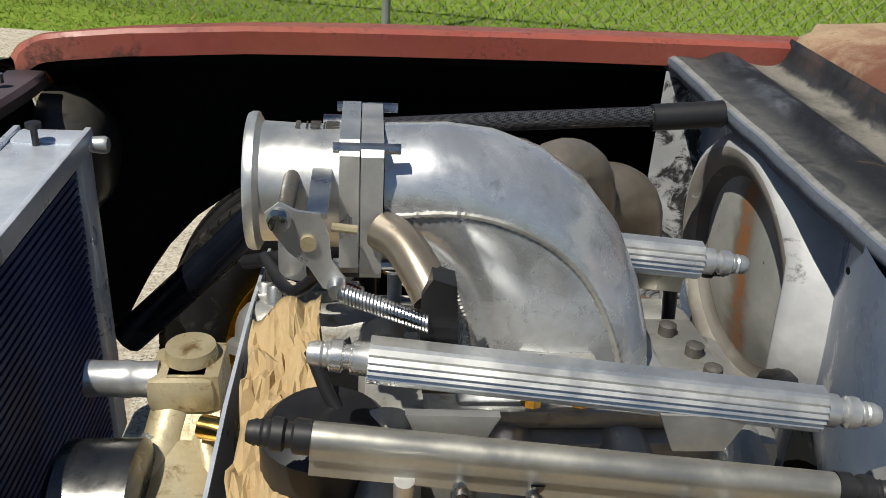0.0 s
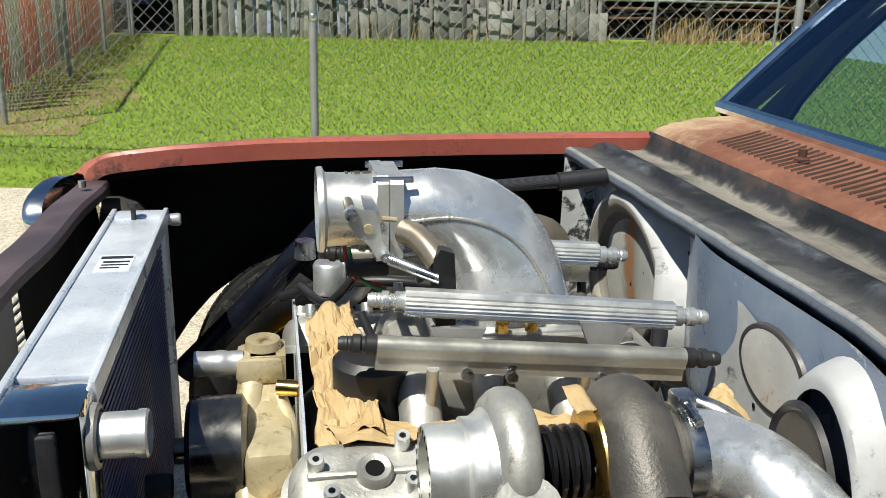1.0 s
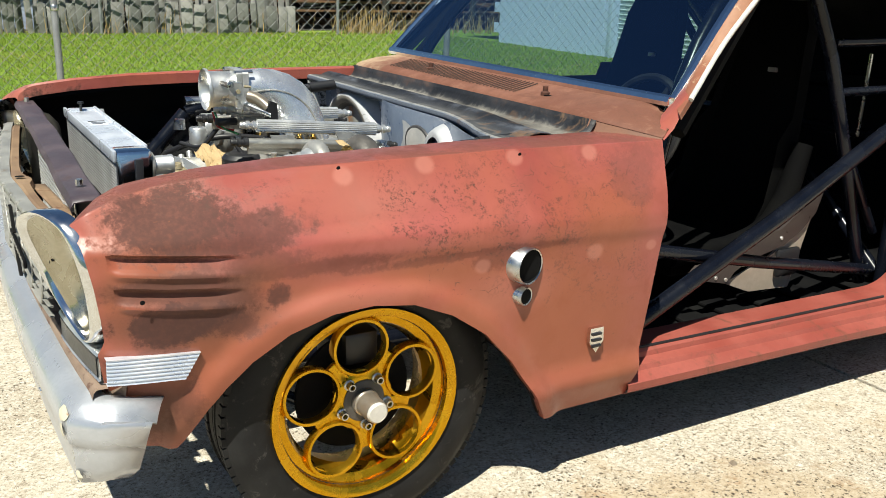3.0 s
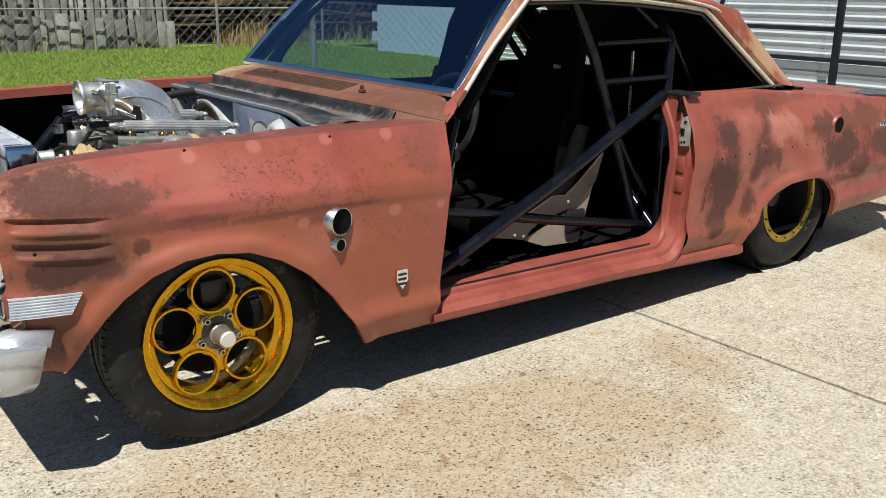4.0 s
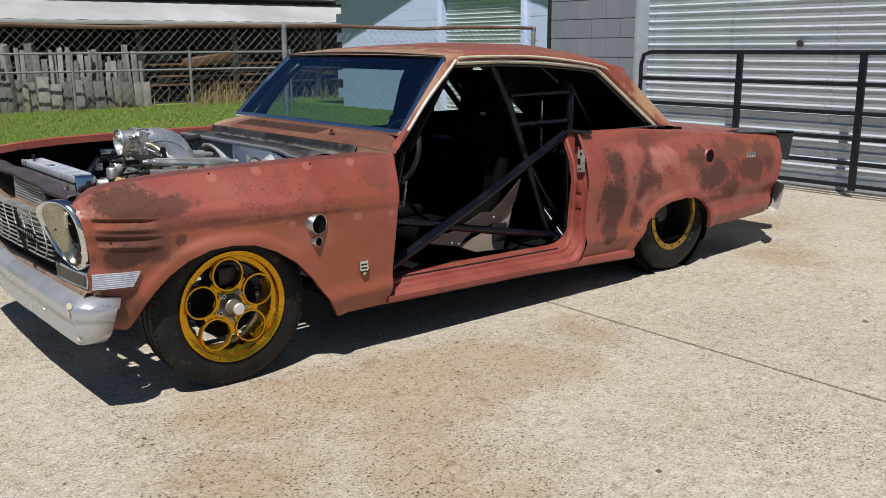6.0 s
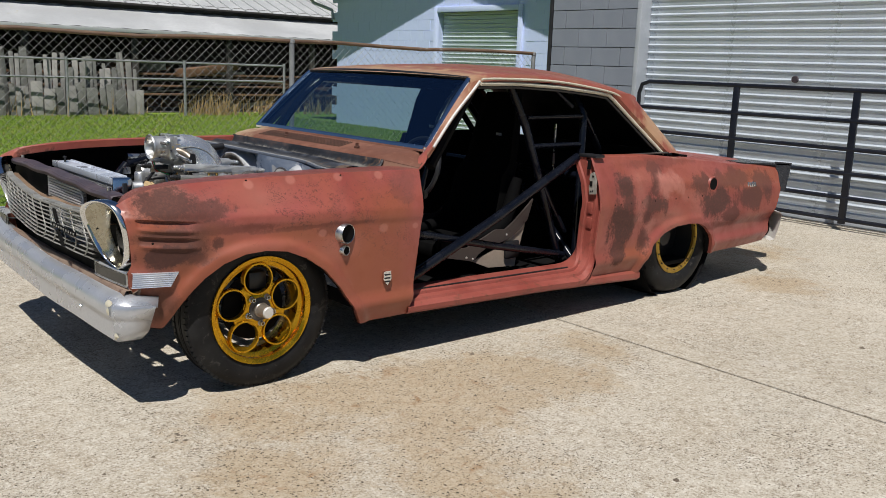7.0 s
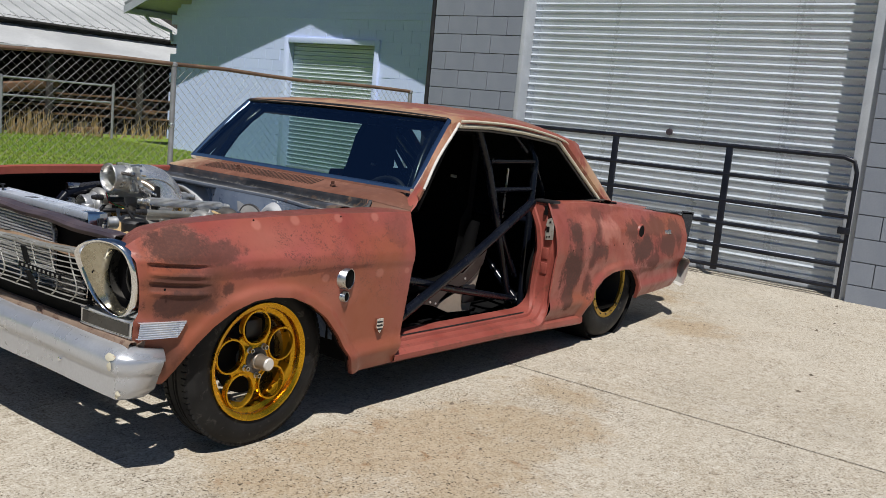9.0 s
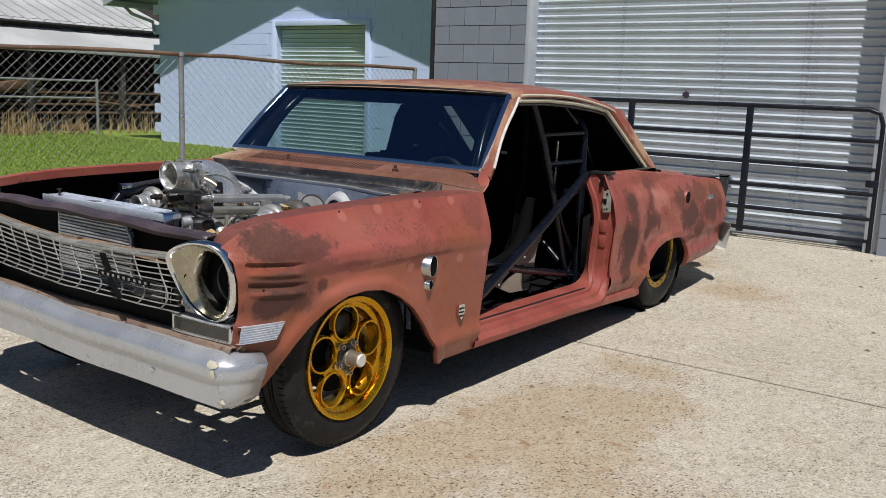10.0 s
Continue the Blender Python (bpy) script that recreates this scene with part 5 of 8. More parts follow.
# ---- glass house ----
PILLAR_PAINT = surface("rubbed_pillar_paint", (0.24, 0.085, 0.05), (0.33, 0.17, 0.10), 0.5, 0, 6, 70, 0.15, 0.001, (0.46, 0.33, 0.21), 0.54)
def wind(u, v):
    """A place on the windshield: u across from -1 to 1, v up from 0 to 1."""
    y = u * (0.757 + (0.69 - 0.757) * v)
    x = 0.855 + 0.302 * v - 0.028 * (1 - u * u) * (1 - 0.3 * v)
    z = 0.925 + 0.309 * v + 0.016 * (1 - u * u) * (0.3 + 0.7 * v) + 0.01 * math.sin(math.pi * v)
    return Vector((x, y, z))


ws = part("windshield", sheet([[wind(-1 + 2 * i / 24, 0.01 + 0.98 * k / 10) for i in range(25)] for k in range(11)]), WINDSHIELD, car, "green-tinted windshield")
if ws.data.polygons[0].normal.x > 0:
    ws.data.flip_normals()
ws.visible_shadow = False
for name, line, mat_, r in (("lower_trim", [wind(-1 + i / 12, -0.008) for i in range(25)], TRIM_CHROME, 0.0155), ("upper_trim", [wind(-1 + i / 12, 1.01) for i in range(25)], BLACK, 0.010),
                            ("side_trim", [wind(-1, k / 8) + Vector((0, -0.004, 0)) for k in range(9)], TRIM_CHROME, 0.013), ("side_trim", [wind(1, k / 8) + Vector((0, 0.004, 0)) for k in range(9)], CHROME, 0.011)):
    part(name, tube(line, r, 8), mat_, ws, "chrome windshield trim" if mat_ is not BLACK else "")


def roof_z(x, v):
    """Roof height; v from -1 to 1 across."""
    c = table(x, ((1.14, 1.245), (1.22, 1.272), (1.35, 1.29), (1.7, 1.305), (2.1, 1.298), (2.35, 1.268), (2.48, 1.222)))
    e = table(x, ((1.14, 1.24), (1.22, 1.256), (1.35, 1.262), (1.7, 1.258), (2.1, 1.225), (2.35, 1.19), (2.48, 1.165)))
    return e + (c - e) * (1 - abs(v) ** 2.4)


def roof_w(x):
    return table(x, ((1.14, 0.695), (1.3, 0.69), (1.7, 0.678), (2.0, 0.662), (2.48, 0.635)))


rows = []
for x in stations(1.15, 2.48, 0.06, (1.17, 1.19)):
    row = []
    for k in range(27):
        v = -1 + 2 * k / 26
        row.append(Vector((x - 0.03 * (1 - v * v) * max(0, 1 - (x - 1.15) / 0.3), v * roof_w(x), roof_z(x, v))))
    row = [row[0] + Vector((0, -0.020, -0.034)), row[0] + Vector((0, -0.016, -0.012)), *row, row[-1] + Vector((0, 0.016, -0.012)), row[-1] + Vector((0, 0.020, -0.034))]
    rows.append(row)
roof = part("roof", sheet(rows), PAINT, car, "faded red roof with bare tan patches", 50)
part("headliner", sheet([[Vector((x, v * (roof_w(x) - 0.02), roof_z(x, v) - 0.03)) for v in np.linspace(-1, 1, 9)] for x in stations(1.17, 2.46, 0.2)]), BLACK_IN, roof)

for sy in (-1, 1):
    near = sy < 0
    # front pillar: a painted band between windshield trim and the bright strip
    rows, strip = [], []
    for k in range(11):
        f = k / 10
        w = wind(sy, f)
        o = Vector((0.792 + 0.411 * f, sy * (0.848 - 0.133 * f - 0.014 * math.sin(math.pi * f) ** 2), 0.905 + 0.320 * f)) if near else Vector((0.862 + 0.33 * f, 0.782 - 0.075 * f, 0.903 + 0.322 * f))
        m_ = w.lerp(o, 0.55) + Vector((-0.004, sy * 0.004, 0.006))
        rows.append([w + Vector((0.012, 0, -0.012)), w + Vector((0.0, sy * 0.012, 0.002)), m_, o, o + Vector((0.012, -sy * 0.004, -0.012)), o + Vector((0.03, -sy * 0.045, -0.012))])
        if k or not near:
            strip.append(o + Vector((0.003, sy * 0.002, 0.001)))
    # far pillar and strip in black: shade put into their colour
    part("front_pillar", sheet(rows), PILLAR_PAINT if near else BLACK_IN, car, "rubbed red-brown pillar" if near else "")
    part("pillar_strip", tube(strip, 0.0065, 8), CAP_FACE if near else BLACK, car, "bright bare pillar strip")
    if near:
        foot = rows[1][3]
        part("pillar_foot", sheet([[Vector((0.775, -0.800, 0.845)), Vector((0.757, -0.842, 0.846)), Vector((0.762, -0.815, 0.866)), Vector((0.800, -0.780, 0.893)), wind(-1, -0.03)],
                                   [Vector((0.800, -0.805, 0.868)), Vector((0.782, -0.846, 0.874)), Vector((0.785, -0.822, 0.893)), Vector((0.815, -0.788, 0.910)), wind(-1, 0.0) + Vector((0, -0.012, 0.002))],
                                   [foot + Vector((0.03, 0.045, -0.012)), foot, foot.lerp(rows[1][2], 0.5) + Vector((0, -0.002, 0.003)), rows[1][2], rows[1][1]]]), PAINT, car, "red pillar foot", 50)
    # black tube added along the pillar to keep its inner side dark
    part("pillar_cover", tube([(0.90, sy * 0.735, 0.84), (1.20, sy * 0.675, 1.20)], 0.026, 8), BLACK_IN, car)
    # drip rail and window frame; the far ones black, shade put into colour
    rail = [(1.215, sy * 0.722, 1.236), (1.35, sy * 0.716, 1.240), (1.7, sy * 0.70, 1.236), (2.0, sy * 0.684, 1.212), (2.25, sy * 0.672, 1.178), (2.33, sy * 0.672, 1.15)]
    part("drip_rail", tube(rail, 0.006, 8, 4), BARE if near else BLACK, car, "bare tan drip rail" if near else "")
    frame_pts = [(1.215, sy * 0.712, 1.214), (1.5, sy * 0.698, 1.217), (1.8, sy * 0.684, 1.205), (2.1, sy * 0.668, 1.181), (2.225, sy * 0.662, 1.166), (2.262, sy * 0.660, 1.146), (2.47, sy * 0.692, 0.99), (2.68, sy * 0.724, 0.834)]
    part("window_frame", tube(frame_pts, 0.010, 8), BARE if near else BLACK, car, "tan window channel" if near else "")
    part("window_seal", tube([(p[0] - 0.012, p[1] - sy * 0.010, p[2] - 0.016) for p in frame_pts], 0.008, 8), BLACK, car)
    # rear pillar
    rows = []
    for k in range(11):
        f = k / 10
        a = Vector((2.258, sy * 0.664, 1.168)).lerp(Vector((2.695, sy * 0.732, 0.838)), f)
        b = Vector((2.44, sy * 0.652, 1.168)).lerp(Vector((2.895, sy * 0.695, 0.815)), f)
        a0 = a.lerp(b, 0.06) + Vector((0, sy * 0.010, 0.006))
        rows.append([a + Vector((0, -sy * 0.015, -0.01)), a, a0, a.lerp(b, 0.4) + Vector((0, sy * 0.016, 0.008)), a.lerp(b, 0.8) + Vector((0, sy * 0.010, 0.008)), b, b + Vector((0.01, -sy * 0.05, -0.012))])
    part("rear_pillar", sheet(rows), PAINT, car, "bare tan and red roof pillar")
    part("pillar_inside", sheet([[Vector((2.262, sy * 0.648, 1.155)), Vector((2.43, sy * 0.61, 1.145))], [Vector((2.69, sy * 0.705, 0.825)), Vector((2.84, sy * 0.66, 0.79))], [Vector((2.69, sy * 0.705, 0.70)), Vector((2.84, sy * 0.66, 0.70))]]), BLACK_IN, car)
    # far sheet stands higher, an added dark cover over the lit belt
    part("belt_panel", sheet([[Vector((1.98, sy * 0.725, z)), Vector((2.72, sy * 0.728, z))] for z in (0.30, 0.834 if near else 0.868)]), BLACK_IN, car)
    part("belt_strip", box(1.99, 2.70, sy * 0.738 - 0.010, sy * 0.738 + 0.010, 0.838, 0.846, 0.003), CASTIRON, car)

# opaque black sheet added for the rear glass, keeps the cabin dark
part("rear_glass", sheet([[Vector((2.47 + 0.5 * k / 6, v * (0.57 + 0.02 * k / 6), 1.175 + 0.02 * (1 - v * v) - (0.385) * k / 6)) for v in np.linspace(-1, 1, 9)] for k in range(7)]), BLACK, car, "black rear window sheet")

# trunk lid, tail panel, spoiler, rear bumper
rows = []
for x in stations(2.95, 3.87, 0.07):
    z = table(x, ZTOP) + 0.008
    rows.append([Vector((x, v * 0.705, z + 0.025 * (1 - abs(v) ** 2.5))) for v in np.linspace(-1, 1, 15)])
part("trunk_lid", sheet(rows), PAINT, car, "dull red trunk lid")
rows = []
for z in np.linspace(0.225, 0.70, 12):
    xb = 3.86 + 0.05 * math.sin((z - 0.225) / 0.475 * math.pi * 0.9)
    rows.append([Vector((xb - 0.04 * abs(v) ** 6, v * flank_y(3.86, z, 0, False), z)) for v in np.linspace(-1, 1, 13)])
part("tail_panel", sheet(rows), PAINT, car)
sp = part("spoiler", prism([(3.50, 0.752), (4.11, 0.715), (4.14, 0.70), (4.11, 0.705), (3.50, 0.744)], -0.745, 0.745, "y"), CARBON, car, "black carbon rear spoiler")
for y in (-0.745, 0.741):
    part("end_plate", prism([(3.93, 0.738), (4.15, 0.720), (4.10, 0.525), (4.0, 0.545)], y, y + 0.006, "y"), CARBON, sp)
bump_r = []
for k in range(25):
    v = -1 + k / 12
    xx = 3.93 - 0.15 * abs(v) ** 7
    yy = v * 0.885
    bump_r.append([Vector((xx + dx, yy, z)) for dx, z in ((0.0, 0.425), (0.035, 0.42), (0.055, 0.40), (0.030, 0.32), (-0.010, 0.245), (-0.07, 0.24))])
for ob in car.children:
    if ob.name.split(".")[0] in ("quarter_panel", "quarter_shoulder", "tail_panel", "trunk_lid"):
        for v in ob.data.vertices:
            v.co.x += min(1.0, max(0.0, (v.co.x - 3.4) / 0.46)) * table(v.co.z, ((0.2, -0.10), (0.42, -0.045), (0.56, 0.05), (0.66, 0.10), (0.8, 0.10)))
part("rear_bumper", sheet(bump_r), CAP_FACE, car, "silver rear bumper")

# fuel filler hole and script badge, tail
part("filler_hole", lathe([(0, -0.006), (0.040, -0.006)], (3.02, -flank_y(3.02, 0.652, 0, False), 0.652), "y", 24), BLACK_IN, car, "empty fuel filler hole")
part("filler_rim", lathe([(0.037, 0.004), (0.038, -0.007), (0.044, -0.008), (0.050, 0.004)], (3.02, -flank_y(3.02, 0.652, 0, False), 0.652), "y", 24), PAINT_JAMB, bpy.data.objects["filler_hole"])
BY = -flank_y(3.5, 0.615, 0, False) - 0.003
badge = part("script_badge", box(3.44, 3.56, BY - 0.003, BY + 0.004, 0.605, 0.612, 0.002), CHROME, car, "chrome script badge")
for i in range(4):
    part("stroke", box(3.45 + i * 0.026, 3.468 + i * 0.026, BY - 0.004, BY + 0.004, 0.606, 0.638 - 0.004 * (i % 2), 0.002), CHROME, badge)

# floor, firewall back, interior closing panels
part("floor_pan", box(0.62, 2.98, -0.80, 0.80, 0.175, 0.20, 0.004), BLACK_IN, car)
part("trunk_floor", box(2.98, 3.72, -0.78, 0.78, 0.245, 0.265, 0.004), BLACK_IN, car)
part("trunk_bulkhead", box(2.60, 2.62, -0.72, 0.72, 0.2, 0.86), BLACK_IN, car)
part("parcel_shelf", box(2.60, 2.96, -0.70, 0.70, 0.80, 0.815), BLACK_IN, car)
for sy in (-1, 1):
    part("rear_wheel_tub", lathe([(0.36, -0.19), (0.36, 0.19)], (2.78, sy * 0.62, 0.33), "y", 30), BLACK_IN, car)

# exhaust tips through the fender and the shield badge
for name, z, r, yo in (("exhaust_tip", 0.610, 0.041, -0.908), ("wastegate_tip", 0.538, 0.021, -0.898)):
    rings = []
    for rr, f, x in ((r, -0.84, 0.315), (r, yo, 0.340), (r - 0.0015, yo - 0.0015, 0.340), (r - 0.004, yo, 0.340), (r - 0.004, -0.8965, 0.336)):
        ring = []
        for k in range(32):
            a = 2 * math.pi * k / 32
            ring.append(Vector((x + rr * math.cos(a), f + (0.32 * rr * math.cos(a) if f < -0.85 else 0.0), z + rr * math.sin(a))))
        rings.append(ring)
    tip = part(name, sheet(rings[:4], None, True), STEEL, car, "polished steel exhaust outlet", 50)
    part("bore", sheet([rings[3], rings[4], [Vector((0.33, yo + 0.05, z))] * 32][:2], None, True), BLACK_IN, tip)
    part("bore_end", lathe([(0, 0), (r - 0.003, 0)], (0.336, -0.8968, z), "y", 24), BLACK_IN, tip)
em = part("fender_badge", prism([(0.535, 0.425), (0.573, 0.425), (0.576, 0.39), (0.555, 0.362), (0.534, 0.39)], -0.895, -0.884, "y"), CHROME, car, "small chrome shield badge")
for z in (0.41, 0.395, 0.38):
    part("badge_bar", box(0.54, 0.568, -0.899, -0.894, z - 0.003, z + 0.003, 0.001), BLACK, em)
for x in (2.06, 2.11, 2.2, 2.3, 2.42, 2.52, 2.62, 2.75, 2.9):
    part("trim_hole", lathe([(0, -0.001), (0.005, 0.0)], (x, -(flank_y(x, 0.60 - (x - 2.0) * 0.01, 0, False)) - 0.001, 0.60 - (x - 2.0) * 0.01), "y", 8), BLACK_IN, car)
for x, z in ((-0.462, 0.644), (-0.062, 0.837), (0.359, 0.837)):
    part("trim_hole", lathe([(0, -0.001), (0.0045, 0.0)], (x, -(flank_y(x, z, 0, False)) - 0.008 * (x < -0.4) - 0.0012, z), "y", 8), BLACK_IN, car)


# ---- wheels ----
def tyre_profile(R, rim, w):
    return [(rim - 0.012, -w * 0.40), (rim + 0.004, -w * 0.46), (rim + (R - rim) * 0.35, -w * 0.53), (rim + (R - rim) * 0.7, -w * 0.51), (R - 0.018, -w * 0.46), (R - 0.004, -w * 0.40), (R - 0.001, -w * 0.30), (R - 0.007, -w * 0.29), (R - 0.007, -w * 0.26), (R, -w * 0.25), (R, -w * 0.08), (R - 0.007, -w * 0.07), (R - 0.007, -w * 0.03), (R + 0.001, -w * 0.02), (R + 0.001, w * 0.02), (R - 0.007, w * 0.03),
            (R - 0.007, w * 0.07), (R, w * 0.08), (R, w * 0.25), (R - 0.007, w * 0.26), (R - 0.007, w * 0.29), (R - 0.001, w * 0.30), (R - 0.004, w * 0.40), (R - 0.018, w * 0.46), (rim + (R - rim) * 0.7, w * 0.51), (rim + (R - rim) * 0.35, w * 0.53), (rim + 0.004, w * 0.46), (rim - 0.012, w * 0.40)]


def front_wheel(cy, face):
    """face: -1 looks to -y."""
    R, w = 0.318, 0.15
    c = (0, cy, R)
    wheel = part("front_wheel", lathe([(0.172, -0.02), (0.178, 0.0), (0.196, 0.006), (0.199, 0.028), (0.207, 0.034), (0.2185, 0.036), (0.2185, 0.026), (0.206, 0.02), (0.196, 0.0), (0.19, -0.10), (0.205, -0.12), (0.205, -0.125), (0.18, -0.10), (0.166, -0.03)], (0, 0, 0), "y", 64, closed=True), GOLD, car, "gold anodised drag wheel with five round openings")
    for v in wheel.data.vertices:
        v.co.y *= face
    face_y = 0.002
    disc = bmesh.new()
    for k in range(5):
        a = math.radians(90 + 72 * k + 3)
        ox, oz = 0.124 * math.cos(a), 0.124 * math.sin(a)
        lathe([(0.066, -0.012), (0.0665, 0.004), (0.0645, 0.010), (0.0585, 0.010), (0.0565, 0.004), (0.0565, -0.012)], (ox, face_y, oz), "y", 36, disc, True)
        a2 = a + math.radians(36)
        box(0.062, 0.118, -0.008, 0.006, -0.012, 0.012, 0.003, disc, Matrix.Rotation(-a2, 4, "Y"))
    lathe([(0.030, -0.014), (0.064, -0.014), (0.071, -0.006), (0.071, 0.004), (0.062, 0.009), (0.030, 0.009)], (0, 0, 0), "y", 40, disc, True)
    for v in disc.verts:
        v.co.y *= face
    part("spokes", disc, GOLD, wheel)
    for name, prof, mat_, lab in (("hub_ring", [(0.048, 0.004), (0.048, 0.012), (0.044, 0.014), (0.028, 0.014)], CASTIRON, "dark steel hub flange"),
                                  ("hub_barrel", [(0.024, 0.076), (0.026, 0.07), (0.027, 0.03), (0.030, 0.027), (0.031, -0.01), (0, -0.01)], TITAN, "grey-brown hub barrel"),
                                  ("hub_cap", [(0, 0.082), (0.020, 0.082), (0.0235, 0.078), (0.024, 0.072)], CAP_FACE, "machined pale hub cap")):
        ring = lathe(prof, (0, 0, 0), "y", 32)
        for v in ring.verts:
            v.co.y *= face
        part(name, ring, mat_, wheel, lab)
    for k in range(5):
        a = math.radians(90 + 72 * k + 39)
        nut = lathe([(0.0055, 0.026), (0.0085, 0.026), (0.0095, 0.022), (0.0095, 0.012), (0.0125, 0.010), (0.0125, 0.006)], (0.056 * math.cos(a), 0.003, 0.056 * math.sin(a)), "y", 12)
        for v in nut.verts:
            v.co.y *= face
        part("lug_nut", nut, STEEL, wheel)
    part("tyre", lathe(tyre_profile(R - 0.005, 0.208, w), (0, -face * 0.045, 0), "y", 72), RUBBER, wheel, "worn black front tyre")
    tread = bmesh.new()
    for k in range(84):
        for y0 in (-0.41, 0.27):
            box(-0.0095, 0.0095, w * y0, w * (y0 + 0.14), R - 0.012, R - 0.001, 0, tread, Matrix.Translation((0, -face * 0.045, 0)) @ Matrix.Rotation(2 * math.pi * (k + (y0 > 0) * 0.5) / 84, 4, "Y"))
    tagged(part("tread_band", tread, RUBBER, wheel), kind="stuff")
    # disc painted near-black: the shade behind the wheel's openings is in its colour
    part("brake_disc", lathe([(0.05, -0.005), (0.135, -0.005), (0.135, 0.005), (0.05, 0.005)], (0, -face * 0.05, 0), "y", 40, None, True), BLACK_IN, wheel)
    part("caliper", box(-0.03, 0.05, -face * 0.05 - 0.03, -face * 0.05 + 0.03, 0.07, 0.145, 0.01), BLACK, wheel)
    wheel.location = c
    return wheel


front_wheel(-0.782, -1)
front_wheel(0.782, 1)
for sy in (-1, 1):
    R, w = 0.325, 0.28
    rw = part("rear_wheel", lathe([(0.196, 0.0), (0.203, 0.006), (0.204, -0.012), (0.190, -0.016), (0.175, -0.012), (0.171, 0.004)], (0, 0, 0), "y", 56, closed=True), GOLD_DULL, car, "deep rear drag wheel with gold bead-lock ring")
    for v in rw.data.vertices:
        v.co.y *= sy
    barrel = lathe([(0.176, -0.014), (0.176, -0.24), (0.2, -0.26)], (0, 0, 0), "y", 40)
    centre = lathe([(0.0, -0.08), (0.05, -0.08), (0.055, -0.12), (0.178, -0.13), (0.178, -0.14), (0.0, -0.14)], (0, 0, 0), "y", 32)
    bolts = [lathe([(0.0, 0.009), (0.0042, 0.009), (0.0042, 0.001)], (0.183 * math.cos(2 * math.pi * k / 16), 0, 0.183 * math.sin(2 * math.pi * k / 16)), "y", 6) for k in range(16)]
    for b_ in (barrel, centre, *bolts):
        for v in b_.verts:
            v.co.y *= sy
    part("barrel", barrel, BLACK, rw)
    part("tyre", lathe(tyre_profile(R, 0.200, w), (0, -sy * 0.125, 0), "y", 64), RUBBER, rw, "wide black rear slick")
    part("wheel_centre", centre, BLACK, rw)
    for b_ in bolts:
        part("bolt", b_, BLACK, rw)
    rw.location = (2.781, sy * 0.80, R)
part("rear_axle", tube([(2.78, -0.6, 0.32), (2.78, 0.6, 0.32)], 0.045, 14), BLACK_IN, car)


# ---- front end ----
BUMPER = ((0.0, 0.30), (0.022, 0.300), (0.034, 0.306), (0.038, 0.340), (0.040, 0.372), (0.0415, 0.384), (0.0485, 0.391), (0.0500, 0.405), (0.0510, 0.420), (0.049, 0.433), (0.041, 0.448), (0.024, 0.461), (0.0, 0.469), (-0.02, 0.471))


def bumper_at(v, d, z):
    """A place on the front bumper: v across it from -1 to 1, d out of its back line, z up its section."""
    bow = -0.578 + 0.030 * v * v
    # ends wrap back round the fender
    a = max(0.0, (abs(v) - 0.90) / 0.10)
    x = bow + 0.112 * a**1.6
    y = (0.90 * abs(v) * (1 - 0.10 * a) + 0.034 * a) if a else 0.90 * abs(v)
    y *= 0.97 if v > 0 else 1.0
    ny = 0.9 * a
    nx = -math.sqrt(max(0.0, 1 - ny * ny))
    rise = 0.020 * (1 + v) - 0.010 + 0.003 * (1 - v * v) * math.sin(v * 9)
    return Vector((x - 0.05 * a * max(0.0, 0.45 - z) / 0.15 + nx * d, math.copysign(y + ny * d - (0.034 * a if z < 0.32 else 0), v), z + rise + (-0.022 * a if z > 0.44 else 0)))


fb = thick(part("front_bumper", sheet([[bumper_at(-1 + k / 24, d, z) for d, z in BUMPER] for k in range(49)]), SILVER_PAINT, car, "dented silver-painted front bumper"), 0.004)
pr = random.Random(4)
for v0, z0, rv, rz in ((-0.885, 0.440, 0.026, 0.014), (-0.925, 0.322, 0.010, 0.014), (-0.893, 0.412, 0.014, 0.014)):
    rim = [pr.uniform(0.7, 1.15) for _ in range(14)]
    rows = []
    for f in (0.02, 0.5, 1.0):
        rows.append([bumper_at(v0 + rv * f * r_ * math.cos(k * math.pi / 7), table(z0 + rz * f * r_ * math.sin(k * math.pi / 7), [(z, d) for d, z in BUMPER]) + 0.0025 - 0.0015 * f, z0 + rz * f * r_ * math.sin(k * math.pi / 7)) for k, r_ in enumerate(rim)])
    part("bumper_patch", sheet(rows, None, True), BARE, fb, "bare filler patch")
for y in (-0.53, 0.53):
    part("bumper_bolt", lathe([(0.0, -0.006), (0.006, -0.004), (0.0075, 0.0)], tuple(bumper_at(y / 0.9, 0.041, 0.362)), "x", 14), CHROME, fb)
    part("bumper_bracket", box(-0.575, -0.40, y - 0.02, y + 0.02, 0.37, 0.42, 0.004), BLACK_IN, fb)
# valance between bumper and grille
rows = [[Vector((-0.588 + 0.035 * (y / 0.86) ** 2 + dx, y, z - 0.020 * abs(y / 0.8) ** 3)) for dx, z in ((0.004, 0.468), (0.008, 0.488), (0.014, 0.494), (0.034, 0.494), (0.040, 0.470))] for y in np.linspace(-0.82, 0.82, 21)]
part("valance", sheet(rows), VALANCE, car, "dusty tan front valance lip")
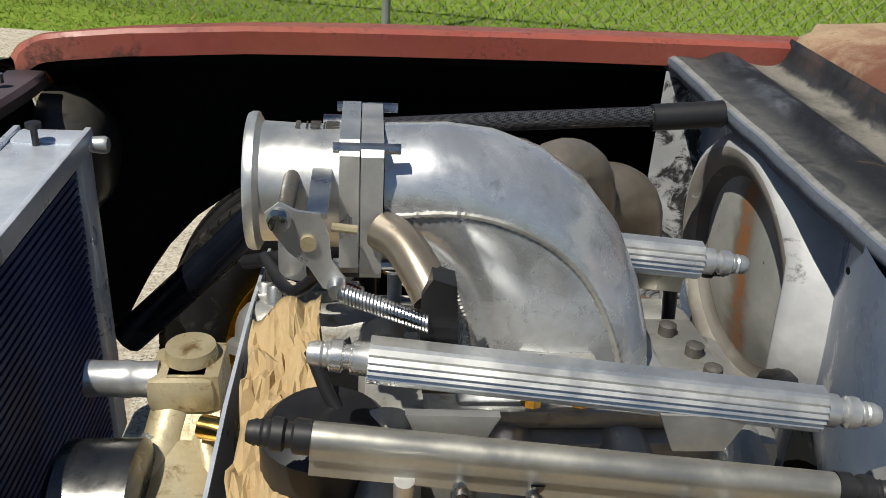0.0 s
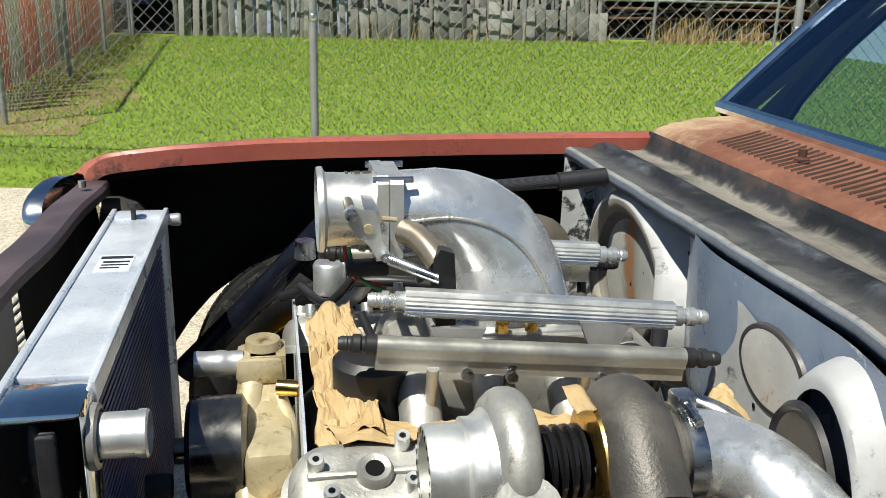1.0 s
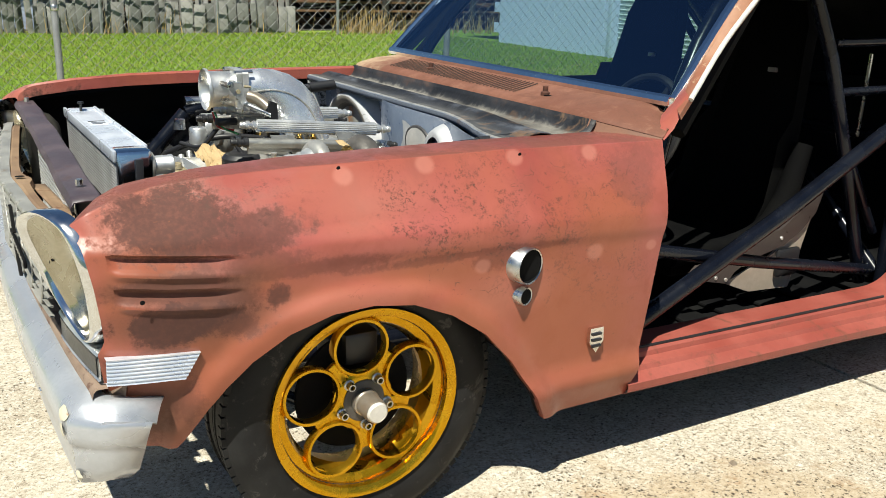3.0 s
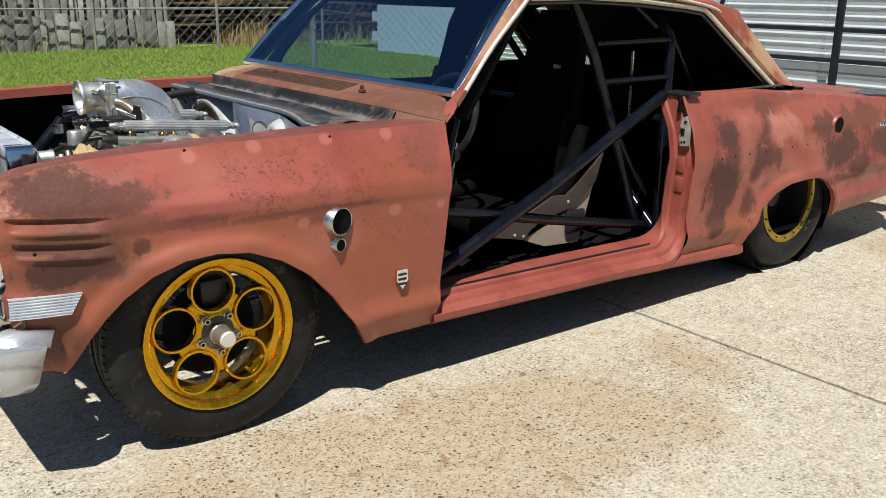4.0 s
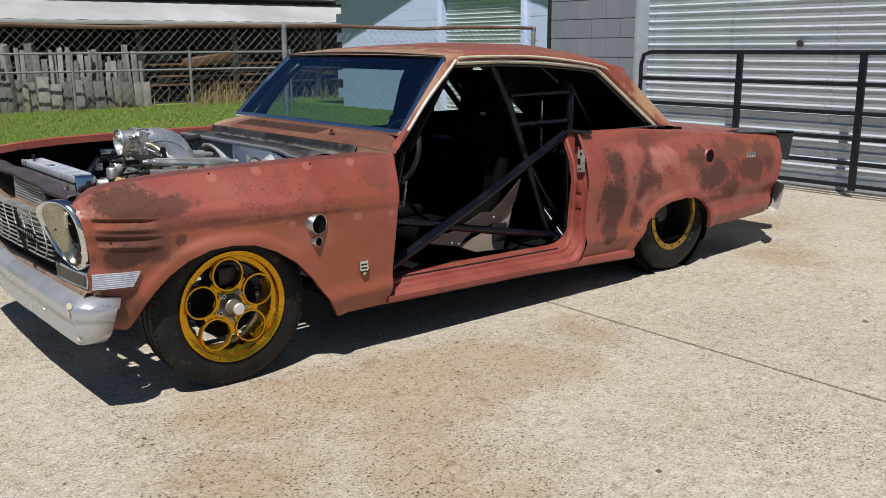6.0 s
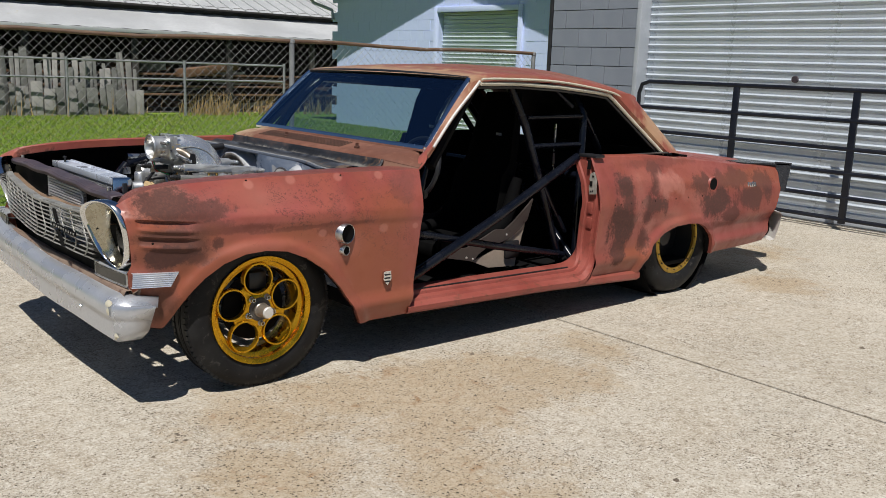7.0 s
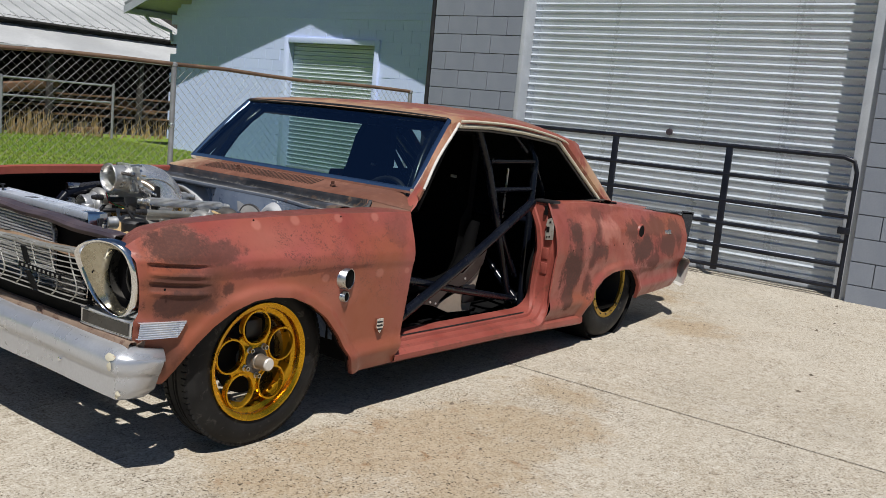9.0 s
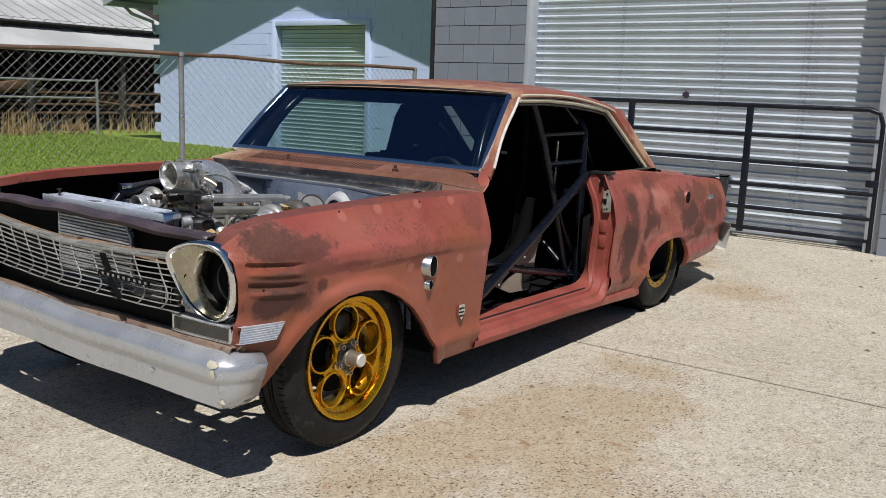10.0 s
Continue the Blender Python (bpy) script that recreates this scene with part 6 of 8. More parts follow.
for sy in (-1, 1):
    rows = [[Vector((-0.588 + 0.035 * (y / 0.86) ** 2 + 0.05 * max(0.0, (y - 0.74) / 0.08) ** 2 + dx, sy * y, z - 0.020 * abs(y / 0.8) ** 3)) for dx, z in ((0.030, 0.494), (0.016, 0.493), (0.012, 0.470), (0.026, 0.430), (0.05, 0.38))] for y in np.linspace(0.58, 0.82, 11)]
    part("valance_end", sheet(rows), VALANCE, car)
# grille: long bars and stepped uprights
def grille_x(y):
    # pushed in on the far side
    return table(y, ((-0.66, -0.583), (-0.53, -0.593), (-0.28, -0.602), (-0.056, -0.610), (0.10, -0.598), (0.236, -0.584), (0.56, -0.548), (0.66, -0.530)))


def grille_z(f, y):
    """Height of a bar: f from 0 at the lowest to 1 at the top."""
    return 0.556 + f * (0.148 + 0.020 * (y / 0.64) ** 2)


grille = part("grille", tube([(grille_x(y) + 0.003, y, grille_z(1, y)) for y in np.linspace(-0.625, 0.635, 21)], 0.0062, 8), SILVER_WORN, car, "flaking silver egg-crate grille")
for i in range(9):
    part("grille_bar", sheet([[Vector((grille_x(y) + dx, y, grille_z(i / 9, y) + dz + 0.0008 * math.sin(y * 31 + i * 2))) for y in np.linspace(-0.632, 0.64, 29)] for dx, dz in ((0, -0.0018), (-0.004, 0), (0, 0.0018), (0.006, 0.0014), (0.006, -0.0014), (0, -0.0018))]), SILVER_WORN, grille)
shift = (0.004, -0.020, -0.034, -0.034, -0.026, -0.014, -0.004, 0.004, 0.012, 0.018)
for i in range(12):
    y = -0.555 + i * 0.1075
    part("grille_upright", tube([(grille_x(y) - 0.001, y + shift[k], grille_z(k / 9, y)) for k in range(10)], 0.0026, 6), SILVER_WORN, grille)
    part("grille_tab", box(grille_x(y) - 0.004, grille_x(y) + 0.006, y - 0.006, y + 0.006, grille_z(1, y), grille_z(1, y) + 0.009, 0.002), SILVER_WORN, grille)
emb = part("grille_emblem", prism([(-0.272, 0.696), (-0.300, 0.696), (-0.330, 0.648), (-0.314, 0.642), (-0.294, 0.656)], -0.6135, -0.6075, "x"), BLACK_IN, grille, "black chevron emblem")
part("emblem_leg", prism([(-0.304, 0.616), (-0.334, 0.620), (-0.386, 0.566), (-0.362, 0.560)], -0.6135, -0.6075, "x"), BLACK_IN, emb)
name_bar = part("name_bar", box(-0.615, -0.609, -0.528, -0.264, 0.625, 0.6415, 0.002), BLACK_IN, grille, "dark name bar")
for i in range(9):
    part("badge_mark", box(-0.6165, -0.6145, -0.518 + i * 0.0275, -0.507 + i * 0.0275, 0.629, 0.6375, 0.0006), SILVER_WORN, name_bar)
# black sheet behind the gap under the grille
part("lower_panel", sheet([[Vector((grille_x(y) + 0.05 + dx, y, z)) for dx, z in ((0.03, 0.45), (0.0, 0.49), (0.0, 0.562))] for y in np.linspace(-0.60, 0.60, 13)]), BLACK_IN, car)

# pressed header along the grille's top: bright front strip, rusty brace behind it
rows = [[Vector((grille_x(y) + dx, y, grille_z(1, y) + 0.008 + dz + 0.002 * math.sin(y * 21))) for dx, dz in ((0.002, -0.003), (0.001, 0.0), (0.006, 0.0015), (0.024, 0.002), (0.026, -0.006))] for y in np.linspace(-0.635, 0.635, 31)]
header = part("grille_header", sheet(rows), SILVER_WORN, car, "dull silver grille header strip")
rows = [[Vector((grille_x(y) + 0.024 + dx, y, grille_z(1, y) + 0.002 + dz + 0.006 * math.exp(-((y + 0.2) / 0.07) ** 2))) for dx, dz in ((0.0, -0.012), (0.0, 0.004), (0.006, 0.008), (0.022 + 0.018 * math.exp(-((y + 0.10) / 0.06) ** 2), 0.006), (0.026 + 0.018 * math.exp(-((y + 0.10) / 0.06) ** 2), -0.008))] for y in np.linspace(-0.60, 0.60, 41)]
thick(part("header_brace", sheet(rows), RUST_TAN, header, "rusty tan brace"), 0.003)
part("brace_hole", lathe([(0.0, 0.0), (0.011, 0.0)], (-0.570, -0.10, grille_z(1, -0.1) + 0.0155), "z", 16), BLACK_IN, header)
# rusty strap falling back from the brace's middle
rows = [[Vector((-0.548 + 0.05 * f, -0.10 - 0.46 * f, 0.700 - 0.03 * f)) + Vector((0.032 * w, 0.006 * w, -0.004 * w)) for w in (0.0, 0.25, 0.75, 1.0)] for f in np.linspace(0, 1, 9)]
thick(part("header_strut", sheet(rows), RUST_TAN, header, "rusty diagonal strap"), 0.004)

# headlight bezels: drawn-out bright ring, dull dish, empty hole set to the outside
def loop_at(points, n):
    """A smooth closed line through a few points."""
    out, m_ = [], len(points)
    for k in range(n):
        u = k * m_ / n
        i, f = int(u), u - int(u)
        a, b_, c, d = (Vector(points[(i + q) % m_]) for q in (-1, 0, 1, 2))
        out.append(0.5 * (2 * b_ + (c - a) * f + (2 * a - 5 * b_ + 4 * c - d) * f * f + (3 * b_ - a - 3 * c + d) * f**3))
    return out


RIM = loop_at([(0.628, 0.742), (0.712, 0.789), (0.792, 0.777), (0.829, 0.713), (0.829, 0.634), (0.807, 0.572), (0.759, 0.539), (0.706, 0.548), (0.659, 0.585), (0.632, 0.656)], 60)
HOLE = loop_at([(0.680, 0.690), (0.722, 0.752), (0.768, 0.745), (0.789, 0.692), (0.781, 0.620), (0.752, 0.568), (0.716, 0.553), (0.692, 0.572), (0.676, 0.610), (0.672, 0.650)], 60)
for sy in (-1, 1):
    rows = []
    for share, deep in ((0.02, 0.030), (0.0, 0.008), (0.04, -0.002), (0.12, -0.007), (0.22, -0.006), (0.30, 0.0), (0.36, 0.006), (0.60, 0.016), (0.85, 0.021), (1.0, 0.026), (1.03, 0.050)):
        row = []
        for p, q in zip(RIM, HOLE):
            # the ring is wide outside, narrow towards the grille
            wide = 1.25 if p.x > 0.74 else 1.25 - 0.75 * min(1.0, (0.74 - p.x) / 0.08)
            e = p.lerp(q, share * wide if share <= 0.36 else share)
            lean = 0.15 + 0.16 * min(1.0, max(0.0, (0.80 - e.x) / 0.15))
            plane = -0.568 + 0.30 * (e.x - 0.742) - lean * (e.y - 0.675)
            row.append(Vector((plane + deep + (0.0 if sy < 0 else 0.040), sy * e.x, e.y)))
        rows.append(row)
    bez = part("headlight_bezel", sheet(rows[:7], None, True), CHROME, car, "bright headlight bezel with no lamp", 60)
    part("bezel_dish", sheet(rows[6:], None, True), DISH, bez, "dull tan dish", 60)
    back_x = 0.0 if sy < 0 else 0.04
    part("bezel_screw", lathe([(0, -0.001), (0.004, 0.0)], (-0.581 + back_x, sy * 0.657, 0.672), "x", 10), BLACK_IN, bez)
    part("bucket", lathe([(0.103, 0.0), (0.103, 0.03), (0.09, 0.06), (0.06, 0.085), (0.0, 0.09)], (-0.497 + back_x, sy * 0.726, 0.652), "x", 32), BUCKET, bez, "dark empty headlight bucket")
    part("bucket_ring", lathe([(0.062, -0.002), (0.070, 0.0), (0.066, 0.008), (0.060, 0.004)], (-0.470 + back_x, sy * 0.740, 0.655), "x", 32, None, True), CASTIRON, bez)
    # turn-signal and ribbed side trim
    rows = [[Vector((-0.560 + 0.030 * ((y - 0.57) / 0.23) ** 1.5 + dx, sy * y, z - 0.010 * (y - 0.57) / 0.23)) for dx, z in ((0.03, 0.546), (-0.002, 0.545), (-0.006, 0.540), (-0.002, 0.537), (-0.002, 0.494), (-0.006, 0.491), (-0.002, 0.486), (0.03, 0.484))] for y in np.linspace(0.57, 0.805, 10)]
    sig = part("turn_signal", sheet(rows), ALU, car, "chrome turn signal housing")
    rows = [[Vector((-0.560 + 0.030 * ((y - 0.57) / 0.23) ** 1.5 + dx, sy * y, z - 0.010 * (y - 0.57) / 0.23)) for dx, z in ((0.0, 0.5365), (-0.005, 0.534), (-0.005, 0.497), (0.0, 0.4945))] for y in np.linspace(0.582, 0.795, 8)]
    part("lens", sheet(rows), BUCKET, sig, "dark grey signal lens")
    rows = []
    for t in np.linspace(0, 1, 12):
        x = -0.526 + 0.163 * t
        zt, zb = 0.536 - 0.008 * t, 0.482 - 0.006 * t
        row = []
        for k in range(17):
            z = zt + (zb - zt) * min(14, max(0, k - 1)) / 14
            y = flank_y(x, z, 0.3, False) - nose_pinch(x, z) + 0.003
            row.append(Vector((x - 0.028 * max(0, k - 1) / 14 * t, sy * (y - 0.012 if k in (0, 16) else y + 0.004 + 0.0022 * (k % 2)), z)))
        rows.append(row)
    part("side_trim", sheet(rows), RAD_ALU, car, "ribbed bright fender trim", 30)

# upper cross panel over the radiator
rows = []
for y in np.linspace(-0.71, 0.69, 33):
    f = abs(y) / 0.73
    xb = -0.518 + 0.032 * y
    zb = 0.800 - 0.008 * f + 0.003 * math.sin(y * 17)
    rows.append([Vector((xb + dx, y, zb + dz)) for dx, dz in ((0.0, -0.024), (-0.004, -0.010), (0.003, 0.0), (0.026, 0.002), (0.052, 0.001), (0.058, -0.006), (0.058, -0.02))])
thick(part("upper_cross_panel", sheet(rows), LATCH, car, "faded purple-brown upper cross panel"), 0.003)
for sy in (-1, 1):
    inboard, drop = (0.235, 0.0) if sy < 0 else (0.15, 0.17)
    rows = [[Vector((-0.475, sy * y, z)) for y, z in ((inboard, 0.78), (0.52, 0.785), (0.70, 0.785))], [Vector((-0.470, sy * y, z)) for y, z in ((inboard, 0.66), (0.52, 0.66), (0.74, 0.66))], [Vector((-0.462, sy * y, z)) for y, z in ((inboard, 0.60 - drop), (0.52, 0.58 - drop), (0.72, 0.57 - drop))]]
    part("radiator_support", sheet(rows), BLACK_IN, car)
    part("panel_bolt", lathe([(0, 0.012), (0.007, 0.012), (0.007, 0.0)], (-0.49 + 0.032 * sy * 0.6, sy * 0.60, 0.80), "z", 8), STEEL, car)

# radiator with end tanks, and the cooler before it
RX0, RX1, RY0, RY1, RZ = -0.386, -0.308, -0.300, 0.428, 0.797
rad = part("radiator", box(RX0, RX1, RY0 + 0.09, RY1 - 0.03, RZ - 0.012, RZ, 0.003), RAD_ALU, car, "bare aluminium racing radiator with finned core")
part("top_lip", box(RX0 - 0.006, RX0 + 0.002, RY0, RY1, RZ - 0.02, RZ + 0.006, 0.002), RAD_ALU, rad)
part("top_lip", box(RX1 - 0.002, RX1 + 0.006, RY0 + 0.06, RY1, RZ - 0.02, RZ + 0.006, 0.002), RAD_ALU, rad)
core = part("core", box(RX0 + 0.012, RX1 - 0.010, RY0 + 0.06, RY1 - 0.03, 0.35, RZ - 0.012), RADCORE_SHADE, rad, "bare finned radiator core")
slat_me = None
for i in range(42):
    if slat_me is None:
        o = part("fin", box(RX0 + 0.006, RX1 - 0.004, RY0 + 0.06, RY1 - 0.03, 0, 0.006), RADCORE_SHADE, core)
        slat_me = o.data
    else:
        o = new("fin", slat_me)
        o.parent = core
    o.location = (0, 0, 0.36 + i * 0.0102)
# front edge of the same fins, in their bare silver
slat_me = None
for i in range(56):
    if slat_me is None:
        o = part("front_fin", box(RX0 - 0.001, RX0 + 0.009, RY0 + 0.01, RY1 - 0.01, 0, 0.0052), COOLER, core)
        slat_me = o.data
    else:
        o = new("front_fin", slat_me)
        o.parent = core
    o.location = (0, 0, 0.36 + i * 0.0076)
part("end_tank", box(RX0, RX1 + 0.004, RY0, RY0 + 0.075, 0.36, RZ + 0.004, 0.010), TRIM_CHROME, rad, "polished end tank")
part("end_tank", box(RX0, RX1 + 0.004, RY1 - 0.045, RY1, 0.36, RZ + 0.004, 0.008), RAD_ALU, rad)
part("hose_neck", lathe([(0.0225, 0.0), (0.0225, 0.050), (0.024, 0.053), (0.024, 0.060), (0.0215, 0.062), (0.0205, 0.0)], (RX1 - 0.005, RY0 + 0.035, 0.757), "x", 28), ALU, rad, "hose neck")
part("neck_weld", lathe([(0.026, -0.001), (0.033, 0.001), (0.032, 0.007), (0.026, 0.009)], (RX1 + 0.003, RY0 + 0.035, 0.757), "x", 28), ALU_CAST, rad)
part("bolt_stud", lathe([(0.0, 0.028), (0.009, 0.027), (0.009, 0.021), (0.004, 0.020), (0.004, 0.0)], (RX0 + 0.035, RY1 - 0.05, RZ), "z", 10), BLACK, rad)
part("bleed_cap", lathe([(0.0, 0.03), (0.009, 0.03), (0.011, 0.026), (0.009, 0.0)], (RX1 - 0.004, RY1 - 0.012, RZ - 0.012), "x", 14), ALU, rad)
part("tank_strap", box(-0.345, -0.328, RY0 - 0.010, RY0 - 0.002, 0.45, RZ - 0.015, 0.003), BLACK, rad, "black mounting strap")
part("drain_plug", lathe([(0, -0.014), (0.014, -0.012), (0.016, 0.0)], (-0.332, RY0 - 0.001, 0.47), "y", 8), STEEL, rad)
label_p = part("maker_label", box(RX0 + 0.018, RX1 - 0.014, 0.115, 0.185, RZ, RZ + 0.0008), surface("pale_label", (0.60, 0.66, 0.76), (0.66, 0.71, 0.8), 0.4), rad, "small white label with plain dark bars")
for i, (y0, y1, x0, x1) in enumerate(((0.168, 0.178, 0.02, 0.062), (0.150, 0.156, 0.025, 0.06), (0.138, 0.142, 0.025, 0.06), (0.126, 0.13, 0.025, 0.05))):
    part("label_bar", box(RX0 + x0, RX0 + x1, y0, y1, RZ + 0.0008, RZ + 0.0016), BLACK, label_p)
# dark body shows between fins: their shade is put into its colour
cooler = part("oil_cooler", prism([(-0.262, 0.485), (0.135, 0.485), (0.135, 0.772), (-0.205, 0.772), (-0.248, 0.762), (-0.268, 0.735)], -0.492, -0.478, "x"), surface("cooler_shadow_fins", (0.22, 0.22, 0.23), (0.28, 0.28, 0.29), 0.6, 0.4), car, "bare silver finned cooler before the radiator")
for i in range(25):
    z = 0.488 + i * 0.0115
    near = -0.268 + max(0.0, (z - 0.735) / 0.037) ** 2 * 0.05
    part("fin", box(-0.501, -0.480, near, 0.140, z, z + 0.0068, 0.001), COOLER, cooler)
part("cooler_rail", tube([(-0.494, 0.144, 0.482), (-0.494, 0.144, 0.775)], 0.006, 8), COOLER, cooler)
part("cooler_rail", tube([(-0.494, -0.270, 0.482), (-0.494, -0.272, 0.73), (-0.494, -0.250, 0.765), (-0.494, -0.205, 0.777), (-0.494, 0.144, 0.777)], 0.005, 8), COOLER, cooler)

# chassis tubes low in the nose
for pts, r in (([(-0.42, -0.36, 0.26), (0.62, -0.36, 0.24)], 0.025), ([(-0.42, 0.36, 0.26), (0.62, 0.36, 0.24)], 0.025), ([(-0.40, -0.42, 0.27), (-0.40, 0.42, 0.27)], 0.022), ([(-0.15, -0.40, 0.20), (-0.15, 0.40, 0.20)], 0.022),
               ([(0.12, -0.40, 0.22), (0.12, 0.40, 0.22)], 0.022), ([(-0.40, -0.34, 0.30), (-0.20, 0.3, 0.24)], 0.014), ([(-0.15, -0.36, 0.22), (0.0, -0.72, 0.24)], 0.015), ([(0.12, -0.36, 0.22), (0.0, -0.72, 0.24)], 0.015),
               ([(-0.15, 0.36, 0.22), (0.0, 0.72, 0.24)], 0.015), ([(0.12, 0.36, 0.22), (0.0, 0.72, 0.24)], 0.015), ([(-0.30, 0.46, 0.485), (-0.16, 0.46, 0.625), (-0.03, 0.46, 0.765)], 0.024), ([(-0.28, -0.55, 0.50), (-0.40, -0.50, 0.28)], 0.02), ([(-0.03, 0.46, 0.765), (0.10, 0.46, 0.80)], 0.02)):
    part("chassis_tube", tube(pts, r, 12), CAGE, car, "scuffed black chassis tube" if r == 0.024 else "")
part("brace_gusset", prism([(-0.10, 0.68), (-0.03, 0.755), (0.0, 0.70), (-0.06, 0.65)], 0.455, 0.461, "y"), CAGE, car)
for sy in (-1, 1):
    part("shock", lathe([(0.03, 0.25), (0.03, 0.45), (0.022, 0.455), (0.022, 0.6)], (0.02, sy * 0.56, 0.0), "z", 16), BLACK, car)
    part("upper_arm", tube([(-0.1, sy * 0.40, 0.42), (0.0, sy * 0.66, 0.40), (0.12, sy * 0.40, 0.42)], 0.013, 10), BLACK, car)

# ---- firewall and cowl ----
def flare(y):
    """The firewall's top bends forward towards the near fender."""
    f = min(1.0, max(0.0, (-0.28 - y) / 0.40))
    return -0.085 * f * f * (3 - 2 * f)


def fw_x(y, z):
    """The firewall's face: near half forward, far half set back, hollow low in the middle."""
    x = 0.452 + 0.085 * min(1.0, max(0.0, (y + 0.06) / 0.28)) ** 2
    x += flare(y) * min(1.0, max(0.0, (z - 0.60) / 0.2))
    return x + 0.10 * max(0, (0.60 - z) / 0.32) * math.exp(-((y / 0.35) ** 4)) + 0.012 * (0.84 - z) / 0.2


fw = part("firewall", sheet([[Vector((fw_x(y, z), y, z)) for y in np.linspace(-0.70, 0.70, 43)] for z in np.linspace(0.30, 0.838, 16)]), FIREWALL, car, "grey-blue primed firewall with pale filler patches", 60)


def ring_on_fw(cy, cz, ry, rz, depth, mat_, name, label, prof, n=40, flat=None):
    rws = []
    for s_, d in prof:
        row = []
        for k in range(n):
            y, z = cy + ry * s_ * math.cos(2 * math.pi * k / n), cz + rz * s_ * math.sin(2 * math.pi * k / n)
            z = min(z, 0.832)
            row.append(Vector(((fw_x(y, z) if flat is None else flat) - d * depth, y, z)))
        rws.append(row)
    return part(name, sheet(rws, None, True), mat_, fw, label, 50)


ring_on_fw(0.368, 0.655, 0.200, 0.175, 0.060, FIREWALL_PALE, "heater_hump", "pale rounded hump", ((1.10, -0.1), (1.04, 0.3), (0.99, 0.7), (0.93, 0.95), (0.89, 0.99)))
ring_on_fw(0.368, 0.655, 0.200, 0.175, 0.060, HUMP_SHOULDER, "hump_shoulder", "grimy inner shoulder", ((0.89, 0.99), (0.86, 1.0), (0.79, 0.95), (0.755, 0.82)))
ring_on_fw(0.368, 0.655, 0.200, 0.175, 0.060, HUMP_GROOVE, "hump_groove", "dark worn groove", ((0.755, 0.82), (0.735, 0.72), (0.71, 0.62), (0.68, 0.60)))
ring_on_fw(0.368, 0.655, 0.200, 0.175, 0.060, HUMP_RUN, "hump_floor", "rust-bled primer panel", ((0.68, 0.60), (0.5, 0.66), (0.3, 0.68), (0.02, 0.68)))
ring_on_fw(-0.186, 0.742, 0.074, 0.054, 0.010, DARK_COWL, "welded_patch", "ground welded patch", ((1.06, -0.2), (1.01, 0.5), (0.94, 0.62), (0.89, 0.55)))
ring_on_fw(-0.186, 0.742, 0.074, 0.054, 0.010, HUMP_FLOOR, "patch_disc", "bare steel disc", ((0.90, 0.6), (0.5, 0.65), (0.02, 0.65)))
ring_on_fw(-0.345, 0.705, 0.092, 0.115, 0.035, FIREWALL_PALE, "steering_hump", "pale filled hump", ((1.06, -0.1), (0.99, 0.5), (0.92, 0.9), (0.84, 1.0), (0.76, 1.0)))
ring_on_fw(-0.315, 0.690, 0.088, 0.095, 0.035, DARK_COWL, "hump_edge", "black sealer edge", ((0.78, 0.99), (0.73, 1.18), (0.66, 1.05)))
ring_on_fw(-0.315, 0.690, 0.088, 0.095, 0.035, CASTIRON, "hump_cap", "dull steel cap", ((0.68, 1.03), (0.3, 1.08), (0.02, 1.08)))
rws = []
for z in np.linspace(0.52, 0.80, 15):
    y1 = -0.02 - 0.42 * max(0, z - 0.60) + 0.015 * math.sin(z * 40)
    y0 = max(-0.52, y1 - 0.015 - 2.3 * (0.80 - z) + 0.02 * math.sin(z * 55))
    rws.append([Vector((fw_x(y, z) - 0.003, y, z)) for y in np.linspace(y0, y1, 11)])
part("filler_area", sheet(rws), FIREWALL_PALE, fw, "sanded pale filler area")
for y, z in ((-0.15, 0.78), (-0.155, 0.68), (-0.3, 0.79), (0.10, 0.80)):
    part("fw_hole", lathe([(0, -0.005), (0.004, -0.0045)], (fw_x(y, z), y, z), "x", 8), BLACK_IN, fw)
# inner sides of the bay near the firewall
for sy in (-1, 1):
    rows = [[Vector((x, sy * (0.675 - 0.0 * x), z)) for x in (0.47, 0.52, 0.60, 0.70)] for z in (0.30, 0.55, 0.74, 0.828)]
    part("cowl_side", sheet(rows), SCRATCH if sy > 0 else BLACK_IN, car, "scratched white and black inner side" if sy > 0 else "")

LX = 0.480
GUTTER_PROF = ((-0.003, 0.828, 1), (-0.004, 0.839, 1), (-0.0035, 0.8440, 1), (0.002, 0.846, 1), (0.022, 0.8455, 1), (0.040, 0.8435, 1), (0.050, 0.8455, 0.9), (0.064, 0.852, 0.8), (0.078, 0.855, 0.7), (0.092, 0.853, 0.6), (0.106, 0.845, 0.5), (0.120, 0.839, 0.4), (0.140, 0.836, 0.3), (0.158, 0.8365, 0.2), (0.168, 0.840, 0.1), (0.176, 0.849, 0.05), (0.182, 0.863, 0), (0.187, 0.877, 0))


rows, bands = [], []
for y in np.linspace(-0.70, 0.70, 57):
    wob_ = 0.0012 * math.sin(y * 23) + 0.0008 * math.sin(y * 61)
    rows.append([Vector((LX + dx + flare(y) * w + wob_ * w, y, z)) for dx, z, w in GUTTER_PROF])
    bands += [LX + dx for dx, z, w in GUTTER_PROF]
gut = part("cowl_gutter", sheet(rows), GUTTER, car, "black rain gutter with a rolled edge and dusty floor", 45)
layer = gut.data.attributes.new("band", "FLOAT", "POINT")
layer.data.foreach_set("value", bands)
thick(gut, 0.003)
rows = []
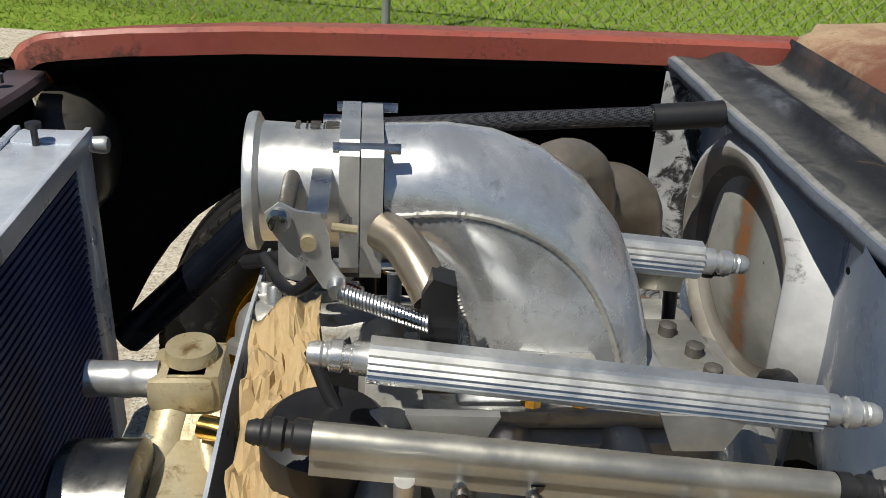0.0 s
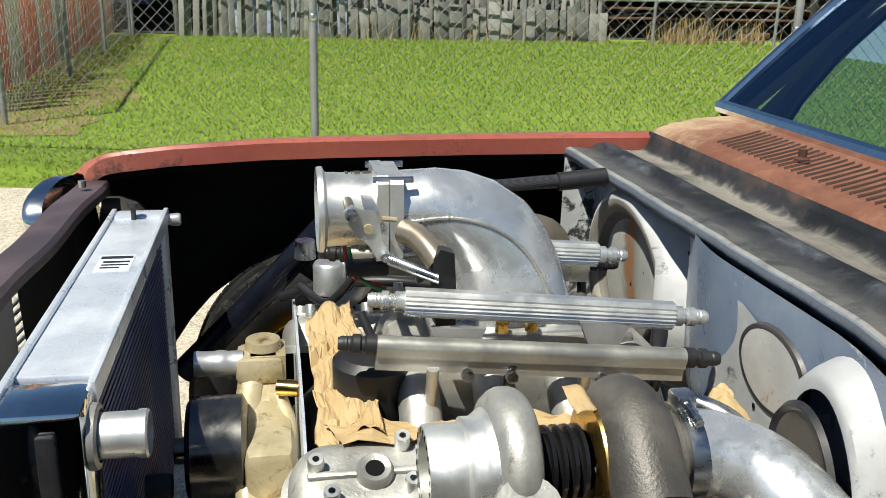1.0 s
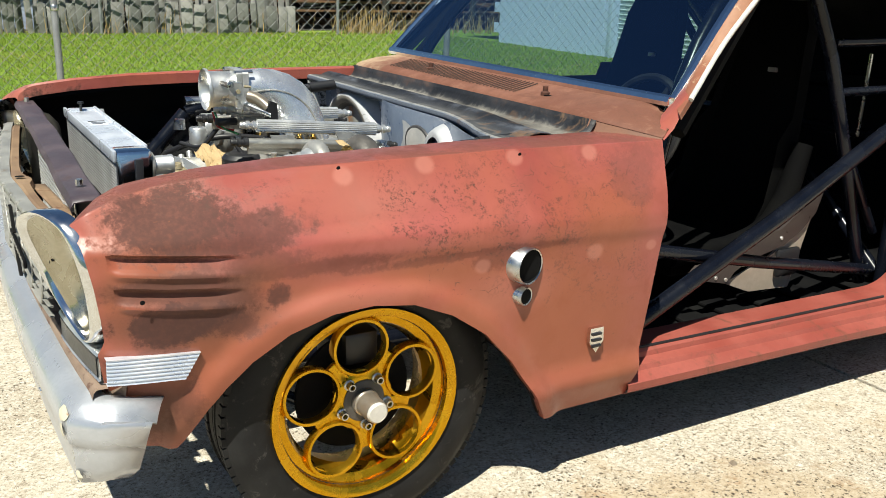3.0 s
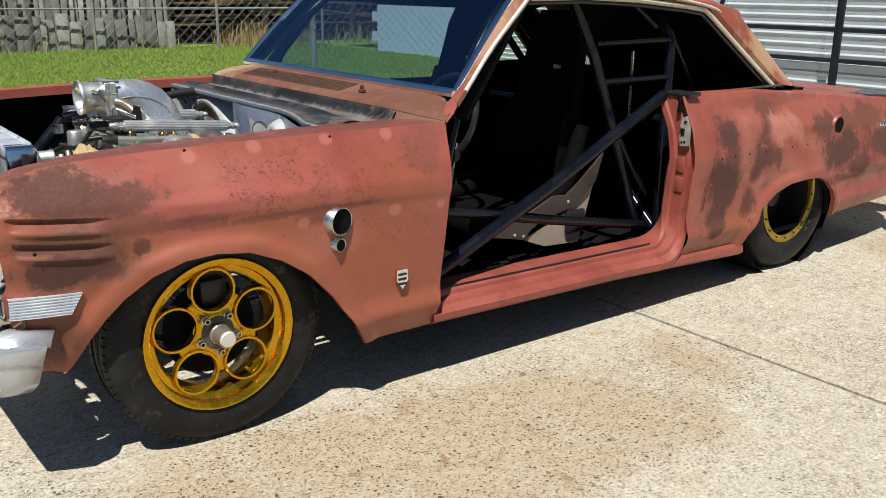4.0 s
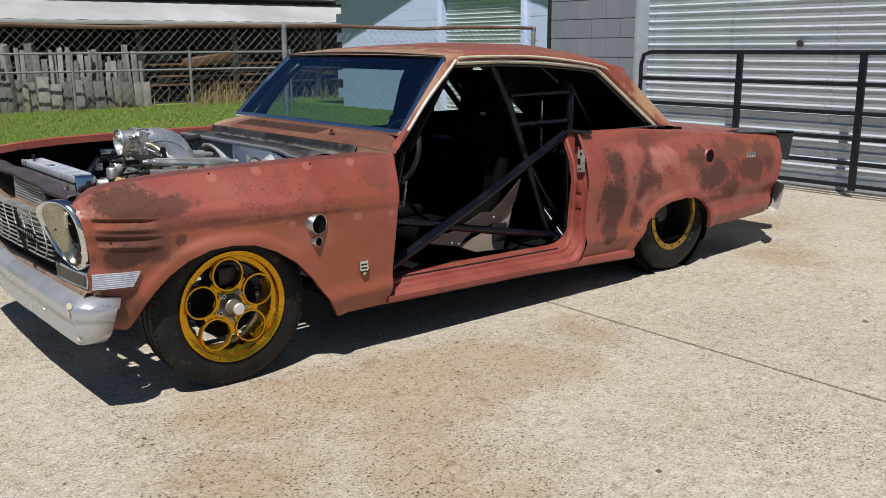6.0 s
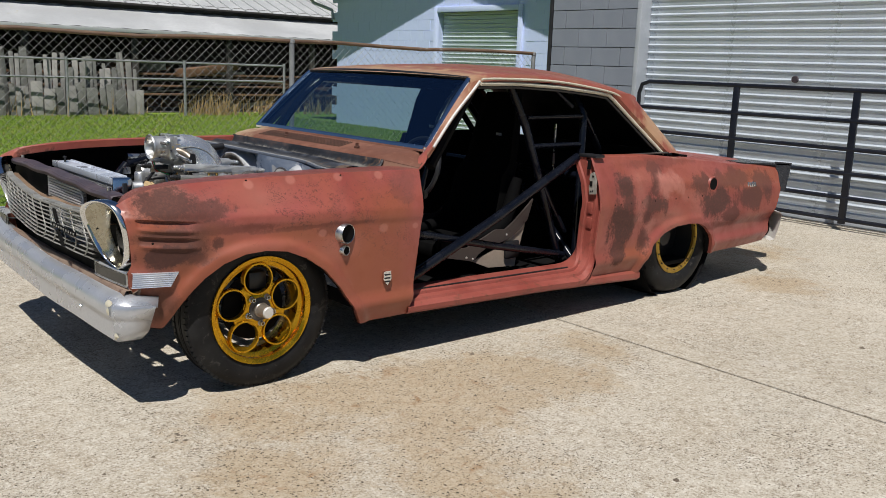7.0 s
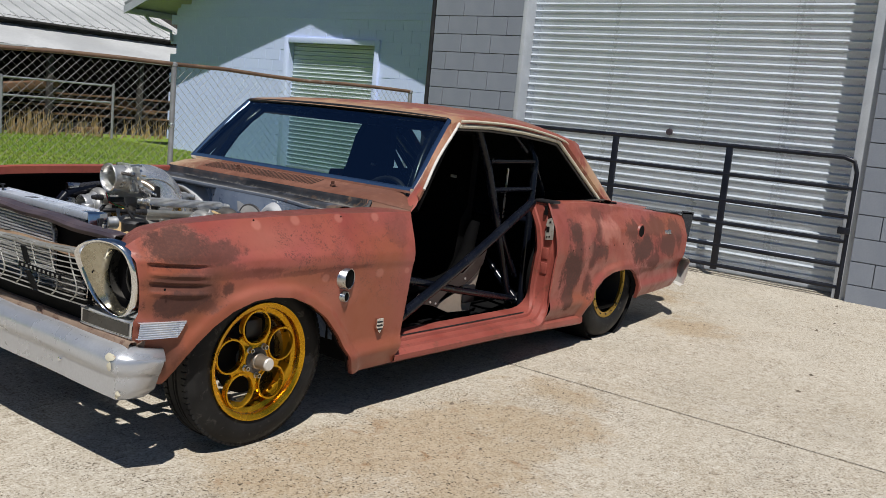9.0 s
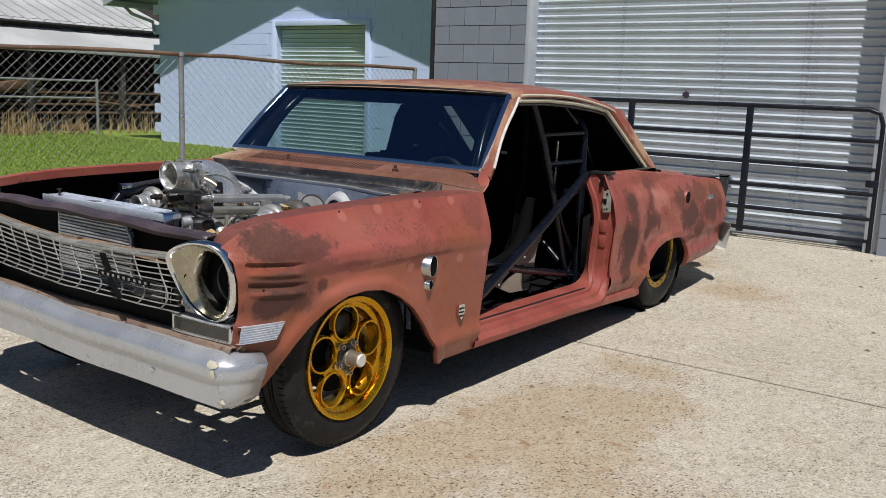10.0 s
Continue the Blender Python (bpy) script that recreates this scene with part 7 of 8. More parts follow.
for y in np.linspace(-0.838, 0.838, 61):
    back = wind(max(-1, min(1, y / 0.757)), 0.0) + Vector((-0.02, 0, -0.014))
    g = max(0.0, (abs(y) - 0.69) / 0.148)
    side = math.copysign(1, y)
    row = [Vector((0.667 + 0.088 * g, y, 0.876 - 0.024 * g)), Vector((0.671 + 0.086 * g, y, 0.883 - 0.029 * g)), Vector((0.684 + 0.078 * g, y, 0.890 - 0.033 * g)), Vector((0.76 + 0.006 * g, y, 0.907 - 0.043 * g)), back.lerp(Vector((0.770, y, 0.872)), min(1, g)), (back + Vector((0.03, 0, 0.002))).lerp(Vector((0.776, y, 0.868)), min(1, g))]
    for p in row:
        p.y = y
    rows.append(row)
rows = [[p - Vector((0, math.copysign(0.03, p.y), 0.035)) for p in rows[0]], *rows, [p - Vector((0, math.copysign(0.03, p.y), 0.035)) for p in rows[-1]]]
end_rows = [[Vector((0.669 + 0.088 * g, -0.69 - 0.148 * g, 0.876 - 0.024 * g)), Vector((0.664 + 0.088 * g, -0.69 - 0.148 * g, 0.862 - 0.016 * g)), Vector((0.652 + 0.09 * g, -0.692 - 0.148 * g, 0.838))] for g in np.linspace(-0.08, 1.0, 13)]
cowl = part("cowl_top", sheet(rows), COWL_RUST, car, "rusty tan cowl panel with louvred vents")
part("cowl_corner", sheet([[Vector((0.70, -0.70, 0.866)), Vector((0.80, -0.69, 0.888)), Vector((0.87, -0.69, 0.905))], [Vector((0.73, -0.77, 0.850)), Vector((0.79, -0.765, 0.866)), Vector((0.845, -0.755, 0.892))], [Vector((0.755, -0.832, 0.838)), Vector((0.785, -0.828, 0.852)), Vector((0.808, -0.818, 0.872))]]), COWL_RUST, cowl)
part("cowl_end", sheet(end_rows), RUST_COWL, cowl, "rusty cowl end panel", 60)
# dark strips laid on the cowl: the vent slots' shade put into colour
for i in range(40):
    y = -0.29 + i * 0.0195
    part("louvre", sheet([[Vector((x + 0.02, y + e + 0.012 * ((x - 0.69) / 0.1) ** 2, 0.8972 + (x - 0.69) * 0.205 + 2.2 * abs(e))) for e in (0.0, 0.0014)] for x in np.linspace(0.680, 0.772, 6)]), RUSTY_SLOT_SHADE, cowl)
SPINDLE_RUST = surface("dark_spindle_rust", (0.06, 0.022, 0.014), (0.11, 0.042, 0.025), 0.8, 0.1, 30, 120, 0.3, 0.001)
for x, y in ((0.745, 0.26), (0.732, -0.40)):
    part("spindle_hole", lathe([(0, 0.0035), (0.017, 0.003)], (x + 0.004, y - 0.014, 0.9035 + 0.2 * (x - 0.76)), "z", 14), BLACK_IN, cowl)
    part("wiper_spindle", lathe([(0.013, -0.006), (0.013, 0.003), (0.0075, 0.006), (0.0075, 0.019), (0.0, 0.021)], (x, y, 0.904), "z", 14), SPINDLE_RUST, cowl, "rusty wiper spindle")


# ---- engine bay ----
EY = 0.045
block = bmesh.new()
box(-0.09, 0.43, EY - 0.16, EY + 0.16, 0.30, 0.56, 0.02, block)
box(-0.07, 0.42, EY - 0.25, EY - 0.08, 0.52, 0.62, 0.015, block, Matrix.Translation((0, 0, 0)))
box(-0.07, 0.42, EY + 0.08, EY + 0.25, 0.52, 0.62, 0.015, block)
engine = part("engine", block, CASTIRON, car, "twin-turbo V8 engine with polished intake elbow")


def along(a, b, outline, caps=True):
    """Sweeps an outline of (side, up) points from a to b."""
    a, b = Vector(a), Vector(b)
    d = (b - a).normalized()
    side = d.cross(Vector((0, 0, 1))).normalized()
    upv = side.cross(d)
    bm = bmesh.new()
    ra, rb = ([bm.verts.new(p + side * u + upv * v) for u, v in outline] for p in (a, b))
    n = len(outline)
    for k in range(n):
        bm.faces.new((ra[k], ra[(k + 1) % n], rb[(k + 1) % n], rb[k]))
    if caps:
        bm.faces.new(ra[::-1]), bm.faces.new(rb)
    return bm


def fitting(a, d, mat_, parent, scale=1.0):
    """A hose fitting that sticks out of a rail's end."""
    a, d = Vector(a), Vector(d).normalized()
    prof = [(0.013, 0.0), (0.013, 0.012), (0.0095, 0.014), (0.0095, 0.018), (0.0125, 0.02), (0.0125, 0.028), (0.0095, 0.030), (0.0100, 0.032), (0.0092, 0.034), (0.0100, 0.036), (0.0092, 0.038), (0.0098, 0.040), (0.0075, 0.046), (0.0, 0.046)]
    bm = lathe([(r * scale, h * scale) for r, h in prof], (0, 0, 0), "z", 14)
    bmesh.ops.transform(bm, matrix=Matrix.Translation(a) @ d.to_track_quat("Z", "Y").to_matrix().to_4x4(), verts=bm.verts)
    return part("fitting", bm, mat_, parent)


def ribbed_outline(hw, hh, ribs=7, depth=0.0022):
    pts = []
    for sx in (1, -1):
        for k in range(ribs * 2 + 1):
            v = -hh + 2 * hh * k / (ribs * 2)
            v = v if sx > 0 else -v
            bulge = hw * math.sqrt(max(0.15, 1 - (abs(v) / hh) ** 2 * 0.85))
            pts.append((sx * (bulge - (depth if k % 2 else 0)), v))
    return pts


def ribbed_rail(a, b, parent, name="fuel_rail"):
    r = part(name, along(a, b, ribbed_outline(0.0165, 0.0175)), ALU, parent, "ribbed bright aluminium fuel rail", 25)
    d = Vector(b) - Vector(a)
    fitting(b, d, ALU, r), fitting(a, -d, ALU, r)
    return r


def smooth_rail(a, b, parent):
    out = [(0.012 * math.cos(t), 0.012 * math.sin(t)) for t in np.linspace(-0.5, math.pi + 0.5, 13)] + [(-0.0105, -0.012), (-0.006, -0.013), (-0.006, -0.030), (0.006, -0.030), (0.006, -0.013), (0.0105, -0.012)]
    out = [(u, v) for u, v in out]
    r = part("fuel_rail", along(a, b, out), RAIL_DARK, parent, "grey anodised fuel rail")
    d = Vector(b) - Vector(a)
    fitting(b, d, BLACK, r), fitting(a, -d, BLACK, r)
    for f in (0.28, 0.42, 0.72, 0.80):
        p = Vector(a).lerp(Vector(b), f)
        part("rail_bolt", lathe([(0.0, -0.016), (0.0075, -0.015), (0.008, -0.008), (0.0055, -0.007), (0.0055, 0.0)], (p.x, p.y - 0.006, p.z - 0.028), "y", 10), STEEL, r)
    return r


ribbed_rail((0.028, -0.052, 0.800), (0.372, -0.080, 0.776), engine)
smooth_rail((-0.012, -0.098, 0.764), (0.372, -0.124, 0.737), engine)
ribbed_rail((0.02, 0.155, 0.812), (0.345, 0.13, 0.793), engine)
smooth_rail((-0.02, 0.20, 0.784), (0.35, 0.175, 0.765), engine)
for x0 in (0.09, 0.28):
    part("rail_bracket", prism([(x0 - 0.035, 0.776), (x0 + 0.035, 0.774), (x0 + 0.02, 0.742), (x0 - 0.02, 0.742)], -0.088, -0.080, "y"), ALU_SATIN, engine)
    part("rail_bracket", prism([(x0 - 0.03, 0.79), (x0 + 0.03, 0.79), (x0 + 0.02, 0.76), (x0 - 0.02, 0.76)], 0.165, 0.172, "y"), ALU_SATIN, engine)

# intake manifold: base, runners
part("intake_base", box(0.02, 0.38, EY - 0.09, EY + 0.09, 0.60, 0.715, 0.02), ALU_CAST, engine, "cast aluminium intake manifold")
part("manifold_top", box(0.075, 0.345, EY - 0.075, EY + 0.075, 0.715, 0.735, 0.006), ALU_CAST, engine)
for i in range(4):
    x = 0.045 + i * 0.098
    for s in (-1, 1):
        part("runner", tube([(x, EY + s * 0.05, 0.70), (x, EY + s * 0.10, 0.685), (x, EY + s * 0.145, 0.645), (x, EY + s * 0.16, 0.60)], [0.026, 0.027, 0.028, 0.03], 14, 3), ALU_CAST, engine)
        part("injector", tube([(x + 0.01, EY + s * 0.155, 0.735), (x + 0.01, EY + s * 0.14, 0.68)], [0.008, 0.008, 0.011, 0.007], 10), BLACK if i % 2 else ALU_SATIN, engine)
for x, y in ((0.31, 0.09), (0.325, 0.055), (0.33, 0.02), (0.30, 0.0)):
    part("manifold_bolt", lathe([(0.0, 0.012), (0.005, 0.012), (0.0085, 0.010), (0.0085, 0.0)], (x, y, 0.735), "z", 10), CASTIRON, engine)

# throttle body
def octagon(cy, cz, hy, hz, c):
    return [(cy - hy, cz - hz + c), (cy - hy + c, cz - hz), (cy + hy - c, cz - hz), (cy + hy, cz - hz + c), (cy + hy, cz + hz - c), (cy + hy - c, cz + hz), (cy - hy + c, cz + hz), (cy - hy, cz + hz - c)]


TY, TZ = 0.085, 0.884
tb = part("throttle_body", lathe([(0.056, -0.072), (0.0575, -0.069), (0.0575, -0.064), (0.050, -0.060), (0.0485, -0.02), (0.050, 0.0), (0.052, 0.022), (0.045, 0.022), (0.0445, -0.03), (0.048, -0.062), (0.054, -0.071)], (0, TY, TZ), "x", 48, None, True), ALU, engine, "large machined throttle body")
part("throttle_plate", lathe([(0.0, 0.0), (0.0447, 0.0), (0.0447, 0.002), (0, 0.002)], (-0.005, TY, TZ), "x", 40), BRASSY, tb, "closed throttle blade")
part("flange", prism(octagon(TY, TZ - 0.002, 0.057, 0.058, 0.010), 0.003, 0.0185, "x"), ALU, tb)
part("flange", prism(octagon(TY, TZ - 0.004, 0.059, 0.058, 0.008), 0.0195, 0.037, "x"), ALU_SATIN, tb)
for dy in (-0.05, 0.05):
    for dz in (-0.05, 0.05):
        part("flange_bolt", tube([(-0.002, TY + dy, TZ + dz), (0.050, TY + dy, TZ + dz)], 0.0045, 8), STEEL, tb)
LY = -0.040
lever = bmesh.new()
prism([(-0.046, 0.914), (-0.036, 0.922), (-0.024, 0.916), (-0.008, 0.914), (-0.002, 0.898), (0.000, 0.878), (0.010, 0.862), (0.006, 0.852), (-0.006, 0.855), (-0.016, 0.872), (-0.030, 0.884), (-0.040, 0.898)], LY - 0.003, LY, "y", lever)
part("throttle_lever", lever, ALU, tb, "zinc throttle lever")
part("lever_bracket", prism([(-0.018, 0.909), (-0.003, 0.909), (-0.003, 0.913), (-0.018, 0.913)], LY, TY - 0.038, "y"), STEEL, tb)
part("lever_post", tube([(-0.034, LY - 0.002, 0.905), (-0.034, TY - 0.03, 0.905)], 0.0065, 12), CASTIRON, tb)
part("lever_pin", lathe([(0, -0.010), (0.007, -0.009), (0.0085, -0.004), (0.0085, 0.006)], (-0.036, LY - 0.003, 0.910), "y", 12), STEEL, tb)
part("lever_pin", lathe([(0, -0.003), (0.006, -0.003), (0.006, 0.0)], (-0.016, LY - 0.003, 0.892), "y", 16), BRASSY, tb)
part("lever_pin", lathe([(0, -0.012), (0.006, -0.011), (0.007, -0.004), (0.007, 0.006)], (0.004, LY - 0.003, 0.858), "y", 12), STEEL, tb)
part("lever_pin", tube([(0.0, LY - 0.004, 0.905), (0.018, LY - 0.004, 0.903)], 0.0035, 8), BRASSY, tb)
for x, n, hx in ((-0.004, 5, 0.0055), (-0.018, 6, 0.004), (-0.032, 4, 0.0018)):
    for k in range(n):
        a = -0.10 + 0.62 * k / 6
        part("engraved_bar", box(-hx, hx, -0.0011, 0.0011, -0.0004, 0.0006, 0.0, None, pose(x, TY + 0.0502 * math.sin(a), TZ + 0.0502 * math.cos(a), -math.degrees(a), 0, 0)), CASTIRON, tb)
for x in (-0.011, -0.025):
    part("engraved_bar", tube([(x, TY + 0.0500 * math.sin(a), TZ + 0.0500 * math.cos(a)) for a in np.linspace(-0.12, 0.46, 8)], 0.0006, 5), CASTIRON, tb)
# return spring
coil = [Vector((0.006, -0.050, 0.856)).lerp(Vector((0.072, -0.040, 0.824)), k / 260) + Vector((0.2 * 0.0062 * math.cos(k * 0.62), 0.0062 * math.cos(k * 0.62), 0.0062 * math.sin(k * 0.62))) for k in range(261)]
part("return_spring", tube(coil, 0.0014, 5), STEEL, tb, "steel return spring")
part("spring_anchor", prism([(0.066, 0.848), (0.074, 0.862), (0.092, 0.856), (0.096, 0.80), (0.096, 0.76), (0.070, 0.76), (0.066, 0.815)], -0.040, -0.015, "y"), BLACK, tb, "black spring bracket")
part("vent_tube", tube([(0.036, 0.030, 0.868), (0.052, 0.015, 0.864), (0.066, -0.008, 0.852), (0.076, -0.026, 0.838)], 0.0165, 16, 4), TITAN, tb, "bronze-tinted steel vent tube")

# intake elbow: round at the throttle, long oval at the manifold
outer_line = ((0.038, 0.935), (0.090, 0.938), (0.130, 0.934), (0.170, 0.921), (0.207, 0.897), (0.237, 0.862), (0.257, 0.820), (0.270, 0.776), (0.276, 0.732))
inner_line = ((0.038, 0.834), (0.060, 0.826), (0.072, 0.819), (0.084, 0.810), (0.094, 0.799), (0.102, 0.785), (0.107, 0.768), (0.110, 0.750), (0.110, 0.732))
rows = []
for i, ((ox, oz), (ix, iz)) in enumerate(zip(outer_line, inner_line)):
    o_, i_ = Vector((ox, 0, oz)), Vector((ix, 0, iz))
    yc = TY - 0.035 * (i / 8) ** 1.3
    bw = 0.052 + 0.008 * i / 8
    e_ = 2.0 + 0.9 * i / 8
    row = []
    for t in np.linspace(0, 2 * math.pi, 57)[:-1]:
        ct, st_ = math.cos(t), math.sin(t)
        cu, su = math.copysign(abs(ct) ** (2 / e_), ct), math.copysign(abs(st_) ** (2 / e_), st_)
        row.append((o_ + i_) / 2 + (o_ - i_) / 2 * cu + Vector((0, yc + bw * su, 0)))
    rows.append(row)
elbow = part("intake_elbow", sheet(rows, None, True), POLISHED, engine, "polished welded aluminium intake elbow", 70)
wr_ = random.Random(3)
for seam in ((-0.15, 0.0, 0.12, 0.22, 0.32, 0.42, 0.50, 0.56, 0.62), (-0.35, -0.55, -0.72, -0.82, -0.88, -0.92, -0.94, -0.95, -0.95)):
    pts = []
    for i, (cu, (ox, oz), (ix, iz)) in enumerate(zip(seam, outer_line, inner_line)):
        yc, bw, e_ = TY - 0.035 * (i / 8) ** 1.3, 0.052 + 0.008 * i / 8, 2.0 + 0.9 * i / 8
        su = -((1 - abs(cu) ** e_) ** (1 / e_))
        pts.append(((ox + ix) / 2 + (ox - ix) / 2 * cu, yc + bw * su - 0.0005, (oz + iz) / 2 + (oz - iz) / 2 * cu))
    path = smooth_path(pts, 10)
    part("weld_bead", tube(path, [0.0017 + 0.0011 * (k % 2) + wr_.uniform(0, 0.0006) for k in range(len(path))], 7), ALU_CAST, elbow, "rippled weld bead")
part("elbow_flange", box(0.10, 0.29, EY - 0.068, EY + 0.068, 0.726, 0.740, 0.006), ALU_SATIN, elbow)
part("sensor_boss", box(0.150, 0.215, TY - 0.108, TY - 0.085, 0.762, 0.774, 0.004), ALU_CAST, elbow)
for x in (0.16, 0.20):
    part("brass_fitting", lathe([(0.0, 0.022), (0.006, 0.022), (0.007, 0.012), (0.009, 0.012), (0.009, 0.0)], (x, TY - 0.115, 0.744), "z", 8), GOLDFOIL, elbow, "brass fitting")

# motor plate
part("motor_plate", prism([(-0.30, 0.62), (-0.08, 0.668), (0.06, 0.674), (0.23, 0.668), (0.44, 0.638), (0.50, 0.60), (0.44, 0.50), (0.44, 0.30), (-0.34, 0.30), (-0.36, 0.54)], -0.1018, -0.0980, "x"), RAD_ALU, car, "bare aluminium motor plate")

# water pump, neck, pulley
part("pump_pulley", lathe([(0.0, -0.268), (0.018, -0.268), (0.018, -0.252), (0.064, -0.250), (0.0715, -0.243), (0.0715, -0.178), (0.06, -0.172), (0.0, -0.172)], (0, 0.03, 0.568), "x", 40), PULLEY, engine, "machined dark pump pulley")
pump = part("water_pump", box(-0.178, -0.108, -0.05, 0.12, 0.48, 0.60, 0.022), BRASSY, engine, "yellowed cast water pump")
part("pump_arch", prism([(-0.06, 0.46), (-0.06, 0.53), (0.02, 0.575), (0.09, 0.592), (0.128, 0.615), (0.128, 0.655), (0.19, 0.655), (0.205, 0.61), (0.205, 0.50)], -0.168, -0.118, "x"), BRASSY, pump)
part("pump_rib", tube([(-0.172, -0.05, 0.52), (-0.174, 0.03, 0.565), (-0.172, 0.10, 0.585), (-0.165, 0.15, 0.615)], [0.016, 0.02, 0.022, 0.022], 10, 4), BRASSY, pump)
part("pump_rib", tube([(-0.13, 0.10, 0.605), (-0.118, 0.06, 0.585), (-0.118, 0.0, 0.565)], 0.012, 10, 4), BRASSY, pump)
part("thermostat_cap", lathe([(0.030, -0.05), (0.030, -0.01), (0.027, 0.0), (0.025, 0.012), (0.0, 0.014)], (-0.150, 0.165, 0.656), "z", 24), BRASSY, pump, "rust-stained round cap")
part("neck_base", box(-0.19, -0.12, 0.12, 0.19, 0.612, 0.655, 0.012), BRASSY, pump)
part("water_neck", tube([(-0.18, 0.145, 0.640), (-0.21, 0.143, 0.642), (-0.248, 0.141, 0.644)], [0.0195, 0.0185, 0.018, 0.0195, 0.018, 0.018, 0.019], 20, 6), ALU, pump, "bright steel hose neck")
part("neck_bore", lathe([(0, 0), (0.015, 0)], (-0.2485, 0.141, 0.644), "x", 16), BLACK_IN, pump)
part("pump_pipe", tube([(-0.13, 0.09, 0.625), (-0.10, 0.08, 0.625)], 0.012, 12), GOLDFOIL, pump, "short brass pipe")
part("pump_boss", box(-0.17, -0.105, -0.20, -0.06, 0.50, 0.53, 0.008), BRASSY, pump)
part("pump_boss", tube([(-0.14, -0.13, 0.45), (-0.14, -0.10, 0.52)], 0.022, 12), BRASSY, pump)
for y, z in ((0.10, 0.60), (-0.03, 0.575), (0.06, 0.50), (0.16, 0.55)):
    part("pump_bolt", lathe([(0, -0.012), (0.007, -0.012), (0.007, 0.0)], (-0.178, y, z), "x", 6), STEEL, pump)
part("ps_shaft", lathe([(0.0, -0.30), (0.018, -0.30), (0.018, -0.268)], (0, -0.02, 0.545), "x", 14), BLACK, engine)


# valve covers
def valve_cover(s):
    c = Vector((0.15, EY + s * 0.235, 0.635))
    rot = Matrix.Rotation(radians(-s * 24), 4, "X")
    m = Matrix.Translation(c) @ rot
    body = []
    for inset, h in ((-0.008, -0.040), (-0.008, -0.030), (0.0, -0.028), (0.001, -0.008), (0.005, 0.004), (0.012, 0.012), (0.022, 0.0165), (0.034, 0.0175), (0.0575, 0.018)):
        hx, hy = 0.267 - inset, 0.058 - inset
        rr = min(hy, max(0.002, 0.050 - inset))
        ring = []
        for q, (cx_, cy_) in enumerate(((hx - rr, hy - rr), (-hx + rr, hy - rr), (-hx + rr, -hy + rr), (hx - rr, -hy + rr))):
            for t in range(8):
                a = math.pi / 2 * (q + t / 7)
                ring.append(m @ Vector((cx_ + rr * math.cos(a) - 0.005, cy_ + rr * math.sin(a), h)))
        body.append(ring)
    vc = part("valve_cover", sheet(body, None, True), ALU_CAST, engine, "stained cast aluminium valve cover", 35)
    part("cover_rib", box(-0.25, 0.25, -0.004, 0.004, 0.016, 0.024, 0.002, m=m), ALU_CAST, vc)
    ring_ = lathe([(0.011, 0.016), (0.011, 0.028), (0.018, 0.03), (0.021, 0.026), (0.022, 0.016)], (0, 0, 0), "z", 20)
    bmesh.ops.transform(ring_, matrix=m @ Matrix.Translation((-0.175, 0, 0)), verts=ring_.verts)
    part("filler_boss", ring_, ALU_CAST, vc)
    hole = lathe([(0.0, 0.0265), (0.0112, 0.0265)], (0, 0, 0), "z", 16)
    bmesh.ops.transform(hole, matrix=m @ Matrix.Translation((-0.175, 0, 0)), verts=hole.verts)
    part("filler_hole", hole, BLACK_IN, vc)
    for x, y in ((-0.24, 0.012), (-0.225, -0.03), (-0.14, 0.036), (-0.135, -0.022), (0.0, 0.036), (0.0, -0.03), (0.13, 0.036), (0.13, -0.03), (0.235, 0.0)):
        nut = lathe([(0.004, 0.036), (0.0085, 0.036), (0.0095, 0.033), (0.0095, 0.012)], (0, 0, 0), "z", 14)
        bmesh.ops.transform(nut, matrix=m @ Matrix.Translation((x, y, 0)), verts=nut.verts)
        part("cover_nut", nut, ALU, vc)
    return vc


valve_cover(-1), valve_cover(1)


# turbochargers: snail housings on an axis along the car
def scroll(c, R, r0, r1, mat_, parent, name, label, turn=1, start=90):
    path, radii = [], []
    for k in range(31):
        f = k / 30
        a = radians(start) + turn * f * 2 * math.pi * 0.93
        rr = R + (r0 + (r1 - r0) * f) * 0.25
        path.append((c[0], c[1] + rr * math.cos(a), c[2] + rr * math.sin(a)))
        radii.append(r0 + (r1 - r0) * f)
    a = radians(start) + turn * 2 * math.pi * 0.93
    tx, tz = -math.sin(a) * turn, math.cos(a) * turn
    path.append((c[0], path[-1][1] + 0.06 * tx, path[-1][2] + 0.06 * tz))
    radii.append(r1)
    return part(name, tube(path, radii, 18), mat_, parent, label)


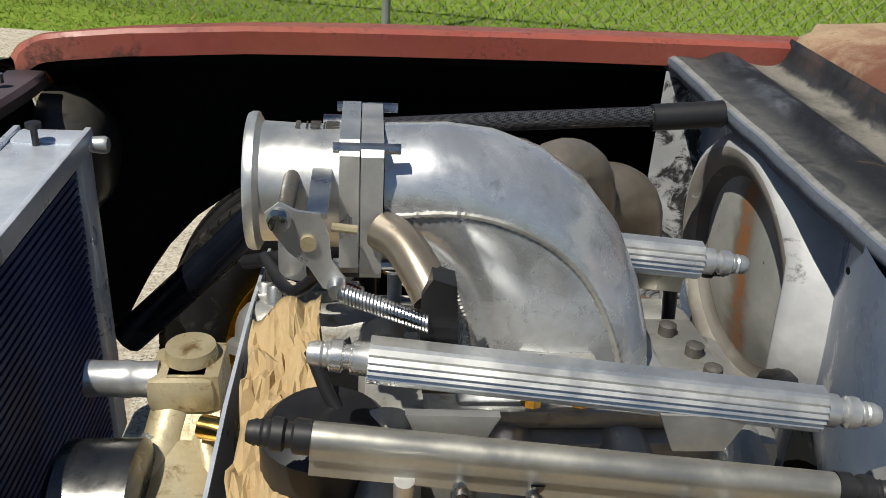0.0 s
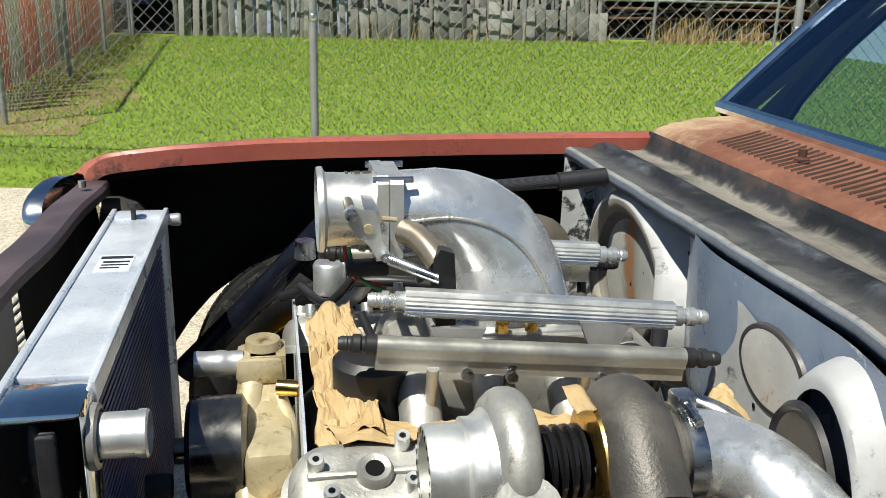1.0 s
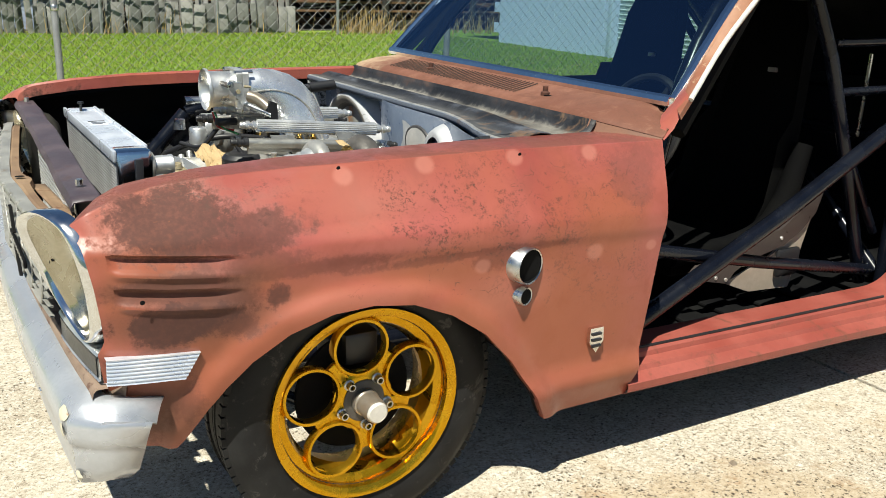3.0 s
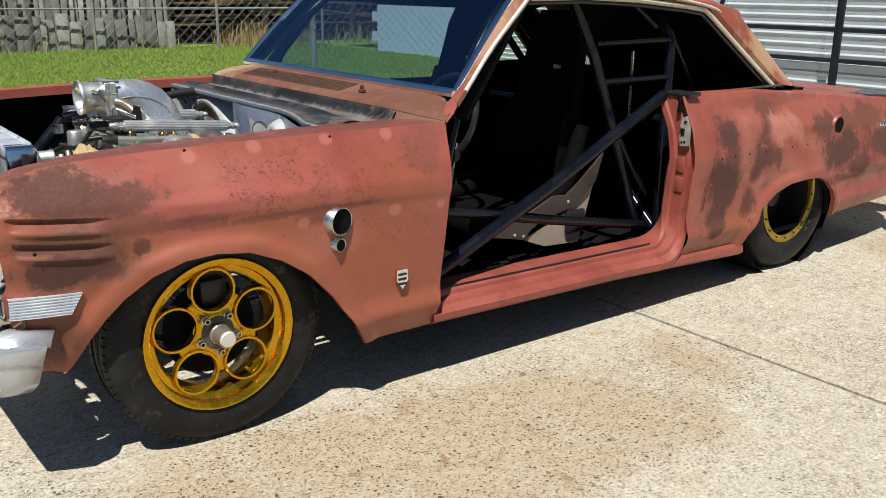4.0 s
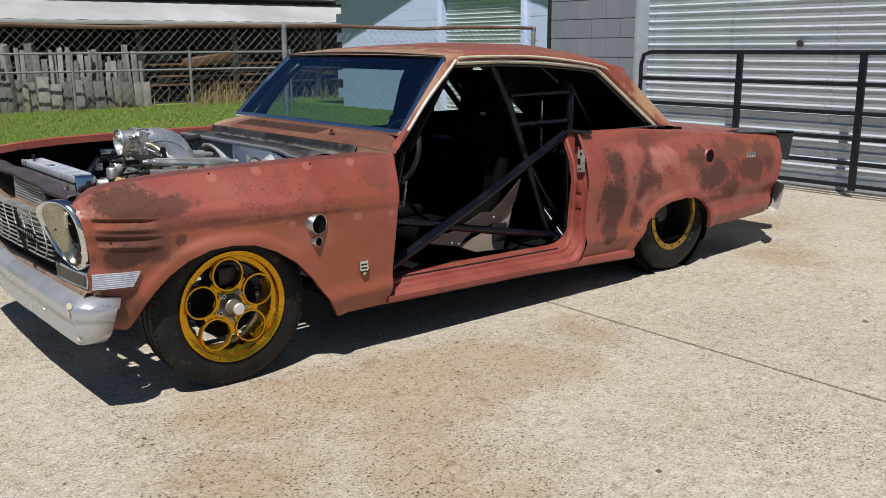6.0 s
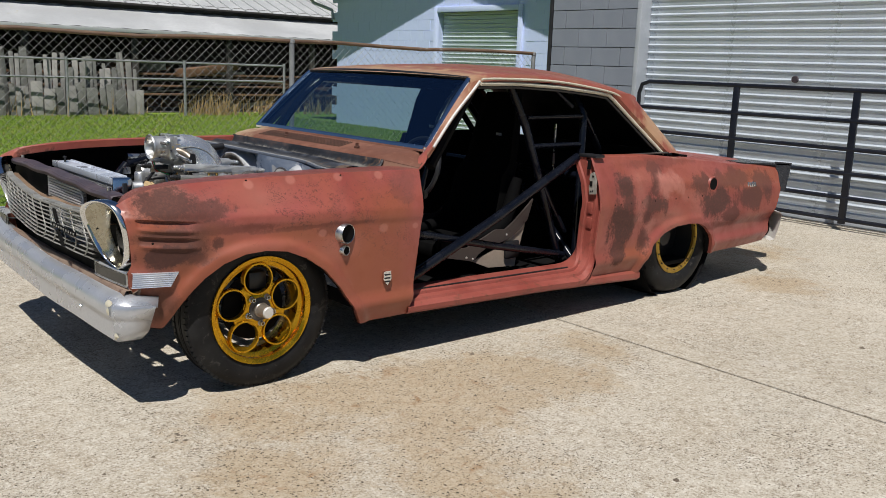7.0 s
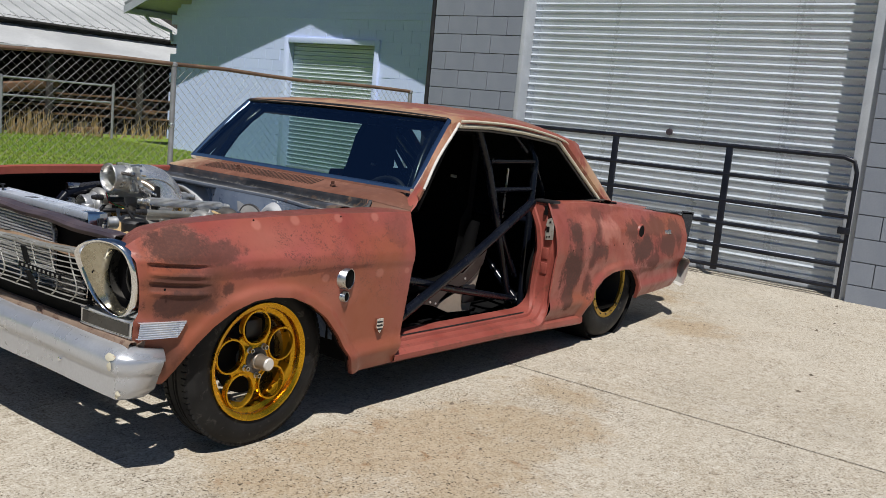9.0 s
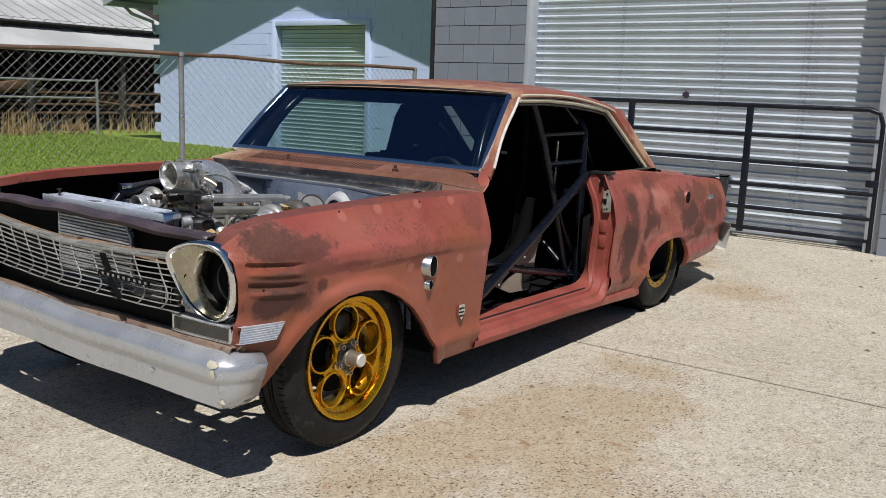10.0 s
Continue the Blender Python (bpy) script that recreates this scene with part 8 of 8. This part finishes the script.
def turbo(cx, cy, cz, s):
    t = part("turbocharger", lathe([(0.0, -0.02), (0.03, -0.02), (0.036, -0.01), (0.036, 0.012), (0.03, 0.03), (0.03, 0.075), (0.0, 0.075)], (cx, cy, cz), "x", 24), BLACK_IN, engine, "turbocharger with cast compressor and iron turbine")
    scroll((cx + 0.004, cy, cz), 0.048, 0.020, 0.033, ALU_CAST, t, "compressor_housing", "pale cast compressor housing", s, 200 if s < 0 else -20)
    part("compressor_cover", lathe([(0.036, -0.080), (0.0455, -0.081), (0.047, -0.078), (0.047, -0.044), (0.052, -0.042), (0.052, -0.032), (0.056, -0.026), (0.06, -0.02), (0.062, 0.012), (0.066, 0.014), (0.066, 0.022), (0.03, 0.024)], (cx, cy, cz), "x", 40), ALU, t, "machined compressor inlet")
    part("inlet_throat", lathe([(0.0362, -0.080), (0.034, -0.06), (0.032, -0.03), (0.012, -0.02), (0.0, -0.035)], (cx, cy, cz), "x", 32), ALU_CAST, t)
    bl = bmesh.new()
    for k in range(10):
        box(-0.050, -0.025, -0.0012, 0.0012, 0.008, 0.032, 0, bl, Matrix.Translation((cx, cy, cz)) @ Matrix.Rotation(2 * math.pi * k / 10, 4, "X"))
    part("impeller", bl, ALU, t)
    nz = bmesh.new()
    for k in range(22):
        lathe([(0.0, 0.0), (0.0034, 0.0)], (cx - 0.0815, cy + 0.0408 * math.cos(k * 0.2856), cz + 0.0408 * math.sin(k * 0.2856)), "x", 8, nz)
    part("inlet_port", nz, BLACK_IN, t)
    for k in range(4):
        part("bearing_fin", lathe([(0.028, 0.0), (0.038, 0.001), (0.038, 0.005), (0.028, 0.006)], (cx + 0.040 + k * 0.011, cy, cz), "x", 28), GLOSS_BLACK, t)
    part("heat_shield", lathe([(0.03, 0.086), (0.058, 0.087), (0.060, 0.092), (0.055, 0.096)], (cx, cy, cz), "x", 36), GOLDFOIL, t, "gold heat shield ring")
    scroll((cx + 0.126, cy, cz), 0.040, 0.028, 0.038, CASTIRON, t, "turbine_housing", "rough iron turbine housing", -s, 160 if s < 0 else 20)
    part("turbine_cover", lathe([(0.03, 0.094), (0.055, 0.096), (0.062, 0.11), (0.062, 0.135), (0.055, 0.15), (0.048, 0.165), (0.046, 0.178), (0.03, 0.178)], (cx, cy, cz), "x", 36), CASTIRON, t)
    part("v_band", lathe([(0.047, 0.176), (0.053, 0.178), (0.053, 0.196), (0.047, 0.198)], (cx, cy, cz), "x", 36), STEEL, t, "steel V-band clamp")
    part("clamp_bolt", tube([(cx + 0.187, cy + 0.02, cz + 0.060), (cx + 0.187, cy - 0.035, cz + 0.052)], 0.005, 8), STEEL, t)
    part("clamp_bolt", box(cx + 0.176, cx + 0.199, cy - 0.005, cy + 0.020, cz + 0.048, cz + 0.066, 0.004), STEEL, t)
    return t


t1 = turbo(0.090, -0.318, 0.722, -1)
part("turbine_flange", box(0.15, 0.29, -0.40, -0.27, 0.615, 0.632, 0.004), RUSTY_JUNK, t1, "rusty turbine flange")
turbo(0.085, 0.405, 0.722, 1)
part("downpipe", tube([(0.272, -0.318, 0.722), (0.32, -0.325, 0.718), (0.365, -0.36, 0.70), (0.39, -0.45, 0.665), (0.385, -0.60, 0.635), (0.36, -0.75, 0.615), (0.345, -0.88, 0.612)], 0.046, 20, 5), POLISHED, engine, "polished steel downpipe")
part("downpipe", tube([(0.272, 0.405, 0.722), (0.32, 0.41, 0.735), (0.36, 0.43, 0.715), (0.375, 0.46, 0.66), (0.37, 0.55, 0.60)], 0.046, 20, 5), TITAN, engine, "heat-tinted far downpipe")
part("crossover_pipe", tube([(0.20, 0.30, 0.76), (0.245, 0.335, 0.795), (0.28, 0.36, 0.775), (0.29, 0.37, 0.70)], 0.040, 18, 5), TITAN, engine, "dull bronze steel pipe")
part("pipe_clamp", lathe([(0.044, -0.012), (0.050, -0.012), (0.050, 0.012), (0.044, 0.012)], (0.305, 0.405, 0.728), "x", 24), STEEL, engine)
part("charge_pipe", tube([(0.06, -0.26, 0.66), (0.03, -0.2, 0.62), (0.0, -0.14, 0.58)], 0.03, 16, 4), ALU, engine)
for s, y0 in ((-1, EY - 0.27), (1, EY + 0.27)):
    for i in range(4):
        x = 0.04 + i * 0.105
        part("header_tube", tube([(x, y0 + s * 0.01, 0.57), (x + 0.02, y0 + s * 0.06, 0.545), (x + 0.05, y0 + s * 0.09, 0.57), (0.21, y0 + s * 0.09, 0.61)], 0.02, 12, 4), RUSTY_JUNK, engine, "rusty header tube")
part("tower_stud", lathe([(0.026, -0.06), (0.026, -0.012), (0.019, -0.01), (0.019, 0.03), (0.0, 0.031)], (0.075, -0.455, 0.705), "z", 20), ALU, engine, "bright steel stud post")
part("tower_nut", lathe([(0.015, 0.036), (0.016, 0.04), (0.016, 0.052), (0.010, 0.056), (0.010, 0.062), (0.0, 0.062)], (0.075, -0.455, 0.705), "z", 6), STEEL, engine)

# carbon strut bars along the bay
part("strut_bar", tube([(-0.06, -0.650, 0.812), (0.20, -0.648, 0.822), (0.42, -0.645, 0.832)], 0.0145, 16), CARBON, car, "black carbon-fibre strut bar")
part("strut_clevis", tube([(0.36, -0.645, 0.829), (0.47, -0.642, 0.832)], 0.018, 14), BLACK, car)
part("strut_bar", tube([(0.02, 0.46, 0.800), (0.20, 0.45, 0.818), (0.44, 0.44, 0.838)], 0.0125, 16), CARBON, car, "black carbon-fibre strut bar")
for y, z in ((0.44, 0.838),):
    part("strut_clevis", tube([(0.38, y, z - 0.006), (0.47, y, z + 0.002)], 0.017, 14), BLACK, car)
part("strut_rod_end", tube([(0.03, 0.46, 0.802), (-0.02, 0.462, 0.80), (-0.03, 0.462, 0.80)], [0.012, 0.016, 0.016], 12), STEEL, car)


# crumpled brown paper stuffed round the intake
def paper(corners, seed, name="paper_wad", amp=0.014, n=22):
    a, b, c, d = (Vector(p) for p in corners)
    noise.seed_set(seed)
    rnd = random.Random(seed)
    rws = []
    for i in range(n + 1):
        row = []
        for k in range(n + 1):
            p = a.lerp(b, (k + rnd.uniform(-0.35, 0.35) * (0 < k < n)) / n).lerp(d.lerp(c, k / n), (i + rnd.uniform(-0.35, 0.35) * (0 < i < n)) / n)
            q = p * 17
            cells = noise.voronoi(q * 1.3)[0]
            fold = 1.5 * (cells[1] - cells[0]) + 0.8 * abs(noise.noise(q * 1.7)) + 0.35 * abs(noise.noise(q * 4.1))
            row.append(p + Vector((0.8 * noise.noise(q + Vector((9, 0, 0))), 0.8 * noise.noise(q + Vector((0, 7, 0))), 1.5 * fold)) * amp)
        rws.append(row)
    bm = sheet(rws)
    bmesh.ops.triangulate(bm, faces=bm.faces[:])
    return tagged(thick(part(name, bm, PAPER, None, sharp=14), 0.001), "crumpled brown kraft paper stuffed round the engine", "paper")


paper([(-0.085, 0.17, 0.69), (-0.02, 0.19, 0.70), (-0.005, -0.15, 0.66), (-0.085, -0.14, 0.64)], 2)
paper([(-0.075, -0.10, 0.655), (0.38, -0.12, 0.655), (0.38, -0.165, 0.665), (-0.06, -0.165, 0.665)], 5, amp=0.010)
paper([(0.36, -0.17, 0.66), (0.43, -0.12, 0.68), (0.44, -0.22, 0.66), (0.38, -0.25, 0.66)], 8)
paper([(0.155, -0.29, 0.785), (0.175, -0.29, 0.787), (0.178, -0.33, 0.782), (0.156, -0.335, 0.780)], 9, amp=0.004, n=6)

# hoses, wires and small dark fittings between the parts
for pts, r, m_ in (([(-0.09, 0.30, 0.70), (-0.05, 0.22, 0.70), (0.0, 0.20, 0.76), (0.05, 0.19, 0.78)], 0.007, BLACK), ([(-0.12, 0.36, 0.66), (-0.05, 0.30, 0.70), (0.05, 0.25, 0.72), (0.2, 0.24, 0.70)], 0.009, BLACK), ([(-0.03, 0.16, 0.81), (-0.02, 0.14, 0.77), (0.02, 0.12, 0.76)], 0.003, surface("red_wire", (0.45, 0.02, 0.02), (0.5, 0.03, 0.03), 0.4)),
                     ([(-0.025, 0.155, 0.81), (-0.012, 0.135, 0.77), (0.03, 0.11, 0.75)], 0.003, surface("green_wire", (0.03, 0.25, 0.08), (0.04, 0.3, 0.1), 0.4)), ([(-0.02, 0.02, 0.76), (0.0, 0.0, 0.72), (0.03, -0.02, 0.70), (0.1, -0.02, 0.70)], 0.006, BLACK), ([(0.38, -0.02, 0.66), (0.42, 0.05, 0.70), (0.44, 0.12, 0.66)], 0.012, BLACK),
                     ([(0.36, -0.16, 0.70), (0.40, -0.20, 0.69), (0.42, -0.26, 0.67)], 0.012, STEEL), ([(-0.05, 0.33, 0.64), (0.0, 0.30, 0.68), (0.03, 0.27, 0.74)], 0.012, ALU_SATIN)):
    part("hose" if r > 0.004 else "wire", tube(pts, r, 10, 6), m_, engine)
part("sensor_pod", box(-0.03, 0.03, 0.115, 0.145, 0.775, 0.795, 0.004), BLACK, engine)
part("regulator", lathe([(0.0, 0.05), (0.022, 0.05), (0.026, 0.045), (0.026, 0.0), (0.0, 0.0)], (-0.045, 0.27, 0.70), "z", 20), ALU, engine, "round aluminium regulator")
part("regulator", lathe([(0.0, 0.03), (0.016, 0.03), (0.018, 0.0)], (-0.08, 0.34, 0.735), "z", 16), STEEL, engine)
part("black_canister", lathe([(0.0, 0.0), (0.05, 0.0), (0.055, 0.01), (0.055, 0.11), (0.045, 0.12), (0.0, 0.12)], (-0.005, -0.02, 0.60), "z", 28), BLACK, engine, "dark round canister")


# ---- interior ----
def cage(pts, r=0.021, smooth=0, label=""):
    return part("cage_tube", tube(pts, r, 12, smooth), CAGE, car, label)


for sy in (-1, 1):
    cage([(2.10, sy * 0.60, 0.20), (2.10, sy * 0.60, 1.05), (2.09, sy * 0.54, 1.17), (2.09, sy * 0.40, 1.22)])
    cage([(0.80, sy * 0.70, 0.22), (0.92, sy * 0.68, 0.84), (1.18, sy * 0.61, 1.19), (1.5, sy * 0.58, 1.225), (2.09, sy * 0.54, 1.18)], smooth=4)
    if sy > 0:
        cage([(2.10, sy * 0.55, 1.14), (2.55, sy * 0.50, 0.60)], 0.019)
        continue
    cage([(1.53, sy * 0.60, 1.20), (1.64, sy * 0.61, 1.00), (1.80, sy * 0.62, 0.62), (1.95, sy * 0.62, 0.25)])
    cage([(0.76, sy * 0.765, 0.33), (1.35, sy * 0.74, 0.575), (1.955, sy * 0.70, 0.84)], 0.0235, label="diagonal door bar" if sy < 0 else "")
    cage([(0.74, sy * 0.735, 0.555), (1.35, sy * 0.70, 0.42), (1.94, sy * 0.65, 0.30)], 0.019)
    cage([(1.655, sy * 0.60, 1.045), (2.10, sy * 0.60, 1.05)], 0.014)
    cage([(1.70, sy * 0.605, 0.895), (2.10, sy * 0.60, 0.895)], 0.014)
    cage([(1.76, sy * 0.63, 0.71), (1.98, sy * 0.62, 0.42)], 0.014)
    cage([(2.10, sy * 0.55, 1.14), (2.55, sy * 0.50, 0.60)], 0.019)
    cage([(1.86, sy * 0.585, 1.20), (2.0, sy * 0.6, 1.10)], 0.012)
cage([(2.09, -0.42, 1.22), (2.09, 0.42, 1.22)])
cage([(1.19, -0.60, 1.195), (1.19, 0.60, 1.195)])
cage([(2.10, -0.60, 0.72), (2.10, 0.60, 0.72)])
cage([(2.10, -0.58, 0.25), (2.10, 0.45, 1.15)])
cage([(0.93, -0.67, 0.70), (0.93, 0.67, 0.70)])


def seat(cx, cy):
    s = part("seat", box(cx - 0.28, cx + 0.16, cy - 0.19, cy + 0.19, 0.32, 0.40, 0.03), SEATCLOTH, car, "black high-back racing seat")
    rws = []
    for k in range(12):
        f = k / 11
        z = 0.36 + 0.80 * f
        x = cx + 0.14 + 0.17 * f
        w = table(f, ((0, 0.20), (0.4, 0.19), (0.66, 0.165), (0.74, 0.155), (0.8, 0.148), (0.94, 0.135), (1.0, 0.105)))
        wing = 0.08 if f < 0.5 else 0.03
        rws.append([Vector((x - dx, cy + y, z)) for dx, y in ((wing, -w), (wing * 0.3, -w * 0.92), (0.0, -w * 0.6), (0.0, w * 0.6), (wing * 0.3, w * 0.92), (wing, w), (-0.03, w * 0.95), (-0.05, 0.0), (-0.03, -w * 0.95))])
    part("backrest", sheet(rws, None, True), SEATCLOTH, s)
    for sy in (-1, 1):
        if sy < 0:
            yp = cy - 0.256
            part("seat_side", prism([(cx - 0.12, 0.31), (cx + 0.06, 0.362), (cx + 0.20, 0.436), (cx + 0.262, 0.494), (cx + 0.225, 0.37), (cx + 0.19, 0.252), (cx, 0.264)], yp - 0.004, yp + 0.004, "y"), SEAT_TAN, s, "dusty tan seat side")
            shell = part("side_shell", prism([(cx - 0.30, 0.350), (cx - 0.255, 0.388), (cx - 0.165, 0.390), (cx - 0.05, 0.432), (cx + 0.03, 0.465), (cx + 0.10, 0.460), (cx + 0.17, 0.505), (cx + 0.25, 0.568), (cx + 0.30, 0.610), (cx + 0.262, 0.500), (cx + 0.20, 0.445), (cx + 0.12, 0.404), (cx - 0.03, 0.376), (cx - 0.09, 0.345), (cx - 0.12, 0.312), (cx - 0.20, 0.330)], yp - 0.016, yp - 0.005, "y"), SEAT_SHELL, s, "brown-grey moulded seat shell")
            part("adjuster", box(cx + 0.10, cx + 0.205, yp - 0.026, yp - 0.006, 0.300, 0.395, 0.012), BLACK, s, "black buckle box")
            for bx, bz in ((-0.125, 0.326), (-0.17, 0.338), (0.11, 0.432)):
                part("bolt", lathe([(0, -0.004), (0.006, -0.003), (0.007, 0.0)], (cx + bx, yp - 0.016, bz), "y", 10), ALU, shell)
        else:
            part("seat_side", prism([(cx - 0.10, 0.24), (cx + 0.31, 0.21), (cx + 0.30, 0.31), (cx + 0.04, 0.30)], cy + 0.203, cy + 0.207, "y"), BLACK, s)
        part("bolster", tube([(cx - 0.30, cy + sy * 0.20, 0.40), (cx + 0.0, cy + sy * 0.21, 0.42), (cx + 0.14, cy + sy * 0.22, 0.50), (cx + 0.22, cy + sy * 0.22, 0.72)], [0.03, 0.035, 0.04, 0.03], 10, 4), SEATCLOTH, s)
    part("harness_slot", box(cx + 0.245, cx + 0.256, cy - 0.05, cy - 0.015, 0.93, 0.945, 0.002), ALU_SATIN, s)
    return s


seat(1.47, 0.28)
seat(1.47, -0.30)
# dash, wheel, column, pedals
part("dashboard", box(0.84, 0.92, -0.70, 0.70, 0.66, 0.775, 0.03), BLACK_IN, car)
swl = []
for k in range(40):
    a = 2 * math.pi * k / 40
    swl.append(Vector((1.16 + 0.05 * math.sin(a), -0.32 + 0.165 * math.cos(a), 0.77 + 0.155 * math.sin(a))))
sw = part("steering_wheel", tube([*swl, swl[0]], 0.013, 8), BLACK, car, "black steering wheel")
for k in (0, 13, 27):
    part("spoke", tube([(1.15, -0.32, 0.77), swl[k]], 0.009, 8), BLACK, sw)
part("hub", lathe([(0, -0.02), (0.035, -0.02), (0.035, 0.03), (0, 0.03)], (1.15, -0.32, 0.77), "x", 16), BLACK, sw)
part("steering_column", tube([(1.14, -0.32, 0.765), (0.75, -0.32, 0.60)], 0.02, 10), BLACK, car)
for i, (x, y, z, r) in enumerate(((0.86, -0.58, 0.70, 0.03), (0.84, -0.56, 0.62, 0.022), (0.90, -0.50, 0.55, 0.02), (0.82, -0.62, 0.47, 0.018))):
    part("gauge", lathe([(0, -0.0), (r, 0.0), (r, 0.04), (0, 0.04)], (x, y, z), "x", 16), BLACK, car)
for pts in ([(0.80, -0.55, 0.72), (0.86, -0.60, 0.62), (0.80, -0.58, 0.5), (0.84, -0.5, 0.35)], [(0.80, -0.60, 0.65), (0.88, -0.52, 0.56), (0.9, -0.45, 0.3)]):
    part("wiring", tube(pts, 0.010, 8, 5), BLACK, car)
part("brake_line", tube([(0.82, -0.62, 0.505), (0.90, -0.60, 0.50)], 0.007, 8), STEEL, car)
part("pushrod", tube([(0.86, -0.585, 0.70), (0.90, -0.585, 0.69)], 0.009, 8), STEEL, car)
part("tunnel", prism([(-0.16, 0.2), (-0.13, 0.36), (0.13, 0.36), (0.16, 0.2)], 0.62, 2.6, "x"), BLACK_IN, car)
part("shifter", tube([(1.42, 0.0, 0.36), (1.46, 0.0, 0.60)], 0.012, 8), STEEL, car, "chrome shifter")
part("rear_brace", tube([(1.99, -0.5, 1.0), (2.0, -0.49, 0.72)], 0.006, 8), STEEL, car, "thin bright rod")
for i in range(6):
    x = 0.85 + i * 0.17
    part("floor_rib", box(x, x + 0.10, -0.68, -0.42, 0.20, 0.215, 0.006), BLACK_IN, car)
part("inner_firewall", box(0.60, 0.62, -0.72, 0.72, 0.18, 0.80), BLACK_IN, car)
